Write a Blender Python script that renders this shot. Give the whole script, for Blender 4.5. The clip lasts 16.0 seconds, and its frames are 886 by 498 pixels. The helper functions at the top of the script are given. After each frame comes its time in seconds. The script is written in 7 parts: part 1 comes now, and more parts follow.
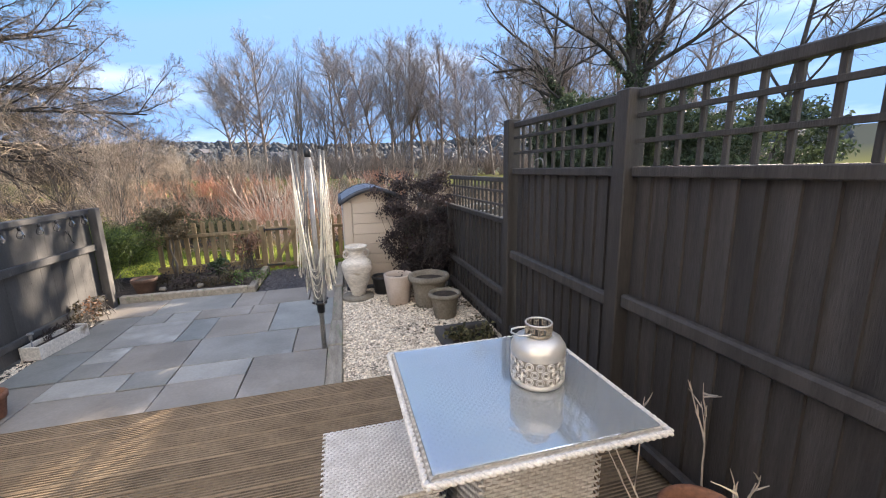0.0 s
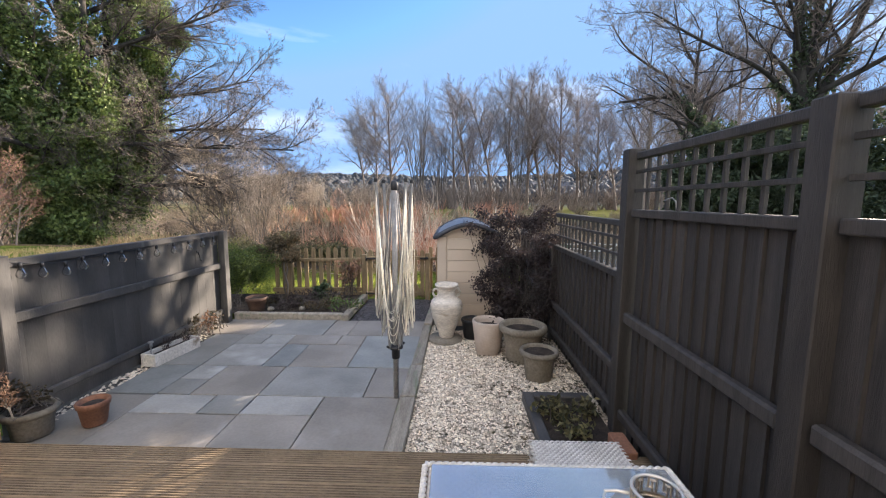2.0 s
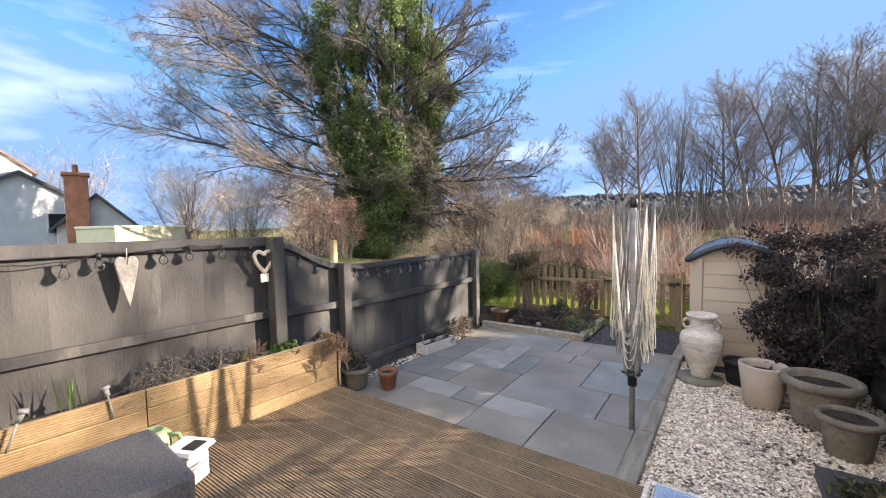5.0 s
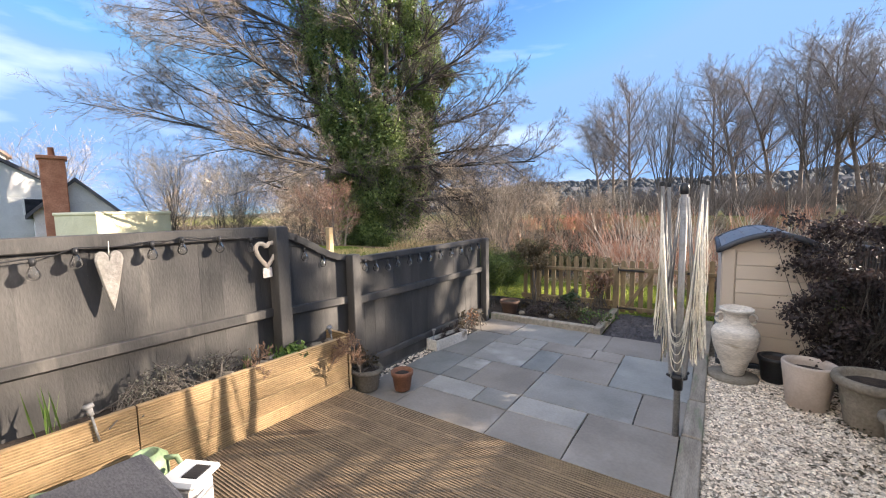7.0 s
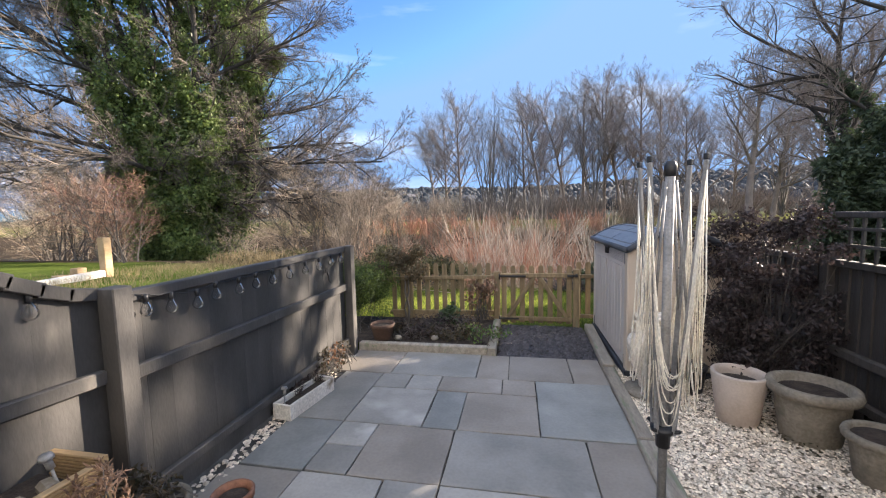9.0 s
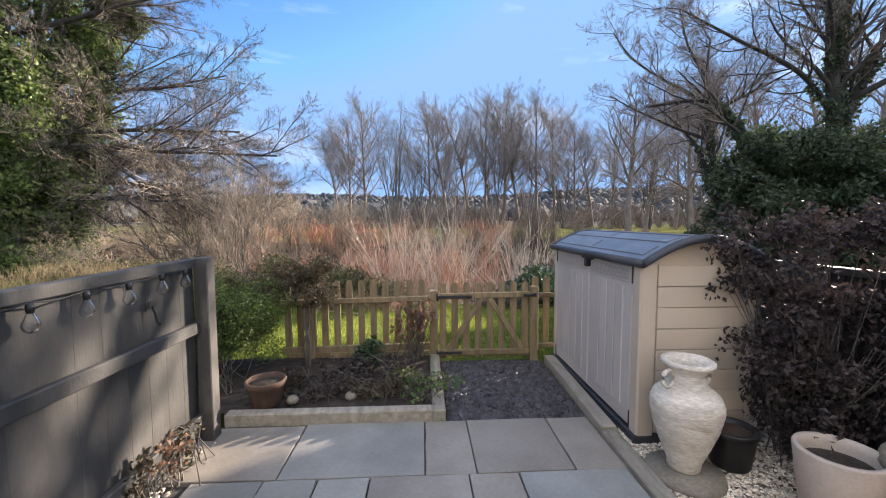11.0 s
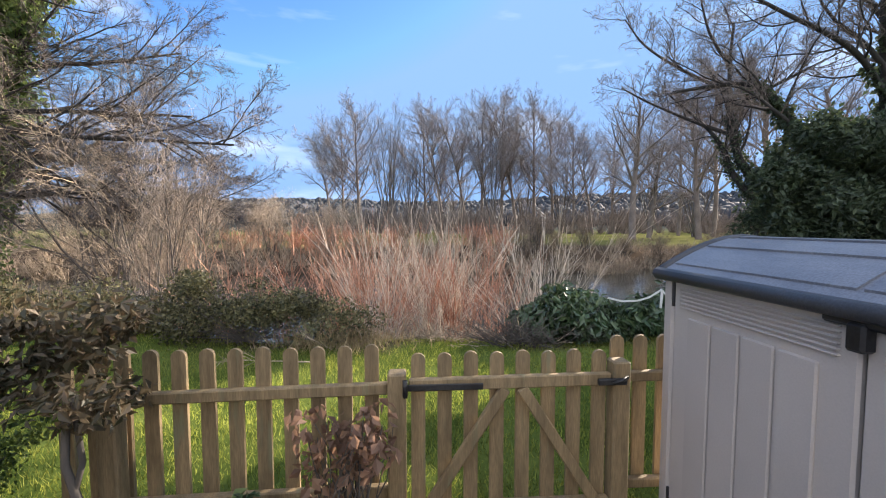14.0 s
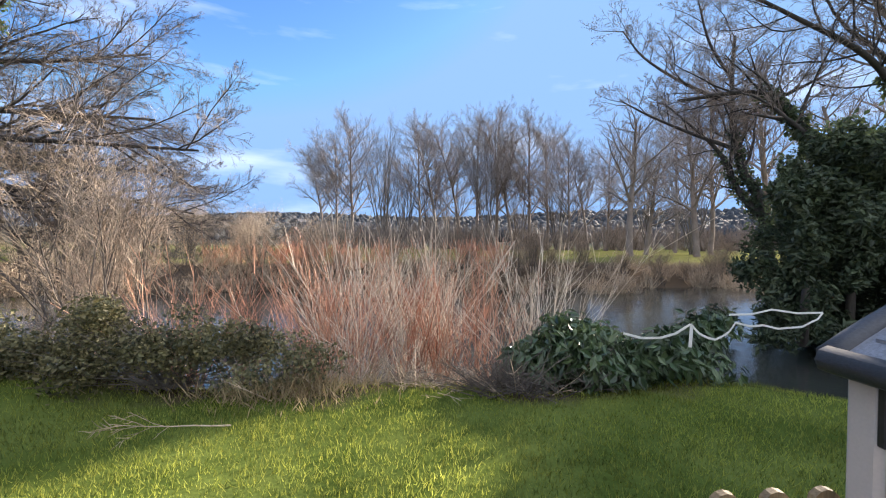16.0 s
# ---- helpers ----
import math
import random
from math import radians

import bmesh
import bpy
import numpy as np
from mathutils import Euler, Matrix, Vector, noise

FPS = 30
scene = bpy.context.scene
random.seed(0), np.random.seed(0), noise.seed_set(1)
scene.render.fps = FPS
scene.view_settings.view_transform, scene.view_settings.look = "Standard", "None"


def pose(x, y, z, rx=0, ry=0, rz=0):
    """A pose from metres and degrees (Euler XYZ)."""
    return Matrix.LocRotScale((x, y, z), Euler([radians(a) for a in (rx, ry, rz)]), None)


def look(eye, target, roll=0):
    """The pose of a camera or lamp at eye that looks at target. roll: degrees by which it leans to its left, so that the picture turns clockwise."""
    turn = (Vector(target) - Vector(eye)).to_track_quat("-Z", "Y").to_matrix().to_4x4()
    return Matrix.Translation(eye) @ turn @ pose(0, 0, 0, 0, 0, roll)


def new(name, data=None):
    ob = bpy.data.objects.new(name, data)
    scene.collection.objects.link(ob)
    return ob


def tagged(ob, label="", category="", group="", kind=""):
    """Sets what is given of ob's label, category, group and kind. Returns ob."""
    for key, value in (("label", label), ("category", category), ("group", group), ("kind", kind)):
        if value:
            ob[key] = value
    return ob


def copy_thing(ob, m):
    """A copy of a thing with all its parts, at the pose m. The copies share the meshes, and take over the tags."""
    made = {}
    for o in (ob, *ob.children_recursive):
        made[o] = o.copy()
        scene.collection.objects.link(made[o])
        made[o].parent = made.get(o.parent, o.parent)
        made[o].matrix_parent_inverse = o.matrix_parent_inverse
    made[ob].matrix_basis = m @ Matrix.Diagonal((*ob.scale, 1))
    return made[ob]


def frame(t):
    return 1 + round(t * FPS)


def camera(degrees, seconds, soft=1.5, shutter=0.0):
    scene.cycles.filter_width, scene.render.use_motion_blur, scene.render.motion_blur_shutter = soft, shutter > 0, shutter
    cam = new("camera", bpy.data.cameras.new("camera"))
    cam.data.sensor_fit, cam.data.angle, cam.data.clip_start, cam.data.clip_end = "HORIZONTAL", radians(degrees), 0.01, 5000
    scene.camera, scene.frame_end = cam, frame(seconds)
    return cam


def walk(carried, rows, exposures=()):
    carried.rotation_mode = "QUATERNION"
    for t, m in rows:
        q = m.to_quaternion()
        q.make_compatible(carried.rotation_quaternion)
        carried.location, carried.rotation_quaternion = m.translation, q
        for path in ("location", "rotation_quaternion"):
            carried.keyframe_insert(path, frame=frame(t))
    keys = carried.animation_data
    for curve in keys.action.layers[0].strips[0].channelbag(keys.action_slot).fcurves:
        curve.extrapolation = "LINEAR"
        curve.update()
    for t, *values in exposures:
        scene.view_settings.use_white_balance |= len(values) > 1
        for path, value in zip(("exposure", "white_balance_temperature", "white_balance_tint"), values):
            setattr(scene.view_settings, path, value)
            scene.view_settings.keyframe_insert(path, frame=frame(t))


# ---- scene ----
cam = camera(96.8, 16.0, 1.1)
PATH = [
    (0, (0.512, -4.202, 1.621), (1.007, -2.306, 1.22), -1.3),
    (0.5, (0.593, -3.986, 1.633), (1.048, -2.074, 1.262), -0.3),
    (1, (0.618, -3.816, 1.64), (0.98, -1.875, 1.319), 0.5),
    (1.5, (0.65, -3.738, 1.655), (0.839, -1.766, 1.377), 0.6),
    (2, (0.757, -3.747, 1.653), (0.705, -1.762, 1.414), 0.3),
    (2.5, (0.853, -3.802, 1.661), (0.565, -1.833, 1.456), -0.0),
    (3, (0.885, -3.842, 1.656), (0.395, -1.91, 1.487), -0.6),
    (3.5, (0.878, -3.879, 1.662), (0.195, -2.004, 1.517), -1.3),
    (4, (0.874, -3.899, 1.656), (0.001, -2.104, 1.531), -1.6),
    (4.5, (0.863, -3.906, 1.651), (-0.195, -2.213, 1.536), -1.6),
    (4.7, (0.859, -3.905, 1.626), (-0.271, -2.259, 1.524), -1.5),
    (6.8, (0.503, -3.835, 1.654), (-0.707, -2.255, 1.453), -1.0),
    (7, (0.429, -3.779, 1.655), (-0.687, -2.13, 1.465), -1.1),
    (7.5, (0.212, -3.585, 1.652), (-0.691, -1.808, 1.493), -1.1),
    (8, (-0.032, -3.34, 1.624), (-0.74, -1.476, 1.469), -1.1),
    (8.5, (-0.252, -3.041, 1.627), (-0.787, -1.122, 1.455), -1.4),
    (9, (-0.444, -2.724, 1.583), (-0.823, -0.769, 1.405), -1.3),
    (9.5, (-0.599, -2.405, 1.571), (-0.836, -0.428, 1.382), -1.3),
    (10, (-0.742, -2.043, 1.574), (-0.837, -0.055, 1.377), -1.2),
    (10.2, (-0.799, -1.898, 1.537), (-0.839, 0.092, 1.35), -0.8),
    (12.3, (-0.884, -0.232, 1.441), (-0.702, 1.757, 1.331), -0.3),
    (12.5, (-0.879, -0.072, 1.425), (-0.69, 1.916, 1.316), -0.2),
    (13, (-0.839, 0.315, 1.442), (-0.661, 2.304, 1.335), -0.0),
    (13.5, (-0.738, 0.671, 1.441), (-0.59, 2.662, 1.328), 0.0),
    (14, (-0.65, 1.017, 1.439), (-0.527, 3.009, 1.325), -0.0),
    (14.5, (-0.561, 1.338, 1.452), (-0.467, 3.334, 1.351), -0.0),
    (15, (-0.44, 1.6, 1.469), (-0.373, 3.597, 1.388), 0.4),
    (15.5, (-0.378, 1.834, 1.442), (-0.288, 3.831, 1.384), 0.6),
    (16, (-0.352, 2.106, 1.456), (-0.207, 4.1, 1.42), 0.4),
]
walk(cam, [(t, look(e, g, r)) for t, e, g, r in PATH],
     [(0.0, 2.35, 6400, 14), (2.5, 2.15, 6400, 14), (12.0, 2.15, 6400, 14), (16.0, 2.12, 6400, 14)])

# ---- light ----
SUN_AZ, SUN_EL = 52.0, 18.0
world = bpy.data.worlds.new("winter_sky")
scene.world = world
world.use_nodes = True
wn, wl = world.node_tree.nodes, world.node_tree.links
wn.clear()
w_sky = wn.new("ShaderNodeTexSky")
w_sky.sky_type = "NISHITA"
w_sky.sun_disc = False
w_sky.sun_elevation, w_sky.sun_rotation = radians(SUN_EL), radians(SUN_AZ)
w_sky.altitude, w_sky.air_density, w_sky.dust_density, w_sky.ozone_density = 60, 1.0, 0.4, 2.0
w_co = wn.new("ShaderNodeTexCoord")
w_map = wn.new("ShaderNodeMapping")
w_map.inputs["Scale"].default_value = (1.2, 2.0, 7.0)
w_map.inputs["Rotation"].default_value = (0.1, 0.2, 0.5)
w_noise = wn.new("ShaderNodeTexNoise")
w_noise.inputs["Scale"].default_value = 1.6
w_noise.inputs["Detail"].default_value = 7
w_ramp = wn.new("ShaderNodeValToRGB")
w_ramp.color_ramp.elements[0].position, w_ramp.color_ramp.elements[1].position = 0.53, 0.86
w_ramp.color_ramp.elements[0].color, w_ramp.color_ramp.elements[1].color = (0, 0, 0, 1), (0.5, 0.5, 0.5, 1)
w_mix = wn.new("ShaderNodeMixRGB")
w_mix.inputs[2].default_value = (6.6, 6.9, 7.3, 1)
w_bg = wn.new("ShaderNodeBackground")
w_bg.inputs["Strength"].default_value = 0.078
w_out = wn.new("ShaderNodeOutputWorld")
wl.new(w_co.outputs["Generated"], w_map.inputs["Vector"])
wl.new(w_map.outputs["Vector"], w_noise.inputs["Vector"])
wl.new(w_noise.outputs["Fac"], w_ramp.inputs["Fac"])
# thin cloud thickening overhead and away from the sun, added unseen as fill light
w_sep = wn.new("ShaderNodeSeparateXYZ")
w_lean = wn.new("ShaderNodeMath")
w_lean.operation = "MULTIPLY_ADD"
w_lean.inputs[1].default_value, w_lean.inputs[2].default_value = 0.9, 0.0
w_back = wn.new("ShaderNodeMath")
w_back.operation = "SUBTRACT"
w_fill = wn.new("ShaderNodeMapRange")
w_fill.inputs["From Min"].default_value, w_fill.inputs["From Max"].default_value = 0.3, 0.9
w_fill.inputs["To Min"].default_value, w_fill.inputs["To Max"].default_value = 0.0, 0.56
w_sum = wn.new("ShaderNodeMath")
w_sum.use_clamp = True
wl.new(w_co.outputs["Generated"], w_sep.inputs[0])
wl.new(w_sep.outputs["Z"], w_lean.inputs[0])
wl.new(w_lean.outputs[0], w_back.inputs[0])
wl.new(w_sep.outputs["Y"], w_back.inputs[1])
wl.new(w_back.outputs[0], w_fill.inputs["Value"])
wl.new(w_fill.outputs[0], w_sum.inputs[0])
wl.new(w_ramp.outputs["Color"], w_sum.inputs[1])
wl.new(w_sum.outputs[0], w_mix.inputs[0])
w_top = wn.new("ShaderNodeMixRGB")
w_top.blend_type = "DARKEN"
w_top.inputs[0].default_value = 1.0
w_top.inputs[2].default_value = (1.05, 1.85, 3.2, 1)
w_hue = wn.new("ShaderNodeHueSaturation")
w_hue.inputs["Saturation"].default_value = 1.25
w_hue.inputs["Hue"].default_value = 0.508
wl.new(w_sky.outputs["Color"], w_hue.inputs["Color"])
wl.new(w_hue.outputs["Color"], w_top.inputs[1])
wl.new(w_top.outputs["Color"], w_mix.inputs[1])
wl.new(w_mix.outputs["Color"], w_bg.inputs["Color"])
wl.new(w_bg.outputs["Background"], w_out.inputs["Surface"])
sun_data = bpy.data.lights.new("sun", "SUN")
sun_data.energy, sun_data.angle, sun_data.color = 5.0, radians(0.5), (1.0, 0.86, 0.68)
sun = new("sun", sun_data)
sun_way = Vector((math.sin(radians(SUN_AZ)) * math.cos(radians(SUN_EL)), math.cos(radians(SUN_AZ)) * math.cos(radians(SUN_EL)), math.sin(radians(SUN_EL))))
sun.matrix_world = look(sun_way * 100, (0, 0, 0))


# ---- materials ----
def surf(name, c1, c2, scale=5.0, rough=0.75, bump=0.2, fine=60.0, stretch=(1, 1, 1), vary=0.12, metal=0.0, spots=None, island=False, spec=0.4, lo=0.35, hi=0.65, sub=0.0, grit=(0.78, 1.18)):
    """A two-scale mottled surface: c1 to c2 in large patches, fine grain, spots of a third colour, and a shift from piece to piece."""
    m = bpy.data.materials.new(name)
    m.use_nodes = True
    n, l = m.node_tree.nodes, m.node_tree.links
    b = n["Principled BSDF"]
    co = n.new("ShaderNodeTexCoord")
    info = n.new("ShaderNodeObjectInfo")
    add = n.new("ShaderNodeVectorMath")
    mp = n.new("ShaderNodeMapping")
    mp.inputs["Scale"].default_value = stretch
    scl = n.new("ShaderNodeMath")
    scl.operation = "MULTIPLY"
    scl.inputs[1].default_value = 37.0
    l.new(info.outputs["Random"], scl.inputs[0])
    l.new(co.outputs["Object"], add.inputs[0])
    l.new(scl.outputs[0], add.inputs[1])
    l.new(add.outputs[0], mp.inputs["Vector"])
    big = n.new("ShaderNodeTexNoise")
    big.inputs["Scale"].default_value, big.inputs["Detail"].default_value = scale, 6
    ramp = n.new("ShaderNodeValToRGB")
    e = ramp.color_ramp.elements
    e[0].position, e[1].position = lo, hi
    e[0].color, e[1].color = (*c1, 1), (*c2, 1)
    l.new(mp.outputs[0], big.inputs["Vector"])
    l.new(big.outputs["Fac"], ramp.inputs["Fac"])
    grain = n.new("ShaderNodeTexNoise")
    grain.inputs["Scale"].default_value, grain.inputs["Detail"].default_value = fine, 4
    l.new(mp.outputs[0], grain.inputs["Vector"])
    gr = n.new("ShaderNodeMapRange")
    gr.inputs["From Min"].default_value, gr.inputs["From Max"].default_value = 0.3, 0.7
    gr.inputs["To Min"].default_value, gr.inputs["To Max"].default_value = grit
    l.new(grain.outputs["Fac"], gr.inputs["Value"])
    mul = n.new("ShaderNodeMixRGB")
    mul.blend_type = "MULTIPLY"
    mul.inputs[0].default_value = 1.0
    l.new(ramp.outputs["Color"], mul.inputs[1])
    l.new(gr.outputs[0], mul.inputs[2])
    last = mul.outputs[0]
    if spots:
        sn = n.new("ShaderNodeTexNoise")
        sn.inputs["Scale"].default_value, sn.inputs["Detail"].default_value = spots[1], 5
        sr = n.new("ShaderNodeValToRGB")
        sr.color_ramp.elements[0].position, sr.color_ramp.elements[1].position = spots[2], spots[2] + 0.1
        sm = n.new("ShaderNodeMixRGB")
        sm.inputs[2].default_value = (*spots[0], 1)
        l.new(mp.outputs[0], sn.inputs["Vector"])
        l.new(sn.outputs["Fac"], sr.inputs["Fac"])
        l.new(sr.outputs["Color"], sm.inputs[0])
        l.new(last, sm.inputs[1])
        last = sm.outputs[0]
    hs = n.new("ShaderNodeHueSaturation")
    vr = n.new("ShaderNodeMapRange")
    vr.inputs["To Min"].default_value, vr.inputs["To Max"].default_value = 1 - vary, 1 + vary
    if island:
        geo = n.new("ShaderNodeNewGeometry")
        l.new(geo.outputs["Random Per Island"], vr.inputs["Value"])
    else:
        l.new(info.outputs["Random"], vr.inputs["Value"])
    l.new(vr.outputs[0], hs.inputs["Value"])
    l.new(last, hs.inputs["Color"])
    l.new(hs.outputs["Color"], b.inputs["Base Color"])
    b.inputs["Roughness"].default_value = rough
    b.inputs["Metallic"].default_value = metal
    b.inputs["Specular IOR Level"].default_value = spec
    if sub:
        b.inputs["Transmission Weight"].default_value = 0.0
        b.inputs["Subsurface Weight"].default_value = sub
        b.inputs["Subsurface Radius"].default_value = (0.02, 0.03, 0.01)
    if bump:
        bp = n.new("ShaderNodeBump")
        bp.inputs["Strength"].default_value, bp.inputs["Distance"].default_value = bump, 0.01
        l.new(grain.outputs["Fac"], bp.inputs["Height"])
        l.new(bp.outputs[0], b.inputs["Normal"])
    return m


def leafy_mat(name, c1, c2, rough=0.5, trans=0.35, scale=3.0):
    """Leaves: two greens varied leaf by leaf, and light passing through them."""
    m = bpy.data.materials.new(name)
    m.use_nodes = True
    n, l = m.node_tree.nodes, m.node_tree.links
    b = n["Principled BSDF"]
    geo = n.new("ShaderNodeNewGeometry")
    ramp = n.new("ShaderNodeValToRGB")
    e = ramp.color_ramp.elements
    e[0].color, e[1].color = (*c1, 1), (*c2, 1)
    l.new(geo.outputs["Random Per Island"], ramp.inputs["Fac"])
    co = n.new("ShaderNodeTexCoord")
    patch = n.new("ShaderNodeTexNoise")
    patch.inputs["Scale"].default_value, patch.inputs["Detail"].default_value = scale, 3
    l.new(co.outputs["Object"], patch.inputs["Vector"])
    shift = n.new("ShaderNodeMapRange")
    shift.inputs["From Min"].default_value, shift.inputs["From Max"].default_value = 0.3, 0.7
    shift.inputs["To Min"].default_value, shift.inputs["To Max"].default_value = 0.55, 1.35
    l.new(patch.outputs["Fac"], shift.inputs["Value"])
    tone = n.new("ShaderNodeHueSaturation")
    l.new(ramp.outputs["Color"], tone.inputs["Color"])
    l.new(shift.outputs[0], tone.inputs["Value"])
    l.new(tone.outputs["Color"], b.inputs["Base Color"])
    b.inputs["Roughness"].default_value = rough
    tr = n.new("ShaderNodeBsdfTranslucent")
    l.new(tone.outputs["Color"], tr.inputs["Color"])
    mx = n.new("ShaderNodeMixShader")
    mx.inputs[0].default_value = trans
    l.new(b.outputs[0], mx.inputs[1])
    l.new(tr.outputs[0], mx.inputs[2])
    l.new(mx.outputs[0], n["Material Output"].inputs["Surface"])
    return m


slab_mat = surf("sandstone_slab", (0.215, 0.208, 0.186), (0.305, 0.29, 0.26), 2.2, 0.6, 0.15, 45, grit=(0.92, 1.06), vary=0.17, spots=((0.42, 0.40, 0.37), 1.3, 0.62))
slab_brown = surf("brown_grey_sandstone", (0.20, 0.176, 0.146), (0.29, 0.258, 0.218), 2.0, 0.6, 0.15, 45, grit=(0.92, 1.06), vary=0.12, spots=((0.40, 0.36, 0.32), 1.2, 0.62))
slab_blue = surf("blue_grey_sandstone", (0.185, 0.188, 0.175), (0.27, 0.27, 0.25), 2.4, 0.6, 0.15, 45, grit=(0.92, 1.06), vary=0.14, spots=((0.44, 0.42, 0.40), 1.4, 0.64))
joint_mat = surf("joint_sand", (0.035, 0.032, 0.028), (0.12, 0.113, 0.10), 5, 0.95, 0.5, 80)
groove_dirt = surf("groove_dirt", (0.10, 0.073, 0.047), (0.18, 0.132, 0.085), 6, 0.95, 0.3, 40)
deck_mat = surf("weathered_deck", (0.20, 0.142, 0.085), (0.30, 0.22, 0.138), 1.6, 0.7, 0.25, 30, (0.5, 2, 2), 0.05, spots=((0.15, 0.105, 0.07), 1.6, 0.6))
groove_tan = surf("groove_tan", (0.20, 0.13, 0.063), (0.27, 0.185, 0.098), 6, 0.9, 0.2, 40)
new_timber = surf("pale_new_timber", (0.29, 0.195, 0.098), (0.39, 0.275, 0.148), 2.0, 0.6, 0.2, 30, (3, 0.4, 3), 0.07, spots=((0.36, 0.22, 0.10), 2.0, 0.7))
dark_fence = surf("charcoal_fence_paint", (0.047, 0.045, 0.043), (0.078, 0.073, 0.069), 2.2, 0.6, 0.2, 40, (2.2, 2.2, 0.7), 0.05, spots=((0.155, 0.142, 0.125), 1.6, 0.63), grit=(0.9, 1.1))
brown_fence = surf("dark_brown_fence_paint", (0.034, 0.030, 0.027), (0.058, 0.051, 0.046), 3.0, 0.65, 0.3, 35, (6, 6, 0.5), 0.16, spots=((0.085, 0.073, 0.063), 2.2, 0.68))
picket_mat = surf("treated_picket_timber", (0.165, 0.12, 0.064), (0.275, 0.20, 0.108), 4.0, 0.7, 0.25, 35, (5, 5, 0.6), 0.15, spots=((0.18, 0.17, 0.10), 3, 0.62))
sleeper_mat = surf("weathered_sleeper", (0.22, 0.19, 0.15), (0.34, 0.30, 0.24), 4, 0.8, 0.3, 40, (5, 0.7, 5), 0.15, spots=((0.16, 0.19, 0.11), 3, 0.6))
soil_mat = surf("dark_soil", (0.022, 0.016, 0.012), (0.055, 0.04, 0.029), 12, 0.95, 0.9, 60)
gravel_bed = surf("gravel_bed", (0.24, 0.20, 0.15), (0.40, 0.345, 0.27), 30, 0.9, 0.8, 90)
stone_mat = surf("pale_gravel_stone", (0.56, 0.465, 0.35), (0.80, 0.715, 0.585), 15, 0.8, 0.3, 120, vary=0.42, island=True)
slate_mat = surf("purple_slate_chip", (0.036, 0.033, 0.035), (0.078, 0.071, 0.074), 15, 0.55, 0.3, 90, vary=0.4, island=True)
shed_mat = surf("beige_resin", (0.50, 0.41, 0.315), (0.56, 0.465, 0.36), 1.2, 0.55, 0.06, 160, grit=(0.96, 1.03), vary=0.03)
shed_front = surf("pale_taupe_resin", (0.44, 0.395, 0.36), (0.49, 0.44, 0.40), 1.2, 0.55, 0.06, 160, grit=(0.96, 1.03), vary=0.03)
roof_mat = surf("grey_resin_lid", (0.13, 0.14, 0.165), (0.19, 0.20, 0.225), 4, 0.35, 0.12, 140, vary=0.03)
dark_resin = surf("dark_grey_resin", (0.035, 0.038, 0.045), (0.055, 0.058, 0.066), 4, 0.5, 0.15, 140)
iron_mat = surf("black_iron", (0.012, 0.012, 0.013), (0.03, 0.029, 0.028), 14, 0.5, 0.3, 90)
vase_mat = surf("cream_glazed_urn", (0.58, 0.51, 0.42), (0.76, 0.69, 0.59), 5, 0.6, 0.5, 30, (1, 1, 4), 0.03, spots=((0.42, 0.34, 0.24), 3.5, 0.64))
terracotta = surf("terracotta", (0.20, 0.09, 0.052), (0.30, 0.14, 0.082), 5, 0.75, 0.2, 60, spots=((0.45, 0.34, 0.27), 4, 0.68))
pale_terracotta = surf("pale_weathered_terracotta", (0.44, 0.36, 0.295), (0.53, 0.45, 0.38), 4, 0.8, 0.12, 60, grit=(0.92, 1.06), vary=0.05, spots=((0.30, 0.24, 0.18), 3.5, 0.66))
stone_pot = surf("grey_brown_stone_pot", (0.155, 0.132, 0.10), (0.235, 0.205, 0.16), 5, 0.85, 0.3, 50, vary=0.1, spots=((0.12, 0.11, 0.08), 4, 0.62))
white_timber = surf("chipped_white_paint", (0.58, 0.53, 0.46), (0.70, 0.66, 0.60), 3, 0.7, 0.2, 50, spots=((0.20, 0.15, 0.10), 5, 0.66))
wicker_mat = surf("pale_wicker", (0.60, 0.55, 0.48), (0.74, 0.69, 0.62), 14, 0.6, 0.25, 120, vary=0.08)
alu_mat = surf("galvanised_pole", (0.19, 0.186, 0.18), (0.27, 0.265, 0.26), 12, 0.55, 0.1, 90, metal=0.1)
line_mat = surf("cream_washing_line", (0.62, 0.57, 0.47), (0.74, 0.70, 0.60), 20, 0.5, 0.0, 60, vary=0.12, island=True)
black_plastic = surf("black_plastic", (0.012, 0.012, 0.013), (0.025, 0.025, 0.027), 10, 0.4, 0.1, 80)
silver_mat = surf("cream_lantern_enamel", (0.56, 0.52, 0.46), (0.70, 0.66, 0.60), 6, 0.3, 0.02, 60, metal=0.5, grit=(0.97, 1.03))
cage_mat = surf("antique_cut_metal", (0.30, 0.25, 0.19), (0.44, 0.38, 0.30), 12, 0.4, 0.2, 90, metal=0.6)
bark_mat = surf("grey_bark", (0.08, 0.07, 0.06), (0.14, 0.122, 0.105), 2.0, 0.9, 0.5, 14, (2, 2, 0.4), 0.2)
# darker copy of the bark, with backlit shade put into its colour
shade_bark = surf("shade_toned_bark", (0.03, 0.027, 0.024), (0.06, 0.053, 0.047), 2.0, 0.9, 0.4, 14, (2, 2, 0.4), 0.1)
twig_mat = surf("bare_twigs", (0.135, 0.108, 0.09), (0.22, 0.178, 0.148), 1.0, 0.85, 0.0, 10, vary=0.3, island=True)
limb_twig = surf("grey_brown_limb_twigs", (0.09, 0.075, 0.064), (0.155, 0.13, 0.11), 0.8, 0.85, 0.0, 10, vary=0.3, island=True)
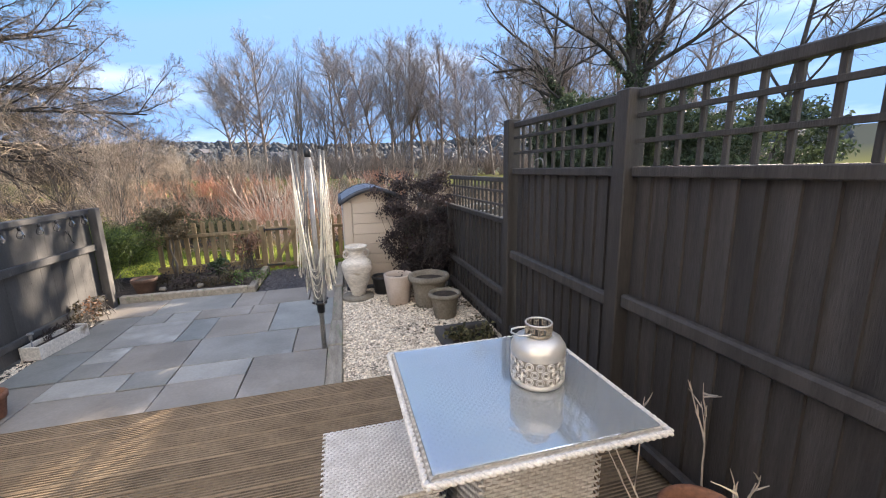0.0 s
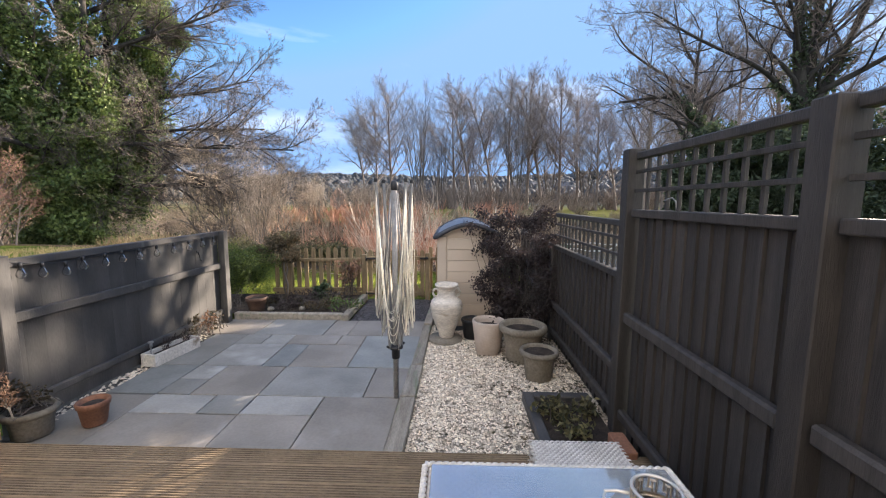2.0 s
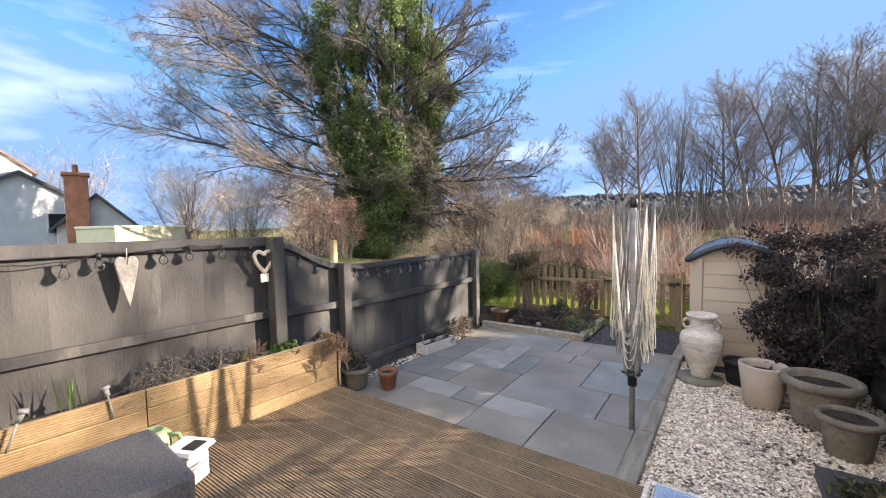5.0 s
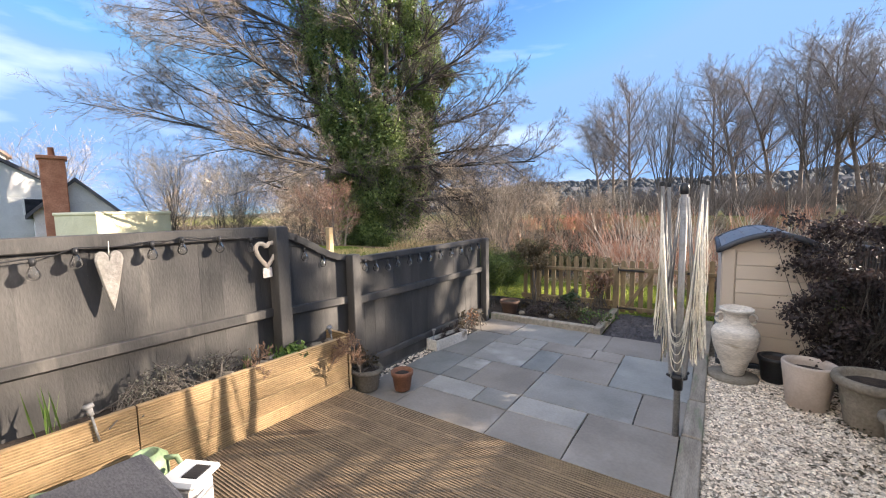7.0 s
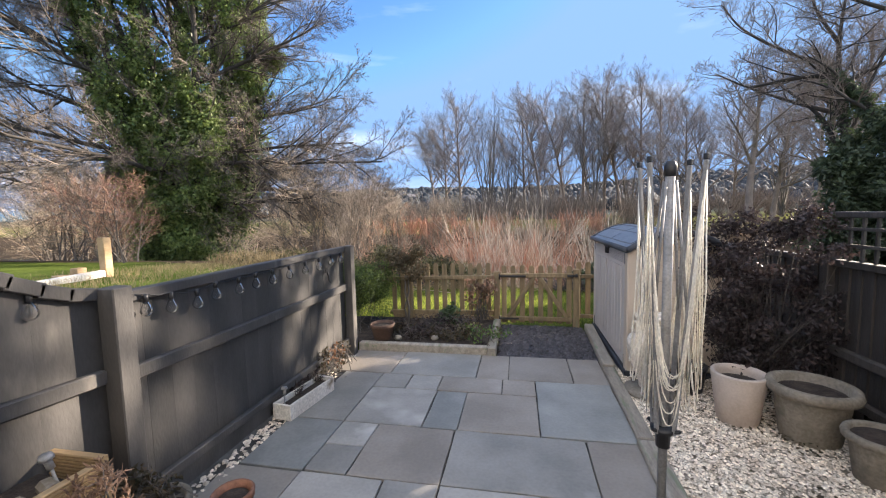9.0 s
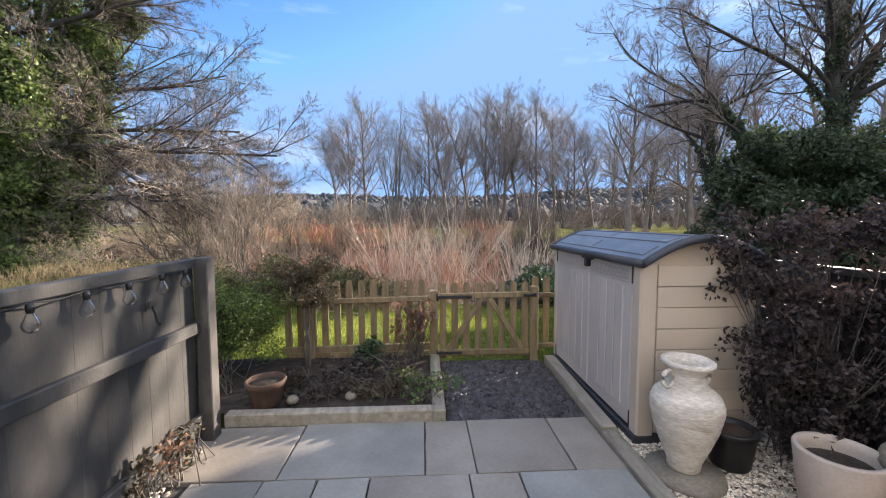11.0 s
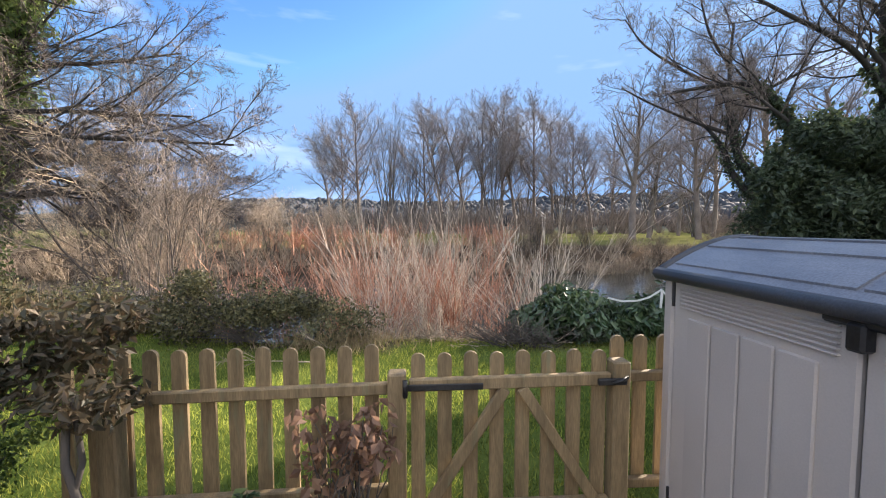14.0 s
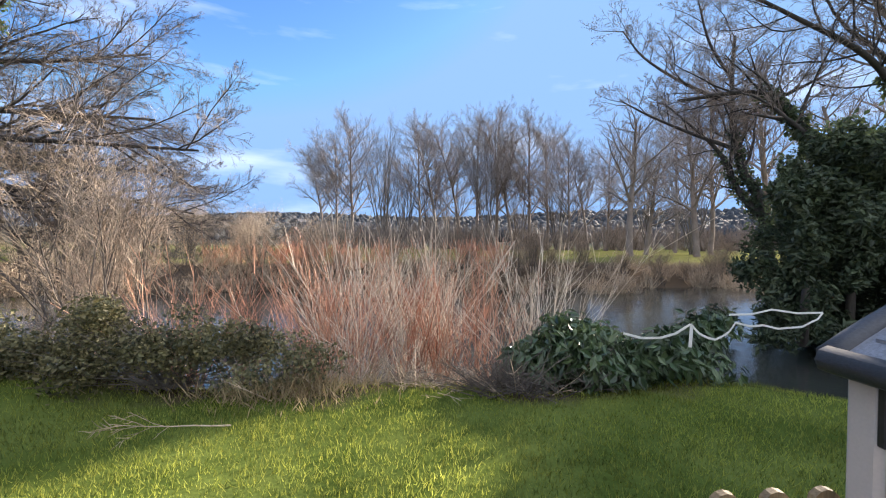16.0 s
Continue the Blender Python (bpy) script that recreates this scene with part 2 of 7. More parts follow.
# twigs of the far trees, paled in colour to imitate haze
hazed_twig = surf("haze_paled_far_twigs", (0.20, 0.17, 0.155), (0.29, 0.25, 0.23), 0.1, 0.9, 0.0, 10, vary=0.3, island=True)
bank_twig = surf("grey_brown_bank_twigs", (0.24, 0.19, 0.145), (0.36, 0.29, 0.22), 0.8, 0.85, 0.0, 10, vary=0.3, island=True)
# lighter copy of the twigs, with sunlight put into its colour
sun_twig = surf("sun_toned_brown_twigs", (0.32, 0.25, 0.175), (0.46, 0.37, 0.265), 0.6, 0.85, 0.0, 10, vary=0.35, island=True)
red_stem = surf("red_dogwood_stems", (0.40, 0.185, 0.115), (0.56, 0.32, 0.205), 0.4, 0.7, 0.0, 10, vary=0.4, island=True)
pale_stem = surf("pale_reed_stems", (0.52, 0.42, 0.32), (0.68, 0.58, 0.46), 0.5, 0.75, 0.0, 10, vary=0.3, island=True)
ivy_leaf = leafy_mat("ivy_leaf", (0.055, 0.105, 0.03), (0.28, 0.355, 0.11), 0.42, 0.45, 0.9)
laurel_leaf = leafy_mat("laurel_leaf", (0.025, 0.055, 0.022), (0.095, 0.135, 0.06), 0.32, 0.15)
bright_leaf = leafy_mat("bright_green_leaf", (0.04, 0.10, 0.02), (0.18, 0.27, 0.06), 0.4, 0.35)
hedge_leaf = leafy_mat("hedge_leaf", (0.02, 0.045, 0.010), (0.145, 0.19, 0.035), 0.6, 0.35, 2.2)
dark_leaf = leafy_mat("dark_purple_leaf", (0.024, 0.018, 0.018), (0.07, 0.048, 0.044), 0.6, 0.25)
photinia_leaf = leafy_mat("bronze_green_leaf", (0.045, 0.045, 0.022), (0.13, 0.09, 0.05), 0.55, 0.35)
brown_leaf = leafy_mat("dead_brown_leaf", (0.17, 0.095, 0.06), (0.34, 0.205, 0.13), 0.6, 0.4)
bramble_leaf = leafy_mat("bramble_leaf", (0.04, 0.046, 0.018), (0.24, 0.21, 0.095), 0.6, 0.3, 1.6)
grey_leaf = leafy_mat("grey_green_leaf", (0.10, 0.10, 0.08), (0.24, 0.23, 0.19), 0.8, 0.25)
straw_leaf = leafy_mat("dry_grass", (0.24, 0.175, 0.09), (0.44, 0.34, 0.185), 0.6, 0.3)
yew_leaf = leafy_mat("dark_evergreen_leaf", (0.020, 0.038, 0.018), (0.075, 0.098, 0.045), 0.6, 0.25)
grass_mat = leafy_mat("lawn_grass", (0.07, 0.11, 0.018), (0.42, 0.44, 0.085), 0.9, 0.6, 0.8)


# ---- geometry helpers ----
class Shape:
    """Collects vertices and faces of one mesh."""

    def __init__(self):
        self.v, self.f, self.s, self.second = [], [], [], []

    def add(self, vs, fs, smooth=False):
        k = len(self.v)
        self.v.extend(tuple(p) for p in vs)
        self.f.extend(tuple(i + k for i in f) for f in fs)
        self.s.extend([smooth] * len(fs))
        return self

    def box(self, x0, x1, y0, y1, z0, z1, c=0.004, m=None):
        """A box with chamfered edges."""
        c = min(c, (x1 - x0) * 0.4, (y1 - y0) * 0.4, (z1 - z0) * 0.4)
        lo, hi = (x0, y0, z0), (x1, y1, z1)
        vs, idx = [], {}
        for sx in (0, 1):
            for sy in (0, 1):
                for sz in (0, 1):
                    s = (sx, sy, sz)
                    for a in range(3):
                        p = []
                        for k in range(3):
                            end = hi[k] if s[k] else lo[k]
                            inn = -c if s[k] else c
                            p.append(end if k == a else end + inn)
                        idx[s, a] = len(vs)
                        vs.append(Vector(p))
        fs = []
        for a in range(3):
            b, d = (a + 1) % 3, (a + 2) % 3
            for e in (0, 1):
                q = []
                for u, w in ((0, 0), (1, 0), (1, 1), (0, 1)):
                    s = [0, 0, 0]
                    s[a], s[b], s[d] = e, u, w
                    q.append(idx[tuple(s), a])
                fs.append(q if e else q[::-1])
            for u in (0, 1):
                for w in (0, 1):
                    s0, s1 = [0, 0, 0], [0, 0, 0]
                    s0[b], s0[d], s1[b], s1[d] = u, w, u, w
                    s1[a] = 1
                    s0, s1 = tuple(s0), tuple(s1)
                    q = [idx[s0, b], idx[s1, b], idx[s1, d], idx[s0, d]]
                    fs.append(q if u == w else q[::-1])
        for s in ((i, j, k) for i in (0, 1) for j in (0, 1) for k in (0, 1)):
            q = [idx[s, 0], idx[s, 1], idx[s, 2]]
            fs.append(q if sum(s) % 2 else q[::-1])
        if m is not None:
            vs = [m @ p for p in vs]
        return self.add(vs, fs)

    def beam(self, a, b, w, h, c=0.004, up=(0, 0, 1)):
        """A rectangular bar from a to b, w wide and h high."""
        a, b = Vector(a), Vector(b)
        d = b - a
        q = d.normalized()
        side = q.cross(Vector(up))
        side = side.normalized() if side.length > 1e-4 else Vector((1, 0, 0))
        top = side.cross(q)
        m = Matrix((side, q, top)).transposed().to_4x4()
        m.translation = a
        return self.box(-w / 2, w / 2, 0, d.length, -h / 2, h / 2, c, m)

    def lathe(self, prof, seg=24, at=(0, 0, 0), wob=0.0):
        """A turned body from (radius, height) pairs."""
        vs, fs = [], []
        for r, z in prof:
            for i in range(seg):
                a = i * math.tau / seg
                k = 1 + wob * math.sin(3 * a + z * 40)
                vs.append((at[0] + r * k * math.cos(a), at[1] + r * k * math.sin(a), at[2] + z))
        for j in range(len(prof) - 1):
            for i in range(seg):
                fs.append((j * seg + i, j * seg + (i + 1) % seg, (j + 1) * seg + (i + 1) % seg, (j + 1) * seg + i))
        return self.add(vs, fs, True)

    def tube(self, pts, r0, r1=None, k=6, cap=True):
        """A round bar along points, its radius going from r0 to r1."""
        r1 = r0 if r1 is None else r1
        n = len(pts)
        pts = [Vector(p) for p in pts]
        vs, fs = [], []
        for i, p in enumerate(pts):
            d = (pts[min(i + 1, n - 1)] - pts[max(i - 1, 0)]).normalized()
            s = d.cross(Vector((0, 0, 1)) if abs(d.z) < 0.95 else Vector((1, 0, 0))).normalized()
            t = s.cross(d)
            r = r0 + (r1 - r0) * i / max(n - 1, 1)
            for j in range(k):
                a = j * math.tau / k
                vs.append(p + s * (r * math.cos(a)) + t * (r * math.sin(a)))
        for i in range(n - 1):
            for j in range(k):
                fs.append((i * k + j, i * k + (j + 1) % k, (i + 1) * k + (j + 1) % k, (i + 1) * k + j))
        if cap:
            fs.append(tuple(range(k))[::-1])
            fs.append(tuple((n - 1) * k + j for j in range(k)))
        return self.add(vs, fs, k > 4)

    def leaf(self, p, d, nrm, ln, wd):
        """A leaf folded along its rib."""
        d = d.normalized()
        s = d.cross(nrm)
        s = s.normalized() if s.length > 1e-5 else Vector((1, 0, 0))
        u = s.cross(d) * (wd * 0.25)
        b = p + d * (ln * 0.45)
        return self.add((p, b + s * (wd / 2) + u, p + d * ln, b - s * (wd / 2) + u), ((0, 1, 2), (0, 2, 3)))


def put(name, shape, mat, parent=None, label="", at=None, mat2=None):
    me = bpy.data.meshes.new(name)
    me.from_pydata(shape.v, [], shape.f)
    me.polygons.foreach_set("use_smooth", shape.s)
    me.materials.append(mat)
    if mat2:
        me.materials.append(mat2)
        for i in shape.second:
            me.polygons[i].material_index = 1
    me.update()
    ob = new(name, me)
    if parent is not None:
        ob.parent = parent
    if at is not None:
        ob.location = at
    if label:
        ob["label"] = label
    return ob


def part(name, shape, mat, parent, label="", at=None, mat2=None):
    return put(name, shape, mat, parent, label, at, mat2)


def thing(name, label, category, at=(0, 0, 0), group="", kind="", rz=0.0):
    ob = new(name)
    ob.matrix_world = pose(at[0], at[1], at[2], 0, 0, rz)
    ob.empty_display_size = 0.1
    return tagged(ob, label, category, group, kind)


def again(name, ob, parent, at, rz=0.0):
    """Another piece on the same mesh."""
    o = new(name, ob.data)
    o.parent = parent
    o.matrix_basis = pose(at[0], at[1], at[2], 0, 0, rz)
    return o


def smooth(a, b, x):
    t = min(max((x - a) / (b - a), 0.0), 1.0)
    return t * t * (3 - 2 * t)


def wavy(x, y, s, seed=0.0):
    return noise.noise(Vector((x * s + seed, y * s - seed, seed * 0.37)))


def rnd_dir(rng, up=0.0):
    d = Vector((rng.gauss(0, 1), rng.gauss(0, 1), rng.gauss(0, 1) + up))
    return d.normalized() if d.length > 1e-4 else Vector((0, 0, 1))


# ---- ground, water, far land ----
WATER = -1.25


def land(x, y):
    """Height of the ground: garden, lawn, river bank, far meadow, hill."""
    inside = smooth(-2.75, -2.5, x) * (1 - smooth(2.0, 2.2, x)) * (1 - smooth(2.75, 2.95, y))
    left = 0.62 * smooth(-2.75, -6.5, x) * (1 - smooth(6.0, 12.0, y))
    lawn = -0.03 - 0.16 * smooth(3.0, 6.3, y) + 0.02 * wavy(x, y, 0.6)
    edge = 7.0 + 0.5 * wavy(x, 0, 0.35, 3.0) + 5.0 * smooth(-7, -14, x) + 2.5 * smooth(5.5, 12, x) - 1.2 * smooth(3.0, 5.0, x) * (1 - smooth(6, 9, x))
    down = smooth(edge - 0.6, edge + 2.6, y)
    bed = -1.9
    shore = 23.5 + 1.2 * wavy(x, 0, 0.09, 8.0) + 0.06 * x
    up = smooth(shore - 2.5, shore + 5.0, y)
    far = 0.05 + 0.25 * wavy(x, y, 0.05, 2.0)
    hill = 62.0 * smooth(160, 900, math.hypot(x, y)) * (0.75 + 0.35 * wavy(x, y, 0.003, 5.0)) * smooth(-60, 0, math.degrees(math.atan2(x, y)) + 10) if y > 0 else 0.0
    z = (lawn + left) * (1 - down) + bed * down - 0.14 * inside
    if y > 12:
        z = z * (1 - up) + (far + hill) * up
    return z


def axis(a, b, n, far, k):
    core = [a + (b - a) * i / n for i in range(n + 1)]
    step, out = (b - a) / n, []
    p = b
    while p < far:
        step *= k
        p += step
        out.append(p)
    return core, out


cx, ox = axis(-16.0, 16.0, 90, 2600, 1.17)
cy, oy = axis(-7.0, 34.0, 120, 2600, 1.14)
gx = [-16.0 - (p - 16.0) for p in ox[::-1]] + cx + ox
gy = [-7.0 - (p - 34.0) for p in oy[::-1] if p < 400] + cy + oy
g = Shape()
gv = [(x, y, land(x, y)) for y in gy for x in gx]
gw = len(gx)
gf = [(j * gw + i, j * gw + i + 1, (j + 1) * gw + i + 1, (j + 1) * gw + i) for j in range(len(gy) - 1) for i in range(gw - 1)]
g.add(gv, gf, True)


def ground_mat():
    """Lawn near the garden, brown bank and meadow further off."""
    m = surf("ground_cover", (0.058, 0.085, 0.017), (0.115, 0.145, 0.034), 1.2, 0.95, 0.6, 40, vary=0)
    n, l = m.node_tree.nodes, m.node_tree.links
    geo = n.new("ShaderNodeNewGeometry")
    sep = n.new("ShaderNodeSeparateXYZ")
    l.new(geo.outputs["Position"], sep.inputs[0])
    nz = n.new("ShaderNodeTexNoise")
    nz.inputs["Scale"].default_value = 0.9
    l.new(geo.outputs["Position"], nz.inputs["Vector"])
    off = n.new("ShaderNodeMath")
    off.operation = "MULTIPLY_ADD"
    off.inputs[1].default_value = 1.6
    l.new(nz.outputs["Fac"], off.inputs[0])
    l.new(sep.outputs["Y"], off.inputs[2])
    r = n.new("ShaderNodeValToRGB")
    mr = n.new("ShaderNodeMapRange")
    mr.inputs["From Min"].default_value, mr.inputs["From Max"].default_value = 6.9, 7.3
    l.new(off.outputs[0], mr.inputs["Value"])
    far = n.new("ShaderNodeMapRange")
    far.inputs["From Min"].default_value, far.inputs["From Max"].default_value = 29.0, 33.0
    l.new(off.outputs[0], far.inputs["Value"])
    mx = n.new("ShaderNodeMixRGB")
    mx.inputs[2].default_value = (0.085, 0.064, 0.045, 1)
    mx2 = n.new("ShaderNodeMixRGB")
    mx2.inputs[2].default_value = (0.12, 0.122, 0.045, 1)
    hs = [q for q in n if q.bl_idname == "ShaderNodeHueSaturation"][0]
    b = n["Principled BSDF"]
    b.inputs["Specular IOR Level"].default_value = 0.0
    l.new(mr.outputs[0], mx.inputs[0])
    l.new(hs.outputs["Color"], mx.inputs[1])
    l.new(far.outputs[0], mx2.inputs[0])
    l.new(mx.outputs[0], mx2.inputs[1])
    # ground colour goes to a dull grey-green with distance, from 70 to 180 m
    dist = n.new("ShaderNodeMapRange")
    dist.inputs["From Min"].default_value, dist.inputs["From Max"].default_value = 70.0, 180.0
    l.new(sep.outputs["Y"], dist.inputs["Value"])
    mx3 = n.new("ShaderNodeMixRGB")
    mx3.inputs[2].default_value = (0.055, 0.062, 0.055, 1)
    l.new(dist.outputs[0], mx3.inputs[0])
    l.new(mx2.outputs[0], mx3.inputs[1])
    l.new(mx3.outputs[0], b.inputs["Base Color"])
    return m


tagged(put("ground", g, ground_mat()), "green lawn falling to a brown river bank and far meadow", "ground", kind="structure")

water_mat = bpy.data.materials.new("river_water")
water_mat.use_nodes = True
wb = water_mat.node_tree.nodes["Principled BSDF"]
wb.inputs["Base Color"].default_value = (0.035, 0.04, 0.035, 1)
wb.inputs["Roughness"].default_value = 0.06
wnz = water_mat.node_tree.nodes.new("ShaderNodeTexNoise")
wnz.inputs["Scale"].default_value, wnz.inputs["Detail"].default_value = 3.5, 5
wco = water_mat.node_tree.nodes.new("ShaderNodeTexCoord")
wbp = water_mat.node_tree.nodes.new("ShaderNodeBump")
wbp.inputs["Strength"].default_value, wbp.inputs["Distance"].default_value = 0.35, 0.04
water_mat.node_tree.links.new(wco.outputs["Object"], wnz.inputs["Vector"])
water_mat.node_tree.links.new(wnz.outputs["Fac"], wbp.inputs["Height"])
water_mat.node_tree.links.new(wbp.outputs[0], wb.inputs["Normal"])
w = Shape()
w.add([(-160, 7.2, WATER), (160, 7.2, WATER), (160, 40, WATER), (-160, 40, WATER)], [(0, 1, 2, 3)])
tagged(put("water", w, water_mat), "grey river water with soft ripples below the lawn", "river", kind="structure")

# ---- patio, deck, beds ----
bed = Shape().box(-2.45, 0.34, -1.62, 1.56, -0.08, -0.022)
patio = tagged(put("patio_base", bed, joint_mat), "grey sandstone slab patio with dark joints", "patio", kind="structure")
SLABS = [
    (0.05, 0.37, 0.93, 1.56), (-0.55, 0.05, 0.93, 1.56), (-0.86, -0.55, 0.93, 1.56), (-1.72, -0.86, 0.93, 1.56), (-2.4, -1.72, 0.93, 1.54),
    (-0.3, 0.36, 0.0, 0.93), (-0.6, -0.3, 0.62, 0.93), (-1.18, -0.6, 0.62, 0.93), (-1.48, -1.18, 0.62, 0.93), (-1.79, -1.48, 0.62, 0.93), (-2.2, -1.79, 0.0, 0.93),
    (-0.9, -0.3, 0.0, 0.62), (-1.17, -0.9, 0.0, 0.62), (-1.79, -1.17, 0.0, 0.62),
    (0.0, 0.34, -0.6, 0.0), (-0.91, 0.0, -0.6, 0.0), (-1.5, -0.91, -0.6, 0.0), (-1.79, -1.5, -0.3, 0.0), (-1.79, -1.5, -0.6, -0.3), (-2.24, -1.79, -0.6, 0.0),
    (-0.91, -0.33, -0.9, -0.6), (-1.25, -0.91, -0.9, -0.6), (-1.8, -1.25, -0.9, -0.6), (-2.3, -1.8, -1.6, -0.6),
    (-1.8, -0.91, -1.6, -0.9), (-0.91, -0.33, -1.6, -0.9), (-0.33, 0.31, -1.6, -0.6),
]


def slab_shape(w, d, rng):
    """A riven slab with an uneven outline and a softly worn edge."""
    s, ring = Shape(), []
    for (ax, ay), (bx, by) in zip(((0, 0), (w, 0), (w, d), (0, d)), ((w, 0), (w, d), (0, d), (0, 0))):
        n = max(2, int(math.hypot(bx - ax, by - ay) / 0.15))
        ring += [(ax + (bx - ax) * i / n, ay + (by - ay) * i / n) for i in range(n)]
    cxx, cyy = w / 2, d / 2
    jit = [rng.uniform(0, 0.007) * rng.random() for _ in ring]
    n = len(ring)
    vs = []
    for inset, z in ((0.0, -0.03), (0.0, -0.003), (0.004, 0.0)):
        for (px, py), j in zip(ring, jit):
            k = inset + j + 0.0032
            vs.append((px + (k if px < cxx else -k), py + (k if py < cyy else -k), z))
    fs = [(r * n + i, r * n + (i + 1) % n, (r + 1) * n + (i + 1) % n, (r + 1) * n + i) for r in range(2) for i in range(n)]
    fs.append(tuple(2 * n + i for i in range(n)))
    return s.add(vs, fs)


rng = random.Random(4)
for x0, x1, y0, y1 in SLABS:
    o = part("slab", slab_shape(x1 - x0, y1 - y0, rng), rng.choice((slab_mat, slab_mat, slab_brown, slab_blue)), patio, at=(x0, y0, rng.uniform(-0.003, 0.002)))
    o.rotation_euler = (rng.uniform(-0.003, 0.003), rng.uniform(-0.003, 0.003), rng.uniform(-0.004, 0.004))

# decking of grooved boards
DECK_Z, DECK_Y = 0.12, -1.49
deck_base = Shape().box(-2.2, 1.94, -5.6, DECK_Y - 0.03, -0.02, DECK_Z - 0.034)
deck = tagged(put("deck_frame", deck_base, dark_fence), "weathered brown decking of grooved boards", "decking", kind="structure")


def grooved(length, width, thick, grooves, bite=0.005):
    """A grooved board: its section drawn across and pulled along x."""
    sec = [(0.0, -thick), (0.0, -0.004), (0.004, 0.0)]
    step = (width - 0.010) / grooves
    for i in range(grooves):
        a = 0.005 + i * step
        sec += [(a + step * 0.2, 0.0), (a + step * 0.32, -bite), (a + step * 0.68, -bite), (a + step * 0.8, 0.0)]
    sec += [(width - 0.004, 0.0), (width, -0.004), (width, -thick)]
    n = len(sec)
    s = Shape()
    s.add([(x, y, z) for x in (0, length) for y, z in sec], [(i, n + i, n + (i + 1) % n, (i + 1) % n) for i in range(n)] + [tuple(range(n)), tuple(range(2 * n - 1, n - 1, -1))])
    s.second = [3 + 4 * i + k for i in range(grooves) for k in (0, 1, 2)]
    return s


plank = part("plank", grooved(4.13, 0.1445, 0.028, 7, 0.0045), deck_mat, deck, at=(-2.18, DECK_Y - 0.1445, DECK_Z), mat2=groove_dirt)
for i in range(1, 28):
    again("plank", plank, deck, (-2.18, DECK_Y - 0.1445 - i * 0.147, DECK_Z))
fas = Shape().box(-2.18, 1.9, DECK_Y - 0.028, DECK_Y - 0.004, 0.0, DECK_Z - 0.03)
part("fascia", fas, deck_mat, deck)

# kerb of sleepers
KERB = [((0.37, -1.45), (0.385, -0.62)), ((0.385, -0.61), (0.40, 0.02)), ((0.40, 0.03), (0.425, 1.3)), ((0.43, 1.31), (0.48, 2.78))]
kerb = thing("kerb", "weathered timber kerb between slabs and gravel", "kerb", kind="structure")
for i, ((ax, ay), (bx, by)) in enumerate(KERB):
    z = (0.0, 0.005, 0.01, 0.03)[i]
    part("sleeper", Shape().beam((ax, ay, z - 0.02), (bx, by, z - 0.02), 0.13 if i < 2 else 0.11, 0.09, 0.008), sleeper_mat, kerb)

gravel = Shape()
gn = 40
gravel.add([(0.44 + 1.6 * i / gn, -1.5 + 4.3 * j / gn, -0.02 + 0.012 * wavy(i * 0.3, j * 0.3, 1.0) + 0.03 * smooth(0.5, 1.9, 0.44 + 1.6 * i / gn)) for j in range(gn + 1) for i in range(gn + 1)],
           [(j * (gn + 1) + i, j * (gn + 1) + i + 1, (j + 1) * (gn + 1) + i + 1, (j + 1) * (gn + 1) + i) for j in range(gn) for i in range(gn)], True)
tagged(put("gravel_ground", gravel, gravel_bed), "gravel bed beside the patio", "gravel", kind="structure")


def chips(name, mat, area, count, size, zf, flat, seed, label):
    """Loose stones, each a small lumpy solid."""
    rng = random.Random(seed)
    s = Shape()
    base = [(1, 0, 0), (0.3, 0.95, 0), (-0.8, 0.6, 0), (-0.8, -0.6, 0), (0.3, -0.95, 0), (0.1, 0, 1)]
    fs = [(0, 1, 5), (1, 2, 5), (2, 3, 5), (3, 4, 5), (4, 0, 5)]
    x0, x1, y0, y1 = area
    for _ in range(count):
        x, y = rng.uniform(x0, x1), rng.uniform(y0, y1)
        r = size * rng.uniform(0.45, 1.25)
        a = rng.uniform(0, math.tau)
        ca, sa = math.cos(a), math.sin(a)
        kx, ky, kz = r, r * rng.uniform(0.5, 0.95), r * flat * rng.uniform(0.5, 1.2)
        tx, ty = rng.uniform(-0.5, 0.5), rng.uniform(-0.5, 0.5)
        z = zf(x, y)
        s.add([(x + ca * p * kx - sa * q * ky, y + sa * p * kx + ca * q * ky, z + h * kz + (p * tx + q * ty) * kz) for p, q, h in [(u * rng.uniform(0.75, 1.15), v * rng.uniform(0.75, 1.15), w) for u, v, w in base]], fs)
    return tagged(put(name, s, mat), label, name.replace("_", " "), kind="stuff")


chips("gravel_stones", stone_mat, (0.45, 1.95, -1.5, 1.4), 24000, 0.0145, lambda x, y: -0.010 + 0.03 * smooth(0.5, 1.9, x), 0.6, 3, "pale cream and buff gravel stones")
slate_bed = Shape().box(-0.70, 0.40, 1.57, 2.9, -0.08, -0.03)
tagged(put("slate_ground", slate_bed, soil_mat), "dark bed under the slate chippings", "slate bed", kind="structure")
chips("slate_chippings", slate_mat, (-0.68, 0.40, 1.58, 2.86), 2300, 0.038, lambda x, y: -0.028, 0.55, 5, "purple grey slate chippings before the gate")


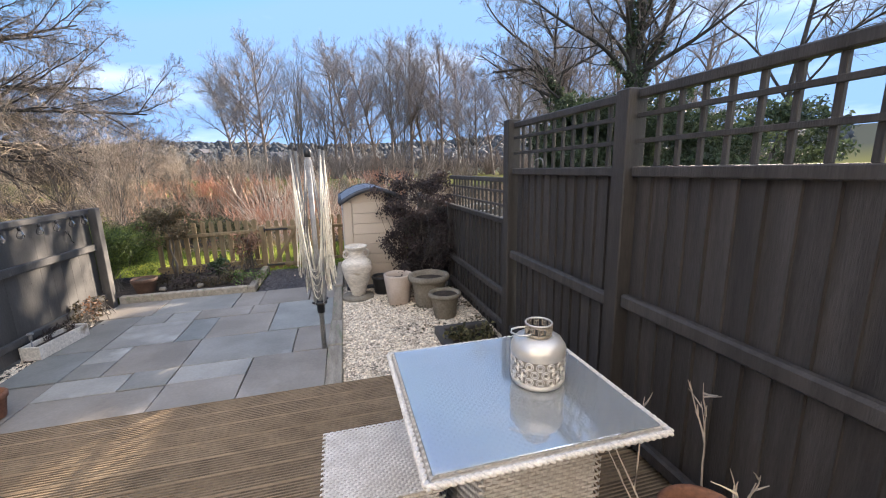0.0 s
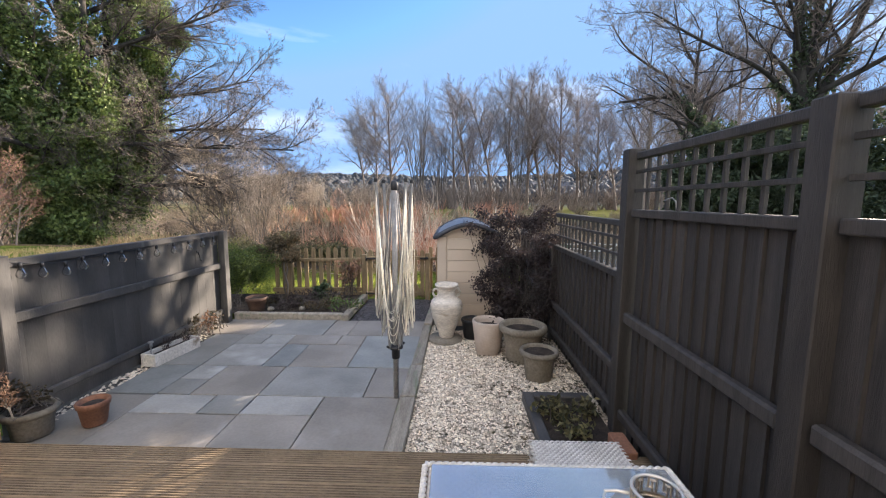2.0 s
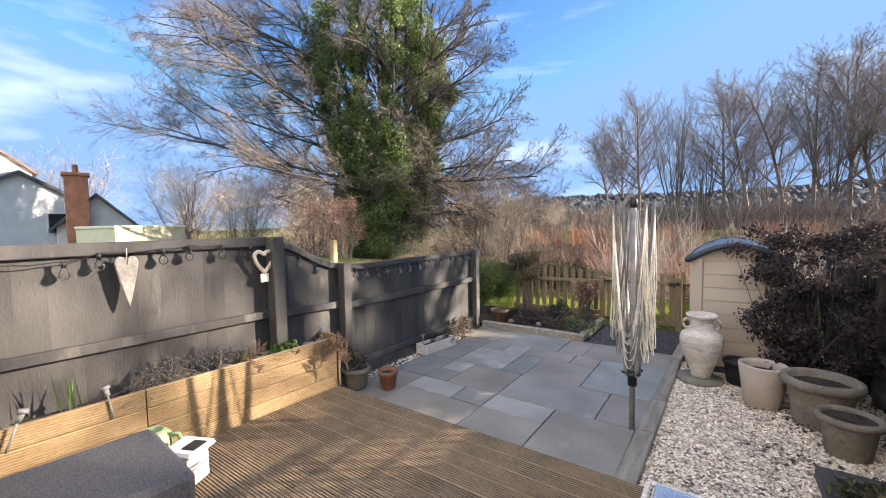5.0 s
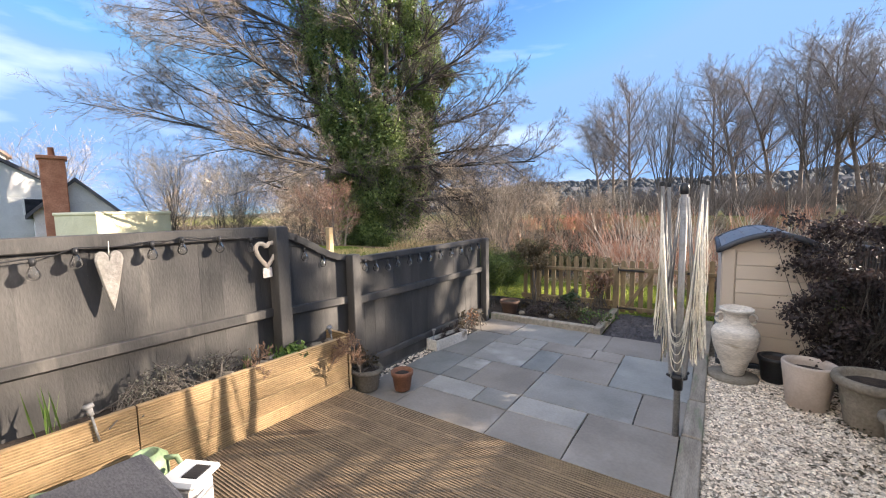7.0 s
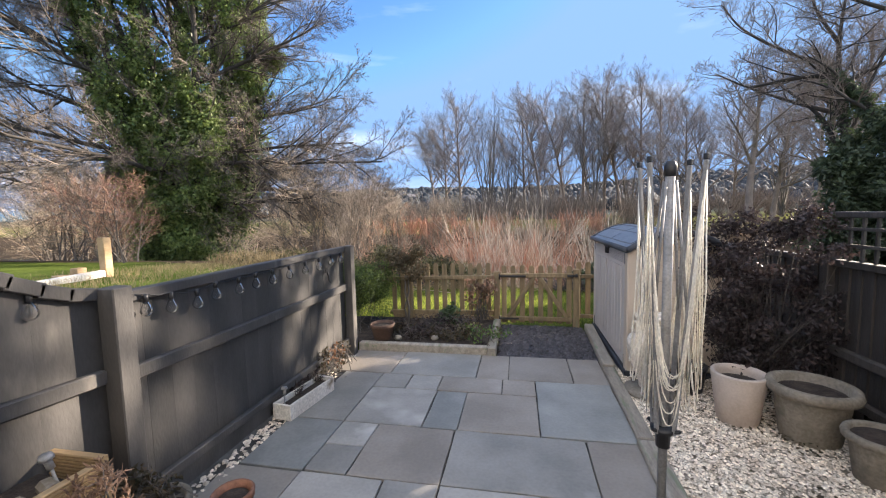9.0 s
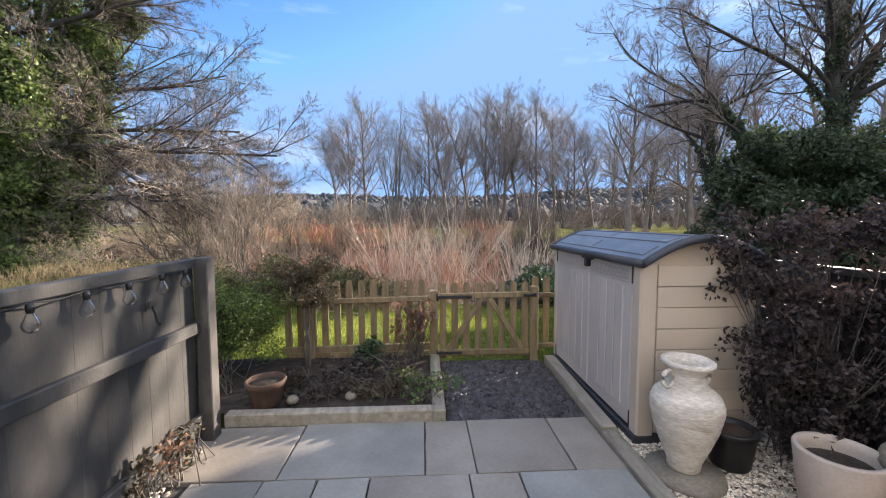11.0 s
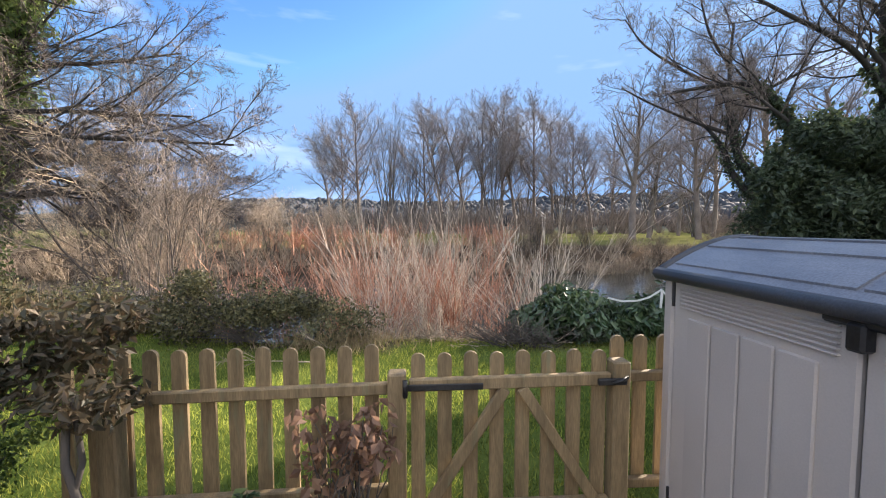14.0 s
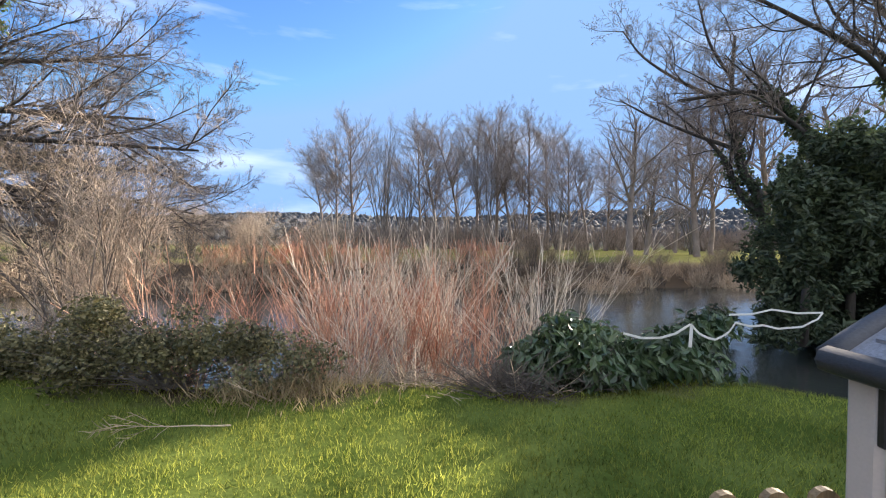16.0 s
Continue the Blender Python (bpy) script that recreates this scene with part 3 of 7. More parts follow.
# ---- fences ----
def boards(parent, mat, x, y0, y1, z0, top, width, thick, face, rng, name="board"):
    """Upright feather-edge boards along y at x; top is a function of y; face is the side (+1 or -1) that looks into the garden."""
    n = max(1, round((y1 - y0) / width))
    w = (y1 - y0) / n
    lap = 0.012 if thick > 0.01 else 0.0
    for i in range(n):
        a = y0 + i * w
        t0, t1 = top(a), top(a + w)
        s = Shape()
        b = thick * (0.9 + 0.3 * rng.random())
        xa, xb = (-0.004 if thick > 0.01 else -0.014), b
        edge = xa + b * 0.35 if thick > 0.01 else b * 0.35
        vs = []
        for z, dz in ((z0, 0), (None, 0)):
            for (px, py) in ((xa, 0.0), (xa, w + lap), (edge, w + lap), (xb, 0.0)):
                zz = z0 if z is not None else (t0 + (t1 - t0) * min(py / w, 1.0))
                vs.append((face * px, py, zz))
        fs = [(0, 1, 2, 3), (7, 6, 5, 4), (0, 4, 5, 1), (1, 5, 6, 2), (2, 6, 7, 3), (3, 7, 4, 0)]
        s.add(vs, fs if face < 0 else [f[::-1] for f in fs])
        part(name, s, mat, parent, at=(x + rng.uniform(-1, 1) * min(0.002, thick * 0.35), a, 0))


def bar(parent, name, mat, a, b, w, h, c=0.006, up=(0, 0, 1), label=""):
    return part(name, Shape().beam(a, b, w, h, c, up), mat, parent, label)


rng = random.Random(11)
LX = -2.40
fence_l = thing("charcoal_fence", "charcoal painted timber fence with sunlit patches and stepped top", "fence")
boards(fence_l, dark_fence, LX, -1.18, 1.40, 0.10, lambda y: 1.20, 0.15, 0.0014, 1, rng)
boards(fence_l, dark_fence, LX - 0.06, -1.93, -1.16, 0.08, lambda y: 1.22 + 0.27 * smooth(-1.2, -1.95, y), 0.15, 0.0014, 1, rng)
boards(fence_l, dark_fence, LX - 0.12, -5.6, -1.88, 0.08, lambda y: 1.50, 0.15, 0.0014, 1, rng)
bar(fence_l, "post", dark_fence, (LX + 0.065, 1.42, -0.1), (LX + 0.065, 1.42, 1.25), 0.10, 0.09, up=(1, 0, 0))
bar(fence_l, "post", dark_fence, (LX + 0.02, -1.17, -0.1), (LX + 0.02, -1.17, 1.265), 0.10, 0.10, up=(1, 0, 0))
bar(fence_l, "post", dark_fence, (LX - 0.03, -1.91, -0.1), (LX - 0.03, -1.91, 1.56), 0.11, 0.12, up=(1, 0, 0))
bar(fence_l, "post", dark_fence, (LX - 0.08, -3.85, -0.1), (LX - 0.08, -3.85, 1.56), 0.11, 0.12, up=(1, 0, 0))
bar(fence_l, "rail", dark_fence, (LX + 0.034, -1.12, 0.815), (LX + 0.034, 1.38, 0.785), 0.04, 0.075)
bar(fence_l, "rail", dark_fence, (LX + 0.034, -1.12, 0.175), (LX + 0.034, 1.38, 0.165), 0.04, 0.06)
bar(fence_l, "gravel_board", dark_fence, (LX + 0.008, -1.12, 0.075), (LX + 0.008, 1.38, 0.075), 0.025, 0.13)
bar(fence_l, "cap_rail", dark_fence, (LX + 0.01, -1.12, 1.205), (LX + 0.01, 1.38, 1.215), 0.06, 0.06)
bar(fence_l, "rail", dark_fence, (LX - 0.025, -1.86, 0.86), (LX - 0.025, -1.22, 0.83), 0.04, 0.07)
bar(fence_l, "rail", dark_fence, (LX - 0.085, -5.6, 0.90), (LX - 0.085, -1.96, 0.865), 0.04, 0.07)
bar(fence_l, "cap_rail", dark_fence, (LX - 0.10, -5.6, 1.52), (LX - 0.10, -1.96, 1.52), 0.055, 0.085)
cap = Shape()
for i in range(6):
    ya, yb = -1.86 + 0.64 * i / 6, -1.86 + 0.64 * (i + 1) / 6
    za, zb = (1.235 + 0.27 * smooth(-1.2, -1.95, q) for q in (ya, yb))
    cap.beam((LX - 0.05, ya - 0.01, za), (LX - 0.05, yb + 0.01, zb), 0.06, 0.06, 0.004)
part("cap_rail", cap, dark_fence, fence_l, "scooped capping rail")

RX = 1.97
fence_r = thing("brown_fence", "dark brown close-boarded timber fence topped with square trellis", "fence")
boards(fence_r, brown_fence, RX, -1.0, 2.95, -0.04, lambda y: 1.12, 0.105, 0.02, -1, rng)
boards(fence_r, brown_fence, RX, -2.42, -1.16, -0.02, lambda y: 1.56, 0.105, 0.02, -1, rng)
boards(fence_r, brown_fence, RX, -5.6, -2.52, -0.02, lambda y: 1.56, 0.105, 0.02, -1, rng)
for y, z in ((-1.08, 2.0), (-2.47, 1.98), (-4.4, 1.98)):
    bar(fence_r, "post", brown_fence, (RX - 0.03, y, -0.1), (RX - 0.03, y, z), 0.10, 0.11, up=(1, 0, 0))
for y in (0.85, 2.9):
    bar(fence_r, "post", brown_fence, (RX - 0.02, y, -0.1), (RX - 0.02, y, 1.2), 0.085, 0.09, up=(1, 0, 0))
for a, b, z in ((-1.02, 0.8, 0.48), (0.9, 2.86, 0.48), (-2.41, -1.14, 0.885), (-4.34, -2.53, 0.92), (-5.6, -4.46, 0.92)):
    bar(fence_r, "rail", brown_fence, (RX - 0.045, a, z), (RX - 0.045, b, z), 0.05, 0.075, 0.012)
for a, b, z in ((-1.02, 0.8, 0.16), (-2.41, -1.14, 0.2), (-4.34, -2.53, 0.2)):
    bar(fence_r, "rail", brown_fence, (RX - 0.045, a, z), (RX - 0.045, b, z), 0.05, 0.075, 0.012)
for a, b, z in ((-1.02, 0.8, 1.145), (0.9, 2.86, 1.145), (-2.41, -1.14, 1.585), (-4.34, -2.53, 1.585), (-5.6, -4.46, 1.585)):
    bar(fence_r, "cap_rail", brown_fence, (RX - 0.02, a, z), (RX - 0.02, b, z), 0.07, 0.05)


def trellis(parent, y0, y1, z0, z1, pitch=0.115, mat=brown_fence):
    bar(parent, "trellis_rail", mat, (RX - 0.02, y0, z1 - 0.02), (RX - 0.02, y1, z1 - 0.02), 0.045, 0.045)
    n = round((y1 - y0) / pitch)
    for i in range(1, n):
        y = y0 + (y1 - y0) * i / n
        bar(parent, "slat", mat, (RX - 0.012, y, z0), (RX - 0.012, y, z1 - 0.03), 0.022, 0.018, 0.002, up=(1, 0, 0))
    k = round((z1 - z0) / pitch)
    for j in range(1, k):
        z = z0 + (z1 - z0) * j / k
        bar(parent, "slat", mat, (RX - 0.032, y0, z), (RX - 0.032, y1, z), 0.018, 0.022, 0.002)


trellis(fence_r, -1.02, 0.8, 1.16, 1.53)
trellis(fence_r, -2.41, -1.14, 1.61, 1.97)
trellis(fence_r, -4.34, -2.53, 1.61, 1.97)


# ---- picket fence and gate ----
def picket_shape(h, w=0.068, t=0.018):
    """A flat pale with a rounded head."""
    s = Shape()
    prof = [(-w / 2, 0.0), (w / 2, 0.0), (w / 2, h - w * 0.45)]
    prof += [(w / 2 * math.cos(a), h - w * 0.45 + w * 0.45 * math.sin(a)) for a in (0.5, 1.05, 1.57, 2.09, 2.64)]
    prof += [(-w / 2, h - w * 0.45)]
    n = len(prof)
    vs = [(x, y, z) for y in (-t / 2, t / 2) for x, z in prof]
    fs = [tuple(range(n)), tuple(range(2 * n - 1, n - 1, -1))] + [(i, n + i, n + (i + 1) % n, (i + 1) % n) for i in range(n)]
    return s.add(vs, fs)


PY = 2.88
picket_fence = thing("picket_fence", "golden brown timber picket fence with round-topped pales", "fence")
first = part("picket", picket_shape(0.80), picket_mat, picket_fence, at=(-2.30, PY + 0.04, 0.06))
for i in range(1, 12):
    again("picket", first, picket_fence, (-2.30 + i * 0.129, PY + 0.04, 0.06 + random.uniform(-0.008, 0.008)))
for x in (0.37, 0.495, 0.62):
    again("picket", first, picket_fence, (x, PY + 0.08, 0.08))
for z, h in ((0.635, 0.055), (0.12, 0.07)):
    bar(picket_fence, "rail", picket_mat, (-2.36, PY, z), (-0.80, PY, z + 0.03), 0.04, h)
bar(picket_fence, "rail", picket_mat, (0.36, PY + 0.04, 0.68), (0.75, PY + 0.04, 0.68), 0.04, 0.05)
bar(picket_fence, "rail", picket_mat, (0.36, PY + 0.04, 0.12), (0.75, PY + 0.04, 0.12), 0.04, 0.05)
bar(picket_fence, "gravel_board", picket_mat, (-2.3, PY - 0.01, 0.03), (-0.80, PY - 0.01, 0.03), 0.03, 0.14)
for x, z in ((-0.755, 0.755), (0.325, 0.79), (-2.05, 0.72)):
    bar(picket_fence, "post", picket_mat, (x, PY - 0.03, -0.1), (x, PY - 0.03, z), 0.085, 0.085, 0.008, up=(1, 0, 0))

GY = 2.835
gate = thing("garden_gate", "timber picket gate with black hinges and V braces", "gate")
gp = part("picket", picket_shape(0.82), picket_mat, gate, at=(-0.655, GY + 0.035, 0.015))
for i in range(1, 8):
    again("picket", gp, gate, (-0.655 + i * 0.127, GY + 0.035, 0.015 + (0.0 if i % 2 else 0.006)))
bar(gate, "rail", picket_mat, (-0.70, GY, 0.695), (0.275, GY, 0.705), 0.035, 0.06)
bar(gate, "rail", picket_mat, (-0.70, GY, 0.085), (0.275, GY, 0.085), 0.035, 0.06)
bar(gate, "brace", picket_mat, (-0.60, GY - 0.004, 0.11), (-0.24, GY - 0.004, 0.67), 0.03, 0.055)
bar(gate, "brace", picket_mat, (0.20, GY - 0.004, 0.11), (-0.16, GY - 0.004, 0.67), 0.03, 0.055)
hinge = Shape().box(-0.72, -0.35, GY - 0.03, GY - 0.02, 0.675, 0.705, 0.003).tube([(-0.715, GY - 0.035, 0.65), (-0.715, GY - 0.035, 0.73)], 0.012, k=8)
part("hinge", hinge, iron_mat, gate, "black iron strap hinge")
hinge2 = Shape().box(-0.72, -0.45, GY - 0.03, GY - 0.02, 0.075, 0.10, 0.003).tube([(-0.715, GY - 0.035, 0.05), (-0.715, GY - 0.035, 0.125)], 0.012, k=8)
part("hinge", hinge2, iron_mat, gate, "black iron strap hinge")
latch = Shape().box(0.20, 0.34, GY - 0.045, GY - 0.025, 0.685, 0.715, 0.004).tube([(0.26, GY - 0.06, 0.70), (0.29, GY - 0.08, 0.72), (0.33, GY - 0.06, 0.73)], 0.008, k=6)
part("latch", latch, iron_mat, gate, "black iron gate latch")

# ---- storage shed ----
SX0, SX1, SY0, SY1, SZ = 0.56, 1.36, 1.205, 2.87, 1.22
shed = thing("storage_shed", "beige resin garden store with arched grey lid", "shed")


def arch(t):
    """Height of the lid over the depth, t from 0 (front) to 1 (back)."""
    return SZ + 0.20 * math.sin(math.pi * min(max(0.1 + 0.8 * t, 0), 1)) - 0.045


def gable(y, out):
    """An end wall under the arch with its horizontal plank grooves."""
    n = 14
    s = Shape()
    low = [(SX0 + 0.02 + (SX1 - SX0 - 0.04) * i / n) for i in range(n + 1)]
    vs = [(x, y, 0.03) for x in low] + [(x, y, arch((x - SX0) / (SX1 - SX0))) for x in low]
    vs += [(x, y + out * 0.03, z) for x, _, z in vs]
    k = n + 1
    fs = []
    for i in range(n):
        fs.append((i, i + 1, k + i + 1, k + i))
        fs.append((2 * k + i, 3 * k + i, 3 * k + i + 1, 2 * k + i + 1))
    return s.add(vs, fs)


for y, out in ((SY0 + 0.02, 1), (SY1 - 0.02, -1)):
    part("side_wall", gable(y, out), shed_mat, shed)
for i in range(8):
    z = 0.06 + i * 0.142
    t = Shape().box(SX0 + 0.118, SX1 - 0.06, SY0 - 0.006, SY0 + 0.03, z, z + 0.138, 0.004)
    if i < 8 and z + 0.134 < 1.2:
        part("plank", t, shed_mat, shed)
part("corner_post", Shape().box(SX0 - 0.005, SX0 + 0.115, SY0 - 0.012, SY0 + 0.09, 0.03, SZ, 0.012), shed_mat, shed)
part("corner_post", Shape().box(SX0 - 0.005, SX0 + 0.06, SY1 - 0.07, SY1, 0.03, SZ - 0.01, 0.012), shed_front, shed)
part("corner_post", Shape().box(SX1 - 0.06, SX1, SY0 - 0.008, SY0 + 0.05, 0.03, SZ, 0.012), shed_mat, shed)
part("back_wall", Shape().box(SX1 - 0.03, SX1, SY0 + 0.05, SY1 - 0.03, 0.03, SZ, 0.004), shed_mat, shed)
part("base", Shape().box(SX0 - 0.02, SX1 + 0.01, SY0 - 0.02, SY1 + 0.02, -0.03, 0.045, 0.01), dark_resin, shed)
ymid = 2.0
for y0, y1 in ((SY0 + 0.10, ymid - 0.006), (ymid + 0.006, SY1 - 0.075)):
    d = part("door", Shape().box(SX0, SX0 + 0.03, y0, y1, 0.06, SZ - 0.02, 0.008), shed_front, shed, "pale taupe resin shed door")
    ys = y0 + 0.10
    w = (y1 - y0 - 0.2) / 4
    for i in range(4):
        part("panel", Shape().box(SX0 - 0.011, SX0 + 0.004, ys + i * w + 0.007, ys + (i + 1) * w - 0.007, 0.16, SZ - 0.19, 0.005), shed_front, d)
    for i in range(6):
        z = SZ - 0.155 + i * 0.017
        part("louvre", Shape().box(SX0 - 0.013, SX0 + 0.004, y0 + 0.05, y1 - 0.05, z, z + 0.008, 0.003), shed_front, d)
for y in (SY0 + 0.095, SY1 - 0.07):
    part("hinge", Shape().box(SX0 - 0.006, SX0 + 0.01, y - 0.008, y + 0.008, SZ - 0.16, SZ - 0.03, 0.003), black_plastic, shed)
    part("hinge", Shape().box(SX0 - 0.004, SX0 + 0.01, y - 0.008, y + 0.008, 0.05, 0.17, 0.003), black_plastic, shed)
lk = Shape().box(SX0 - 0.035, SX0, ymid - 0.10, ymid + 0.09, SZ - 0.055, SZ - 0.025, 0.008).box(SX0 - 0.045, SX0, ymid - 0.035, ymid + 0.015, SZ - 0.12, SZ - 0.04, 0.008)
part("lock", lk, black_plastic, shed, "black lock clasp")
lid = Shape()
n = 16
rows_ = []
for i in range(n + 1):
    t = -0.03 + 1.06 * i / n
    rows_.append((SX0 + (SX1 - SX0) * t, SZ + 0.215 * math.sin(math.pi * min(max(0.08 + 0.84 * (t + 0.03) / 1.06, 0), 1)) - 0.05))
vs = [(x, y, z + dz) for y, dz in ((SY0 - 0.07, 0), (SY1 + 0.01, 0)) for x, z in rows_]
vs += [(x, y, z - 0.03) for y in (SY0 - 0.07, SY1 + 0.01) for x, z in rows_]
k = n + 1
fs = [(i, i + 1, k + i + 1, k + i) for i in range(n)] + [(2 * k + i, 3 * k + i, 3 * k + i + 1, 2 * k + i + 1) for i in range(n)]
fs += [(i, 2 * k + i, 2 * k + i + 1, i + 1) for i in range(n)] + [(k + i, k + i + 1, 3 * k + i + 1, 3 * k + i) for i in range(n)] + [(0, k, 3 * k, 2 * k), (n, 2 * k + n, 3 * k + n, k + n)]
lid.add(vs, fs, False)
lid_ob = part("lid", lid, roof_mat, shed, "arched grey resin lid")
rim = Shape()
for y in (SY0 - 0.075, SY1 + 0.012):
    rim.tube([(x, y, z - 0.012) for x, z in rows_], 0.028, k=8)
rim.tube([(rows_[0][0] - 0.006, SY0 - 0.075, rows_[0][1] - 0.012), (rows_[0][0] - 0.006, SY1 + 0.012, rows_[0][1] - 0.012)], 0.029, k=8)
part("lid_rim", rim, dark_resin, lid_ob, "dark rounded lid edge")
for a, b in ((SY0 + 0.03, 2.03), (2.05, SY1 - 0.03)):
    for j in range(5):
        i0, i1 = 1 + j * 3, 3 + j * 3
        seam = Shape()
        for i in range(i0, min(i1, n)):
            x0, z0 = rows_[i]
            x1, z1 = rows_[i + 1]
            seam.add([(x0, a, z0 + 0.008), (x1, a, z1 + 0.008), (x1, b, z1 + 0.008), (x0, b, z0 + 0.008), (x0, a, z0 - 0.01), (x1, a, z1 - 0.01), (x1, b, z1 - 0.01), (x0, b, z0 - 0.01)],
                     [(0, 1, 2, 3), (0, 4, 5, 1), (1, 5, 6, 2), (2, 6, 7, 3), (3, 7, 4, 0)])
        part("lid_panel", seam, roof_mat, lid_ob)


# ---- trees and shrubs ----
def grow(out, p, d, length, r, lvl, spec, rng, fine=0.004, dome=False):
    """A branch and all that springs from it. spec: per level (segments, wander, lift, children, start, angle, ratio, sides)."""
    seg, wander, lift, kids, start, ang, ratio, sides = spec[lvl]
    pts, dirs = [p], [d]
    for _ in range(seg):
        d = (d + rnd_dir(rng) * wander + Vector((0, 0, lift))).normalized()
        p = p + d * (length / seg)
        pts.append(p)
        dirs.append(d)
    last = lvl == len(spec) - 1
    tip = r * (0.3 if not last else 0.35)
    out[0 if lvl < 2 else 1].tube(pts, r, tip, sides, cap=False)
    if last:
        return
    for i in range(kids):
        f = start + (1 - start) * (i + rng.random()) / kids
        k = min(int(f * seg), seg - 1)
        q = pts[k].lerp(pts[k + 1], f * seg - k)
        base = dirs[k + 1]
        side = base.cross(rnd_dir(rng))
        if side.length < 1e-3:
            continue
        a = radians(ang * rng.uniform(0.65, 1.3))
        nd = (base * math.cos(a) + side.normalized() * math.sin(a)).normalized()
        grow(out, q, nd, length * ratio * rng.uniform(0.65, 1.15) * ((1.15 - 0.55 * f) if lvl else (1.1 - 0.72 * f) if dome else (0.7 + 0.4 * math.sin(math.pi * min(f, 0.9)))), max(r * (1 - 0.6 * f) * 0.55, fine), lvl + 1, spec, rng, fine, dome)


def bare_tree(name, label, seed, height, r, spec, at, lean=(0, 0, 1), twigs=None, bark=None, stems=1, group="", fine=0.004, dome=False):
    rng = random.Random(seed)
    out = (Shape(), Shape())
    for i in range(stems):
        d = Vector(lean) if stems == 1 else Vector((rng.gauss(0, 0.22), rng.gauss(0, 0.22), 1))
        o = Vector((0, 0, -0.2)) if stems == 1 else Vector((rng.gauss(0, 0.25), rng.gauss(0, 0.25), -0.2))
        grow(out, o, d.normalized(), height * rng.uniform(0.8, 1.05) if stems > 1 else height, r, 0, spec, rng, fine, dome)
    t = thing(name, label, "tree" if height > 4.5 else "shrub", at, group)
    part("trunk", out[0], bark or bark_mat, t)
    part("crown", out[1], twigs or twig_mat, t, "bare winter twigs")
    return t


def leaves(s, blobs, count, size, rng, shell=0.72, droop=0.0, slim=1.0):
    """Leaves over lumpy clumps: blobs are (centre, (rx, ry, rz))."""
    tot = [b[1][0] * b[1][2] for b in blobs]
    for c, rad in rng.choices(blobs, tot, k=count):
        d = rnd_dir(rng)
        k = rng.uniform(shell, 1.04) * (0.88 + 0.22 * noise.noise(Vector(c) * 2.1 + d * 2.6))
        p = Vector((c[0] + d.x * rad[0] * k, c[1] + d.y * rad[1] * k, c[2] + d.z * rad[2] * k))
        q = size * rng.uniform(0.6, 1.35)
        way = (rnd_dir(rng) + Vector((0, 0, -droop))).normalized()
        s.leaf(p, way, (d + rnd_dir(rng) * 0.7).normalized(), q, q * rng.uniform(0.5, 0.8) * slim)


FAR = [(7, 0.07, 0.02, 20, 0.24, 48, 0.6, 6), (6, 0.12, 0.05, 11, 0.2, 42, 0.5, 4), (4, 0.16, 0.04, 9, 0.2, 42, 0.5, 3), (2, 0.18, 0.04, 5, 0.2, 38, 0.6, 3), (1, 0.1, 0, 0, 0, 0, 0, 3)]
STEMMY = [(6, 0.06, 0.06, 9, 0.25, 26, 0.45, 5), (4, 0.1, 0.08, 7, 0.2, 30, 0.5, 3), (3, 0.14, 0.06, 4, 0.2, 34, 0.55, 3), (2, 0.16, 0.03, 0, 0, 0, 0, 3)]
THICKET = [(5, 0.14, 0.03, 9, 0.12, 40, 0.6, 4), (4, 0.18, 0.03, 7, 0.15, 42, 0.55, 3), (3, 0.22, 0.02, 5, 0.2, 42, 0.55, 3), (2, 0.2, 0, 0, 0, 0, 0, 3)]


def azi(a, dist):
    return dist * math.sin(radians(a)), dist * math.cos(radians(a))


far_group = "tall bare trees beyond the river"
# far trunks and twigs take paler materials that carry the distance haze
far_a = bare_tree("bare_tree", "tall bare grey poplar beyond the river", 1, 24.5, 0.36, FAR, (*azi(-9.0, 86), 0.3), group=far_group, fine=0.010, dome=True, twigs=hazed_twig, bark=twig_mat)
far_b = bare_tree("bare_tree", "tall bare grey poplar leaning beyond the river", 2, 24.0, 0.34, FAR, (*azi(6.5, 84), 0.3), (-0.22, 0, 1), group=far_group, fine=0.010, dome=True, twigs=hazed_twig, bark=twig_mat)
far_c = bare_tree("bare_tree", "many-stemmed bare tree beyond the river", 3, 19.0, 0.16, STEMMY, (*azi(-4.6, 82), 0.3), stems=8, group=far_group, fine=0.010, twigs=hazed_twig)
rng = random.Random(21)
for src, a, dist, sc in ((far_b, -12.5, 85, 0.82), (far_a, -11.0, 88, 0.86), (far_c, -1.5, 84, 0.8), (far_a, 0.4, 86, 0.98), (far_b, 3.2, 82, 1.0), (far_a, 8.6, 84, 1.0), (far_a, 11.4, 85, 1.06),
                         (far_b, 13.6, 83, 1.0), (far_a, 15.8, 85, 1.02), (far_c, 10.0, 80, 0.85), (far_a, 18.2, 84, 0.9), (far_a, 21.0, 78, 0.74), (far_c, 19.4, 80, 0.7), (far_b, 23.6, 80, 0.74),
                         (far_a, 26.0, 82, 0.74), (far_a, 33.5, 70, 0.8), (far_c, 30.5, 74, 0.72), (far_a, 37.0, 66, 0.9), (far_c, 35.0, 60, 0.6), (far_c, 2.0, 88, 0.72), (far_c, 5.0, 90, 0.7), (far_c, 14.5, 88, 0.72)):
    x, y = azi(a, dist)
    copy_thing(src, pose(x, y, 0.2, 0, 0, rng.uniform(-60, 60)) @ Matrix.Scale(sc, 4))
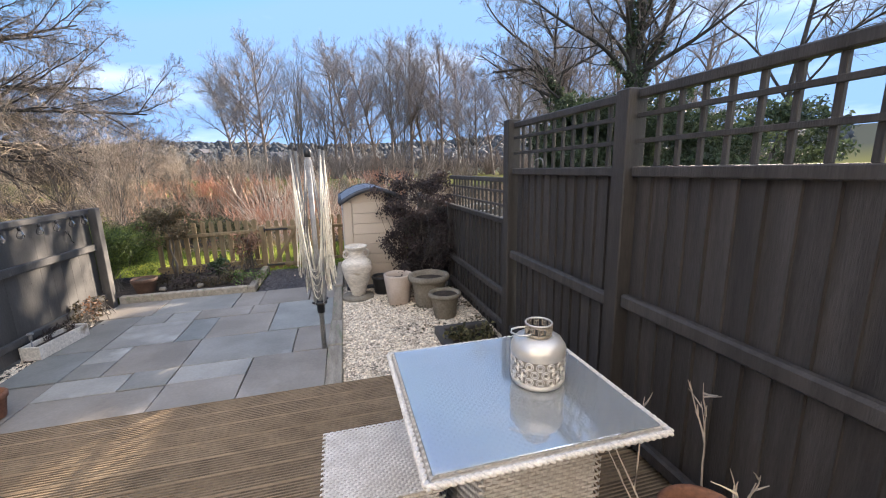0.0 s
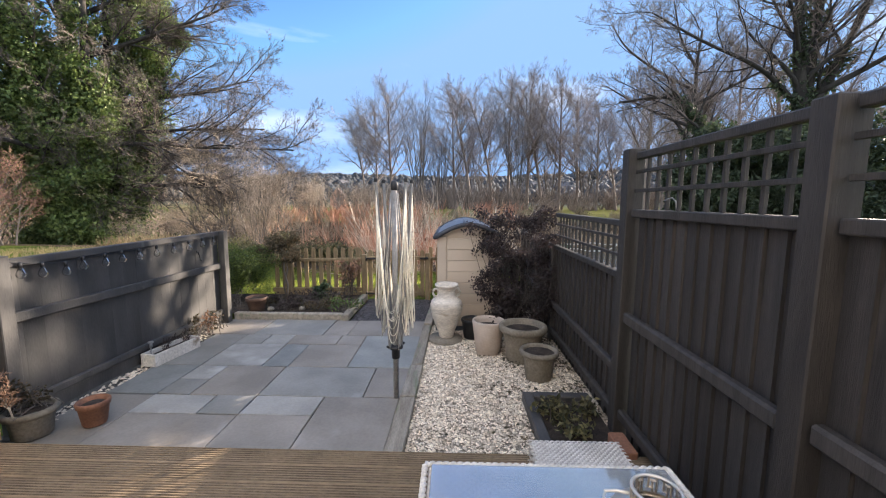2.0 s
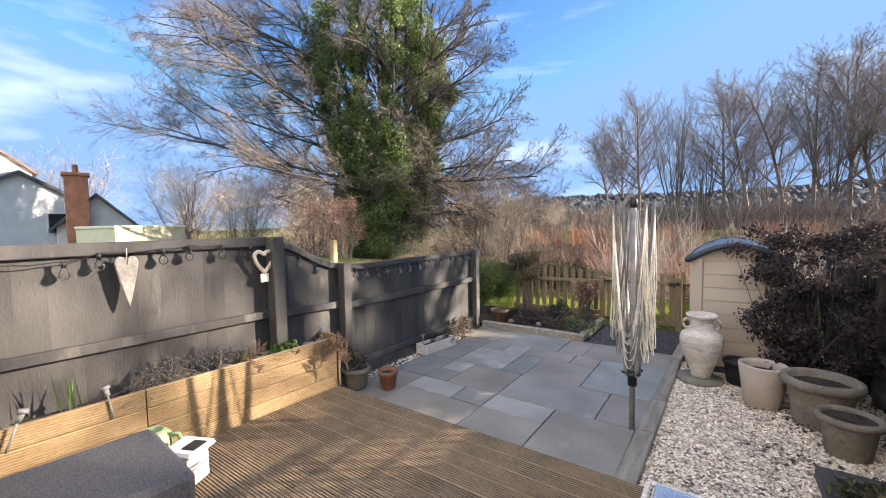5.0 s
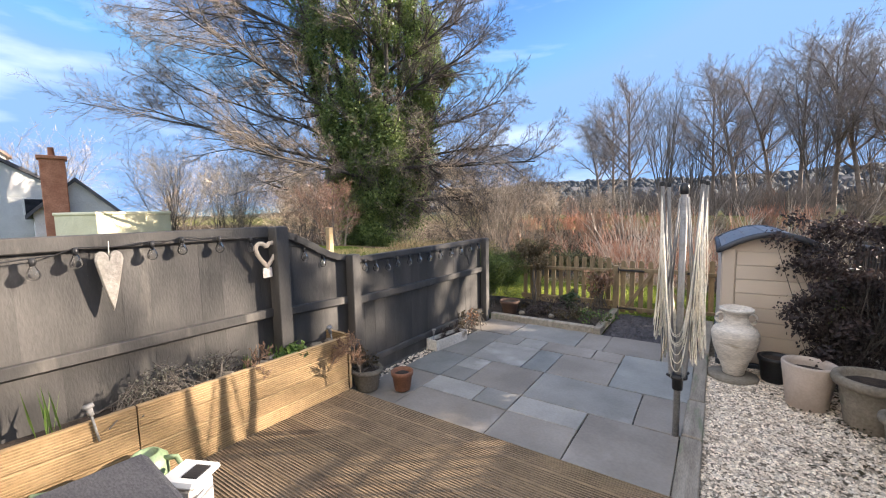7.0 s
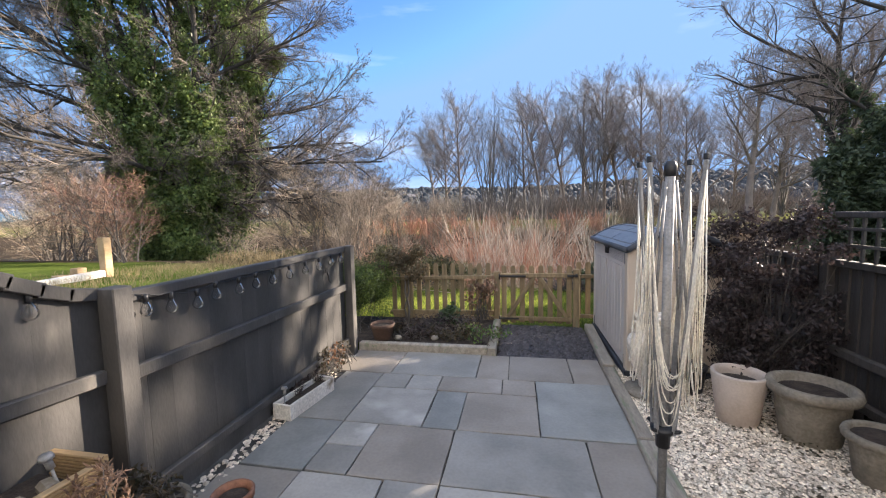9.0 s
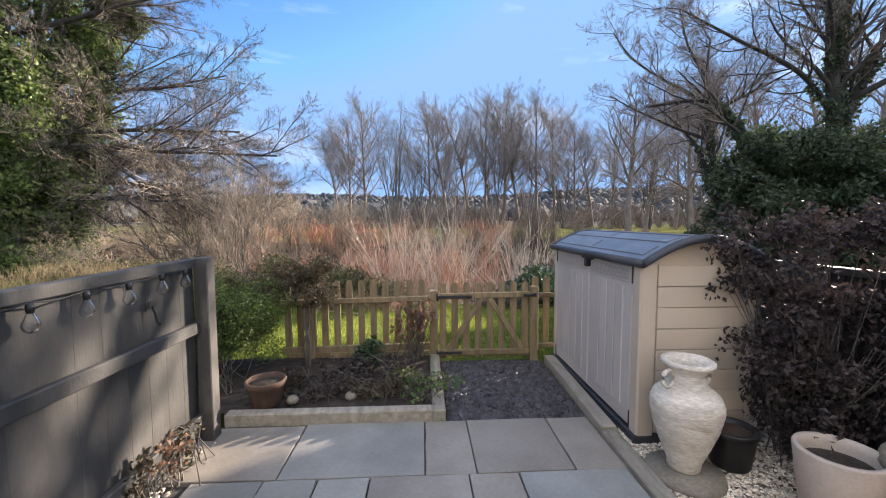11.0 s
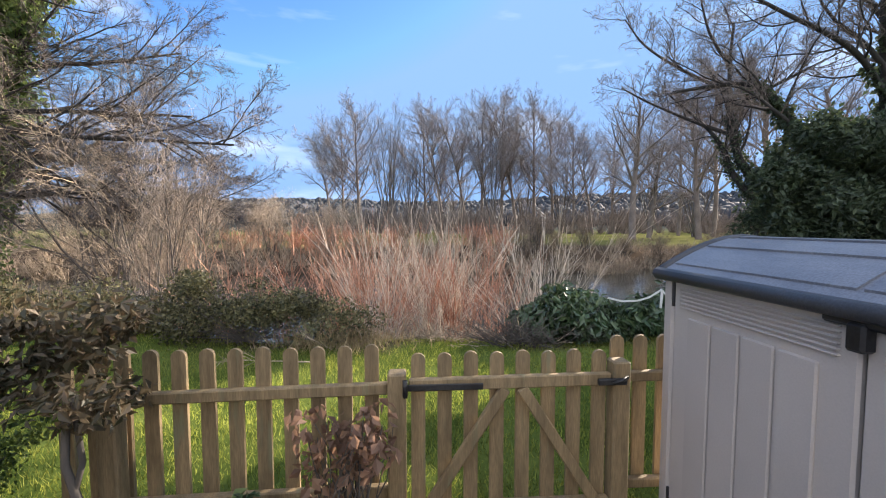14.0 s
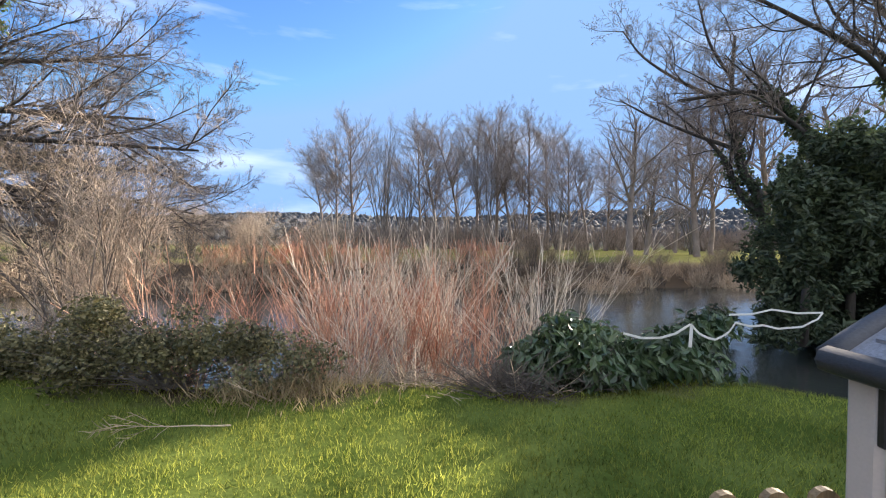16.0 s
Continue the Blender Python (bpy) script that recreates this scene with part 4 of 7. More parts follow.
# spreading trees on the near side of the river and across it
mid_tree = bare_tree("bare_tree", "bare round-headed tree on the far bank", 8, 15.0, 0.38, [(6, 0.08, 0.03, 16, 0.3, 48, 0.58, 8), (5, 0.2, 0.06, 10, 0.2, 44, 0.5, 4), (4, 0.22, 0.05, 8, 0.2, 42, 0.5, 3), (3, 0.25, 0.04, 0, 0, 0, 0, 3)], (22.0, 41.5, 0.0), fine=0.008, dome=True, twigs=hazed_twig, bark=twig_mat)
TWIGS = [(1, 0, 0, 0, 0, 0, 0, 3), (6, 0.24, 0.05, 9, 0.15, 46, 0.5, 5), (5, 0.26, 0.05, 7, 0.15, 44, 0.5, 3), (3, 0.3, 0.05, 4, 0.2, 42, 0.55, 3), (2, 0.25, 0.05, 0, 0, 0, 0, 3)]


def sweep(pts, n=5):
    """A smooth run of points through a few given ones."""
    p = [Vector(q) for q in pts]
    p = [p[0] * 2 - p[1]] + p + [p[-1] * 2 - p[-2]]
    run = []
    for a, b, c, d in zip(p, p[1:], p[2:], p[3:]):
        for i in range(n):
            t = i / n
            run.append(0.5 * (2 * b + (c - a) * t + (2 * a - 5 * b + 4 * c - d) * t * t + (3 * b - a - 3 * c + d) * t ** 3))
    return run + [p[-2]]


def limbed_tree(name, label, at, limbs, seed, ivy=0, ivy_size=0.13):
    """A tree of a few great crooked limbs. limbs: (points, base radius, tip radius, branches, where they begin, their length, share clad in ivy)."""
    rng = random.Random(seed)
    out = (Shape(), Shape())
    clad = []
    for pts, r0, r1, kids, start, length, green in limbs:
        run = sweep(pts)
        out[0].tube(run, r0, r1, 8)
        n = len(run) - 1
        for i in range(kids):
            f = start + (1 - start) * (i + rng.random()) / kids
            k = min(int(f * n), n - 1)
            d = (run[k + 1] - run[k]).normalized()
            side = d.cross(rnd_dir(rng)).normalized()
            nd = (d * rng.uniform(0.3, 1.0) + side * rng.uniform(0.5, 1.0) + Vector((0, 0, 0.25))).normalized()
            grow(out, run[k].lerp(run[k + 1], f * n - k), nd, length * rng.uniform(0.5, 1.15) * (1.1 - 0.45 * f), max((r0 + (r1 - r0) * f) * 0.45, 0.02), 1, TWIGS, rng, 0.006)
        for i in range(int(n * green)):
            r = (r0 + (r1 - r0) * i / n) + 0.08
            clad += [(run[i].lerp(run[i + 1], u) + rnd_dir(rng) * r * 0.5, (r * 1.25, r * 1.25, r * 1.4)) for u in (0.0, 0.5)]
    t = thing(name, label, "tree", at)
    part("trunk", out[0], shade_bark, t)
    part("crown", out[1], twig_mat, t, "bare knotted winter twigs")
    if ivy:
        s = Shape()
        leaves(s, clad, ivy, ivy_size, rng, 0.5, 0.5)
        part("ivy", s, yew_leaf, t, "dark ivy on trunk and limbs")
    return t


crooked = limbed_tree("bare_tree", "crooked bare tree with ivy on its limbs", (15.0, 17.9, -0.5), (
    ([(0, 0, -0.2), (-0.3, 0.3, 3.6), (-0.8, 0.7, 5.1), (-1.0, 0.9, 6.4), (-1.1, 1.0, 7.7), (-1.1, 1.1, 9.6), (-0.9, 1.2, 11.4)], 0.24, 0.05, 17, 0.35, 3.6, 0.6),
    ([(-0.3, 0.3, 3.2), (-0.9, 0.75, 4.2), (-1.4, 1.2, 5.9), (-2.0, 1.7, 7.0), (-3.2, 2.5, 8.6)], 0.16, 0.04, 12, 0.25, 3.2, 0.6),
    ([(-1.0, 0.9, 6.2), (-2.3, 1.7, 7.0), (-3.9, 2.8, 8.2), (-5.0, 3.6, 9.2)], 0.11, 0.03, 10, 0.2, 2.8, 0.0),
    ([(-1.1, 1.0, 8.2), (-2.6, 2.2, 9.6), (-4.0, 3.2, 11.2), (-4.8, 3.8, 12.8)], 0.1, 0.03, 12, 0.15, 3.0, 0.0),
    ([(-1.1, 1.1, 9.4), (-1.8, 1.6, 11.2), (-2.2, 1.9, 13.4)], 0.09, 0.03, 11, 0.1, 3.0, 0.0),
    ([(-1.1, 1.0, 7.5), (0.6, 0.2, 8.4), (2.4, -0.7, 9.4)], 0.11, 0.03, 9, 0.2, 3.0, 0.0),
    ([(-0.3, 0.3, 3.6), (1.4, -0.4, 4.9), (2.8, -1.0, 5.8)], 0.11, 0.03, 8, 0.2, 2.4, 0.3)), 14, 2600, 0.16)
for x, y, sc, a in ((29.0, 41.0, 0.9, 40), (35.0, 39.0, 1.0, 150), (26.5, 46.0, 0.75, 260), (33.0, 30.0, 0.85, 80), (40.0, 33.0, 1.0, 200)):
    copy_thing(mid_tree, pose(x, y, 0.0, 0, 0, a) @ Matrix.Scale(sc, 4))
scrub = bare_tree("bare_shrub", "dark tangled bare scrub on the far bank", 57, 2.6, 0.03, THICKET, (7.0, 26.5, -0.6), stems=9, twigs=surf("brown_scrub_twigs", (0.20, 0.15, 0.105), (0.31, 0.235, 0.165), 0.6, 0.85, 0.0, 10, vary=0.35, island=True), group="bare scrub on the far bank")
rng = random.Random(58)
for i in range(18):
    x, y = -6 + 1.9 * i + rng.uniform(-0.6, 0.6), rng.uniform(24.0, 28.5)
    copy_thing(scrub, pose(x, y, land(x, y) - 0.1, 0, 0, rng.uniform(0, 360)) @ Matrix.Scale(rng.uniform(0.4, 0.8), 4))
thin = [(7, 0.15, 0.02, 11, 0.25, 54, 0.6, 8), (7, 0.26, 0.03, 10, 0.15, 46, 0.48, 5), (5, 0.27, 0.02, 9, 0.15, 44, 0.5, 3), (3, 0.28, 0.01, 5, 0.2, 42, 0.55, 3), (2, 0.2, 0, 0, 0, 0, 0, 3)]
limbed_tree("bare_tree", "large bare tree with dark ivy on trunk and arching limb", (15.2, 13.4, -0.1), (
    ([(0, 0, -0.2), (0.05, 0, 2.5), (0, 0.1, 5.0)], 0.42, 0.32, 0, 0.5, 1.0, 1.0),
    ([(0, 0.1, 4.8), (-0.7, -0.2, 8.0), (-1.2, -0.5, 11.0), (-1.4, -0.6, 14.0)], 0.26, 0.05, 15, 0.1, 4.0, 0.6),
    ([(0, 0.1, 4.8), (0.3, 0.3, 8.5), (0.5, 0.4, 12.0), (0.4, 0.4, 15.0)], 0.24, 0.05, 14, 0.15, 3.8, 0.55),
    ([(0, 0.1, 4.8), (1.1, 0.0, 7.5), (2.0, -0.3, 10.5), (2.6, -0.5, 13.0)], 0.22, 0.05, 13, 0.15, 3.8, 0.4),
    ([(0, 0, 3.0), (-2.4, -0.4, 3.8), (-4.6, -1.3, 4.2), (-5.0, -1.1, 4.9), (-5.4, -0.85, 5.6), (-6.0, -0.35, 6.0), (-7.4, 0.5, 6.0)], 0.2, 0.05, 14, 0.4, 2.6, 0.8),
    ([(-0.2, 0, 5.6), (-2.5, -0.8, 6.9), (-4.9, -0.8, 8.0), (-6.6, -0.2, 9.3)], 0.11, 0.03, 16, 0.15, 3.0, 0.3),
    ([(-0.5, -0.1, 7.4), (-2.2, -1.4, 9.2), (-4.2, -2.0, 10.6), (-5.6, -2.2, 12.0)], 0.08, 0.025, 15, 0.15, 2.8, 0.0),
    ([(0.4, 0.1, 6.2), (2.2, -1.6, 7.6), (3.4, -3.2, 9.0)], 0.13, 0.03, 10, 0.2, 3.0, 0.0)), 17, 9000, 0.16)
bare_tree("bare_tree", "bare tree behind the trellis", 19, 12.0, 0.15, thin, (20.5, 10.5, 0.0), (0.05, 0, 1), bark=shade_bark)


# evergreens under the right-hand tree
for cx_, cy_, w_, h_, sd in ((9.0, 10.9, 1.4, 4.2, 12), (10.2, 10.9, 2.0, 5.4, 13), (11.2, 11.8, 2.2, 5.4, 1), (12.2, 11.4, 2.8, 5.6, 2), (14.6, 12.2, 2.4, 5.6, 10), (13.6, 9.6, 3.0, 5.4, 3), (16.6, 14.9, 3.4, 6.4, 4), (14.0, 14.2, 2.8, 5.6, 11), (15.8, 7.0, 3.4, 4.2, 5), (19.0, 2.5, 4.0, 4.6, 7), (18.0, -3.0, 3.6, 4.6, 8), (18.5, 12.0, 4.0, 5.2, 9)):
    rr = random.Random(100 + sd)
    bl = []
    for _ in range(60):
        k = rr.uniform(0.12, 0.3)
        z = rr.uniform(-0.05, 0.9)
        bl.append(((rr.gauss(0, w_ * (0.5 - 0.3 * z)), rr.gauss(0, w_ * (0.5 - 0.3 * z)), z * h_), (w_ * k, w_ * k, h_ * k * 0.4)))
    s = Shape()
    leaves(s, bl, 11000, 0.17, rr, 0.3, 0.3, 0.7)
    t = thing("evergreen_bush", "dark evergreen bush in deep shade by the river", "bush", (cx_, cy_, max(land(cx_, cy_), -0.7)))
    part("foliage", s, yew_leaf, t)
    part("trunk", Shape().tube([(0, 0, -0.3), (0.1, 0, h_ * 0.5)], 0.12, 0.05, 6), bark_mat, t)

# the great ivy-covered tree beyond the left fence
IVX, IVY_ = -13.4, 10.9
rng = random.Random(41)
big = thing("ivy_covered_tree", "huge bare tree with trunk and limbs smothered in green ivy", "tree", (IVX, IVY_, 0.2))
out = (Shape(), Shape())
limb_dirs = []
for i in range(9):
    a = i * math.tau / 9 + rng.uniform(-0.3, 0.3)
    limb_dirs.append(Vector((math.cos(a) * 0.2 - 0.05, math.sin(a) * 0.2 + 0.06, 1)))
stem = [(7, 0.07, 0.05, 6, 0.6, 44, 0.45, 8), (7, 0.13, 0.0, 12, 0.12, 40, 0.42, 5), (5, 0.16, 0.015, 9, 0.12, 38, 0.48, 3), (4, 0.18, 0.01, 6, 0.15, 38, 0.55, 3), (2, 0.2, 0, 0, 0, 0, 0, 3)]
for i, d in enumerate(limb_dirs[:6]):
    grow(out, Vector((d.x * 0.8, d.y * 0.8, -0.2)), d.normalized(), rng.uniform(11, 14.5), 0.2, 0, stem, rng)
# wide low limbs reaching out from the crown
low = [stem[1]] + stem[1:]
low[0] = (8, 0.08, 0.012, 13, 0.2, 38, 0.42, 6)
for a, z, ln, up in ((175, 3.0, 10.5, 0.22), (200, 4.5, 11.5, 0.35), (225, 3.6, 10.5, 0.25), (160, 6.0, 10.0, 0.45), (210, 6.0, 11.0, 0.45), (235, 8.0, 10.0, 0.7), (195, 8.5, 10.0, 0.8), (20, 3.8, 6.2, 0.12), (40, 4.8, 6.4, 0.3), (5, 6.5, 5.6, 0.4), (60, 3.0, 5.6, 0.1), (215, 7.0, 9.5, 0.6), (30, 8.0, 5.5, 0.6), (15, 2.0, 5.6, -0.03), (28, 2.6, 7.0, -0.10), (48, 3.2, 6.6, -0.06), (8, 3.6, 7.4, 0.0), (190, 1.8, 8.0, 0.05), (240, 5.5, 8.5, 0.4), (270, 3.0, 6.5, 0.15)):
    d = Vector((math.cos(radians(a)), math.sin(radians(a)), up)).normalized()
    grow(out, Vector((0.4 * d.x, 0.4 * d.y, z)), d, ln, 0.095, 0, low, rng)
# ivy climbs each of the stems, with dark gaps between them
ACROSS, AWAY = Vector((0.72, 0.69, 0)), Vector((-0.69, 0.72, 0))
bl = []
for u, v, top in ((-3.0, 0.4, 11.5), (-2.2, -0.7, 12.5), (-1.35, 0.9, 13.5), (-0.9, -1.0, 13.0), (0.1, 0.2, 14.0), (0.6, -1.2, 13.0), (1.3, 0.8, 13.5), (1.9, -0.6, 12.5), (2.6, 0.3, 11.0), (3.1, -0.3, 8.5)):
    run = sweep([ACROSS * (u * 0.3) + AWAY * (v * 0.4) + Vector((0, 0, -0.2)), ACROSS * (u * 0.62) + AWAY * (v * 0.8) + Vector((0, 0, 3.0)), ACROSS * (u * 0.92) + AWAY * v + Vector((0, 0, 7.0)), ACROSS * (u * 1.12) + AWAY * v + Vector((0, 0, top))], 12)
    out[0].tube(run, 0.2, 0.06, 7)
    for i, p in enumerate(run):
        k = 0.74 * (1.0 - 0.35 * i / len(run)) * (0.75 + 0.9 * max(0.0, 0.45 + noise.noise(Vector((u * 3.1, v * 2.0, p.z * 0.75)))))
        for _ in range(2):
            o = rnd_dir(rng) * 0.4
            bl.append(((p.x + o.x, p.y + o.y, p.z + o.z), (k * rng.uniform(0.6, 1.0), k * rng.uniform(0.6, 1.0), k * rng.uniform(0.8, 1.25))))
    for i in range(6):
        p = run[rng.randint(5, len(run) - 6)]
        d = (ACROSS * rng.gauss(0.12 * u, 0.6) - AWAY * rng.uniform(0.3, 1.0) + Vector((0, 0, rng.uniform(-0.25, 0.5)))).normalized()
        grow(out, p, d, rng.uniform(1.6, 3.0), 0.025, 1, TWIGS, rng, 0.006)
for i in range(70):
    a = rng.uniform(0, math.tau)
    k = math.sqrt(rng.random())
    bl.append(((1.9 * k * math.cos(a), 1.9 * k * math.sin(a), rng.uniform(0.1, 3.2)), (rng.uniform(0.3, 0.55), rng.uniform(0.3, 0.55), rng.uniform(0.35, 0.7))))
part("trunk", out[0], shade_bark, big)
part("crown", out[1], limb_twig, big, "wide fans of bare twigs")
s = Shape()
leaves(s, bl, 200000, 0.125, rng, 0.35, 0.6)
part("ivy", s, ivy_leaf, big, "thick green ivy with dark gaps")

# bare thickets: the reddish bush by the fence, river-side shrubs, hedges further left
bush = bare_tree("bare_shrub", "reddish brown bare shrub below the ivy tree", 51, 2.1, 0.03, THICKET, (-11.4, 6.2, 0.55), stems=7, twigs=surf("reddish_twigs", (0.16, 0.09, 0.065), (0.26, 0.15, 0.105), 1, 0.85, 0, 10, vary=0.3, island=True), group="bare shrubs")
sh_a = bare_tree("bare_shrub", "upright bare shrub on the river bank", 52, 3.2, 0.02, STEMMY, (-5.85, 9.4, -0.75), stems=11, twigs=bank_twig, group="bare shrubs")
sh_b = bare_tree("bare_shrub", "tangled brown bare shrub", 53, 4.2, 0.035, THICKET, (-8.6, 12.0, -0.4), stems=9, twigs=sun_twig, group="bare shrubs")
rng = random.Random(55)
for src, x, y, sc in ((sh_b, -8.8, 8.2, 0.35), (sh_a, -6.6, 10.2, 0.8), (sh_b, -9.5, 26, 1.3), (sh_b, -14, 27, 1.5), (sh_a, -11.5, 29, 1.6), (sh_b, -18, 24, 1.4), (sh_b, -22, 20, 1.5), (sh_b, -20, 30, 1.7), (sh_b, -26, 27, 1.8),
                      (sh_b, -19, 15, 1.1), (sh_b, -17, 11, 0.9), (sh_b, -22, 12, 1.2), (sh_b, -19, 7, 1.0), (sh_b, -24, 6, 1.2), (sh_b, -17, 5, 0.8), (sh_b, -28, 16, 1.5), (sh_b, -30, 9, 1.4), (sh_a, -16, 20, 1.3), (sh_b, -7, 28, 1.2), (sh_a, -13, 31, 1.7),
                      (sh_b, -33, 22, 1.9), (sh_b, -15.5, 8.0, 0.8), (sh_b, -36, 3, 1.5), (sh_b, -28, 33, 2.0), (sh_b, -21, 38, 2.0), (sh_b, -14, 40, 1.8), (sh_a, -17, 44, 2.2), (sh_b, -9, 48, 1.6), (sh_a, -24, 50, 2.6), (sh_b, -30, 56, 2.6)):
    low_view = -50 < math.degrees(math.atan2(x, y)) < 0 and y > 12
    copy_thing(src, pose(x, y, max(land(x, y), WATER) - 0.05, 0, 0, rng.uniform(0, 360)) @ Matrix.Scale(sc * (0.52 if low_view else 0.85), 4))


def stems(name, label, mat, area, count, hmin, hmax, seed, fan=0.25, r=0.008, group="", side=3):
    """A stand of thin canes, each with a twig or two."""
    rng = random.Random(seed)
    s = Shape()
    x0, x1, y0, y1 = area
    roots = [(rng.uniform(x0, x1), rng.uniform(y0, y1)) for _ in range(max(6, count // 26))]
    for _ in range(count):
        bx, by = rng.choice(roots)
        x, y = bx + rng.gauss(0, 0.16), by + rng.gauss(0, 0.16)
        z = max(land(x, y), WATER - 0.1)
        h = rng.uniform(hmin, hmax)
        d = Vector(((x - bx) * 1.3 + rng.gauss(0, fan), (y - by) * 1.3 + rng.gauss(0, fan), 1)).normalized()
        p = Vector((x, y, z))
        bend = rnd_dir(rng) * 0.2
        mid = p + d * h * 0.5 + bend * h * 0.25
        tip = p + d * h + bend * h
        q = r * rng.uniform(0.6, 1.3)
        s.tube([p, mid, tip], q, q * 0.35, side, cap=False)
        for k in range(rng.randint(2, 5)):
            f = rng.uniform(0.4, 0.95)
            b = mid.lerp(tip, f * 2 - 1) if f > 0.5 else p.lerp(mid, f * 2)
            s.tube([b, b + (d + rnd_dir(rng) * 0.55) * h * rng.uniform(0.14, 0.38)], q * 0.55, q * 0.2, side, cap=False)
    return tagged(put(name, s, mat), label, "reeds", group, "stuff")


stems("dogwood_canes", "dense red-brown dogwood canes along the river bank", red_stem, (-4.8, 2.2, 8.8, 10.8), 500, 0.7, 2.5, 61, 0.2, 0.0095)
stems("pale_canes", "pale dry willow canes standing among the dogwood", pale_stem, (-1.9, 2.0, 8.6, 10.4), 330, 1.0, 3.1, 62, 0.22, 0.0095)
stems("dogwood_hedge", "orange red dogwood hedge on the far bank", red_stem, (-14, 6, 26, 31), 1100, 0.8, 1.6, 63, 0.3, 0.018)
stems("far_scrub", "brown scrub along the far bank", sun_twig, (-30, 34, 21.6, 27.5), 5200, 0.5, 1.25, 64, 0.5, 0.014)
stems("far_undergrowth", "grey undergrowth below the tall trees", twig_mat, (-24, 115, 66, 92), 5200, 2.0, 5.5, 65, 0.3, 0.045)
stems("cut_stalks", "heap of dark cut stalks beside the laurel", limb_twig, (0.5, 1.5, 6.3, 7.1), 420, 0.2, 0.7, 67, 1.3, 0.007)
stems("bank_litter", "fallen canes and dead stalks on the bank", sun_twig, (-1.7, 1.6, 6.3, 8.6), 900, 0.15, 0.6, 66, 1.6, 0.007)


def mound(name, label, cat, at, blobs, count, size, mat, seed, stalks=0, droop=0.2, shell=0.6, slim=1.0):
    rng = random.Random(seed)
    t = thing(name, label, cat, at)
    s = Shape()
    leaves(s, blobs, count, size, rng, shell, droop, slim)
    part("foliage", s, mat, t)
    if stalks:
        k = Shape()
        for _ in range(stalks):
            c, rad = rng.choice(blobs)
            p = Vector((rng.gauss(0, 0.08), rng.gauss(0, 0.08), 0))
            e = Vector(c) + rnd_dir(rng) * rad[0] * 0.8
            k.tube([p, p.lerp(e, 0.5) + rnd_dir(rng) * 0.06, e], 0.0045, 0.002, 4, cap=False)
        part("stem_tangle", k, bark_mat, t)
    return t


rng = random.Random(71)
lb = [((rng.uniform(-1.35, 1.35), rng.uniform(-0.45, 0.45), rng.uniform(0.05, 0.55)), (0.42, 0.36, 0.28)) for _ in range(26)]
mound("laurel_bush", "low glossy dark green laurel bush at the lawn edge", "bush", (2.35, 6.85, -0.2), lb, 6500, 0.155, laurel_leaf, 72, 30, 0.9, 0.5, 0.62)
lb = [((rng.uniform(-1.7, 1.7), rng.uniform(-0.4, 0.5), rng.uniform(0.0, 0.6)), (0.42, 0.36, 0.27)) for _ in range(36)]
lb += [((rng.gauss(-0.55, 0.32), rng.uniform(-0.25, 0.35), rng.uniform(0.5, 0.92)), (0.3, 0.28, 0.2)) for _ in range(12)]
mound("bramble_thicket", "tangled bramble mound with brown and green leaves", "bramble", (-3.0, 6.6, -0.15), lb, 15000, 0.05, bramble_leaf, 73, 160, 0.3, 0.35)
lb = [((rng.uniform(-1.6, 1.6), rng.uniform(-0.5, 0.5), rng.uniform(0.0, 0.5)), (0.45, 0.4, 0.3)) for _ in range(18)]
mound("bramble_thicket", "bramble mound with dead stalks beside the lawn", "bramble", (-6.2, 6.4, 0.1), lb, 6500, 0.055, bramble_leaf, 74, 90, 0.3, 0.35)
s = Shape()
rng = random.Random(75)
for _ in range(1300):
    x, y = rng.gauss(-1.75, 0.45), rng.gauss(6.45, 0.25)
    h = rng.uniform(0.08, 0.45) * (0.6 + 0.8 * wavy(x, y, 3.0, 5.0))
    b = Vector((x, y, land(x, y)))
    s.leaf(b, Vector((rng.gauss(0, 0.5), rng.gauss(0, 0.5), 1)), rnd_dir(rng), h, 0.012)
for _ in range(1500):
    x, y = rng.uniform(-8.0, -4.8), rng.uniform(5.6, 6.8)
    h = rng.uniform(0.12, 0.45)
    s.leaf(Vector((x, y, land(x, y))), Vector((rng.gauss(0, 0.4), rng.gauss(0, 0.4), 1)), rnd_dir(rng), h, 0.014)
for _ in range(4200):
    x, y = rng.uniform(-8.6, -4.8), rng.uniform(1.5, 6.0)
    s.leaf(Vector((x, y, land(x, y))), Vector((rng.gauss(0, 0.4), rng.gauss(0, 0.4), 1)), rnd_dir(rng), rng.uniform(0.06, 0.18), 0.006)
tagged(put("dry_grass", s, straw_leaf), "tufts of straw-coloured dry grass", "dry grass", kind="stuff")

# lawn blades
rng = random.Random(77)
s = Shape()
for _ in range(105000):
    x, y = rng.uniform(-5.5, 6.5), rng.uniform(2.95, 6.6 + rng.random() * 0.4)
    if rng.random() > 0.55 + 0.5 * wavy(x, y, 1.4, 4.0) + (0.5 if y < 5 else 0.2):
        continue
    h = rng.uniform(0.025, 0.075) * (1.0 + 0.6 * wavy(x, y, 3.0, 9.0))
    d = Vector((rng.gauss(0, 0.45), rng.gauss(0, 0.45), 1)).normalized()
    p = Vector((x, y, land(x, y) - 0.004))
    sd = Vector((rng.gauss(0, 1), rng.gauss(0, 1), 0)).normalized() * 0.0038
    s.add((p - sd, p + sd, p + d * h), ((0, 1, 2),))
tagged(put("lawn_blades", s, grass_mat), "blades of bright green lawn grass", "grass", kind="stuff")

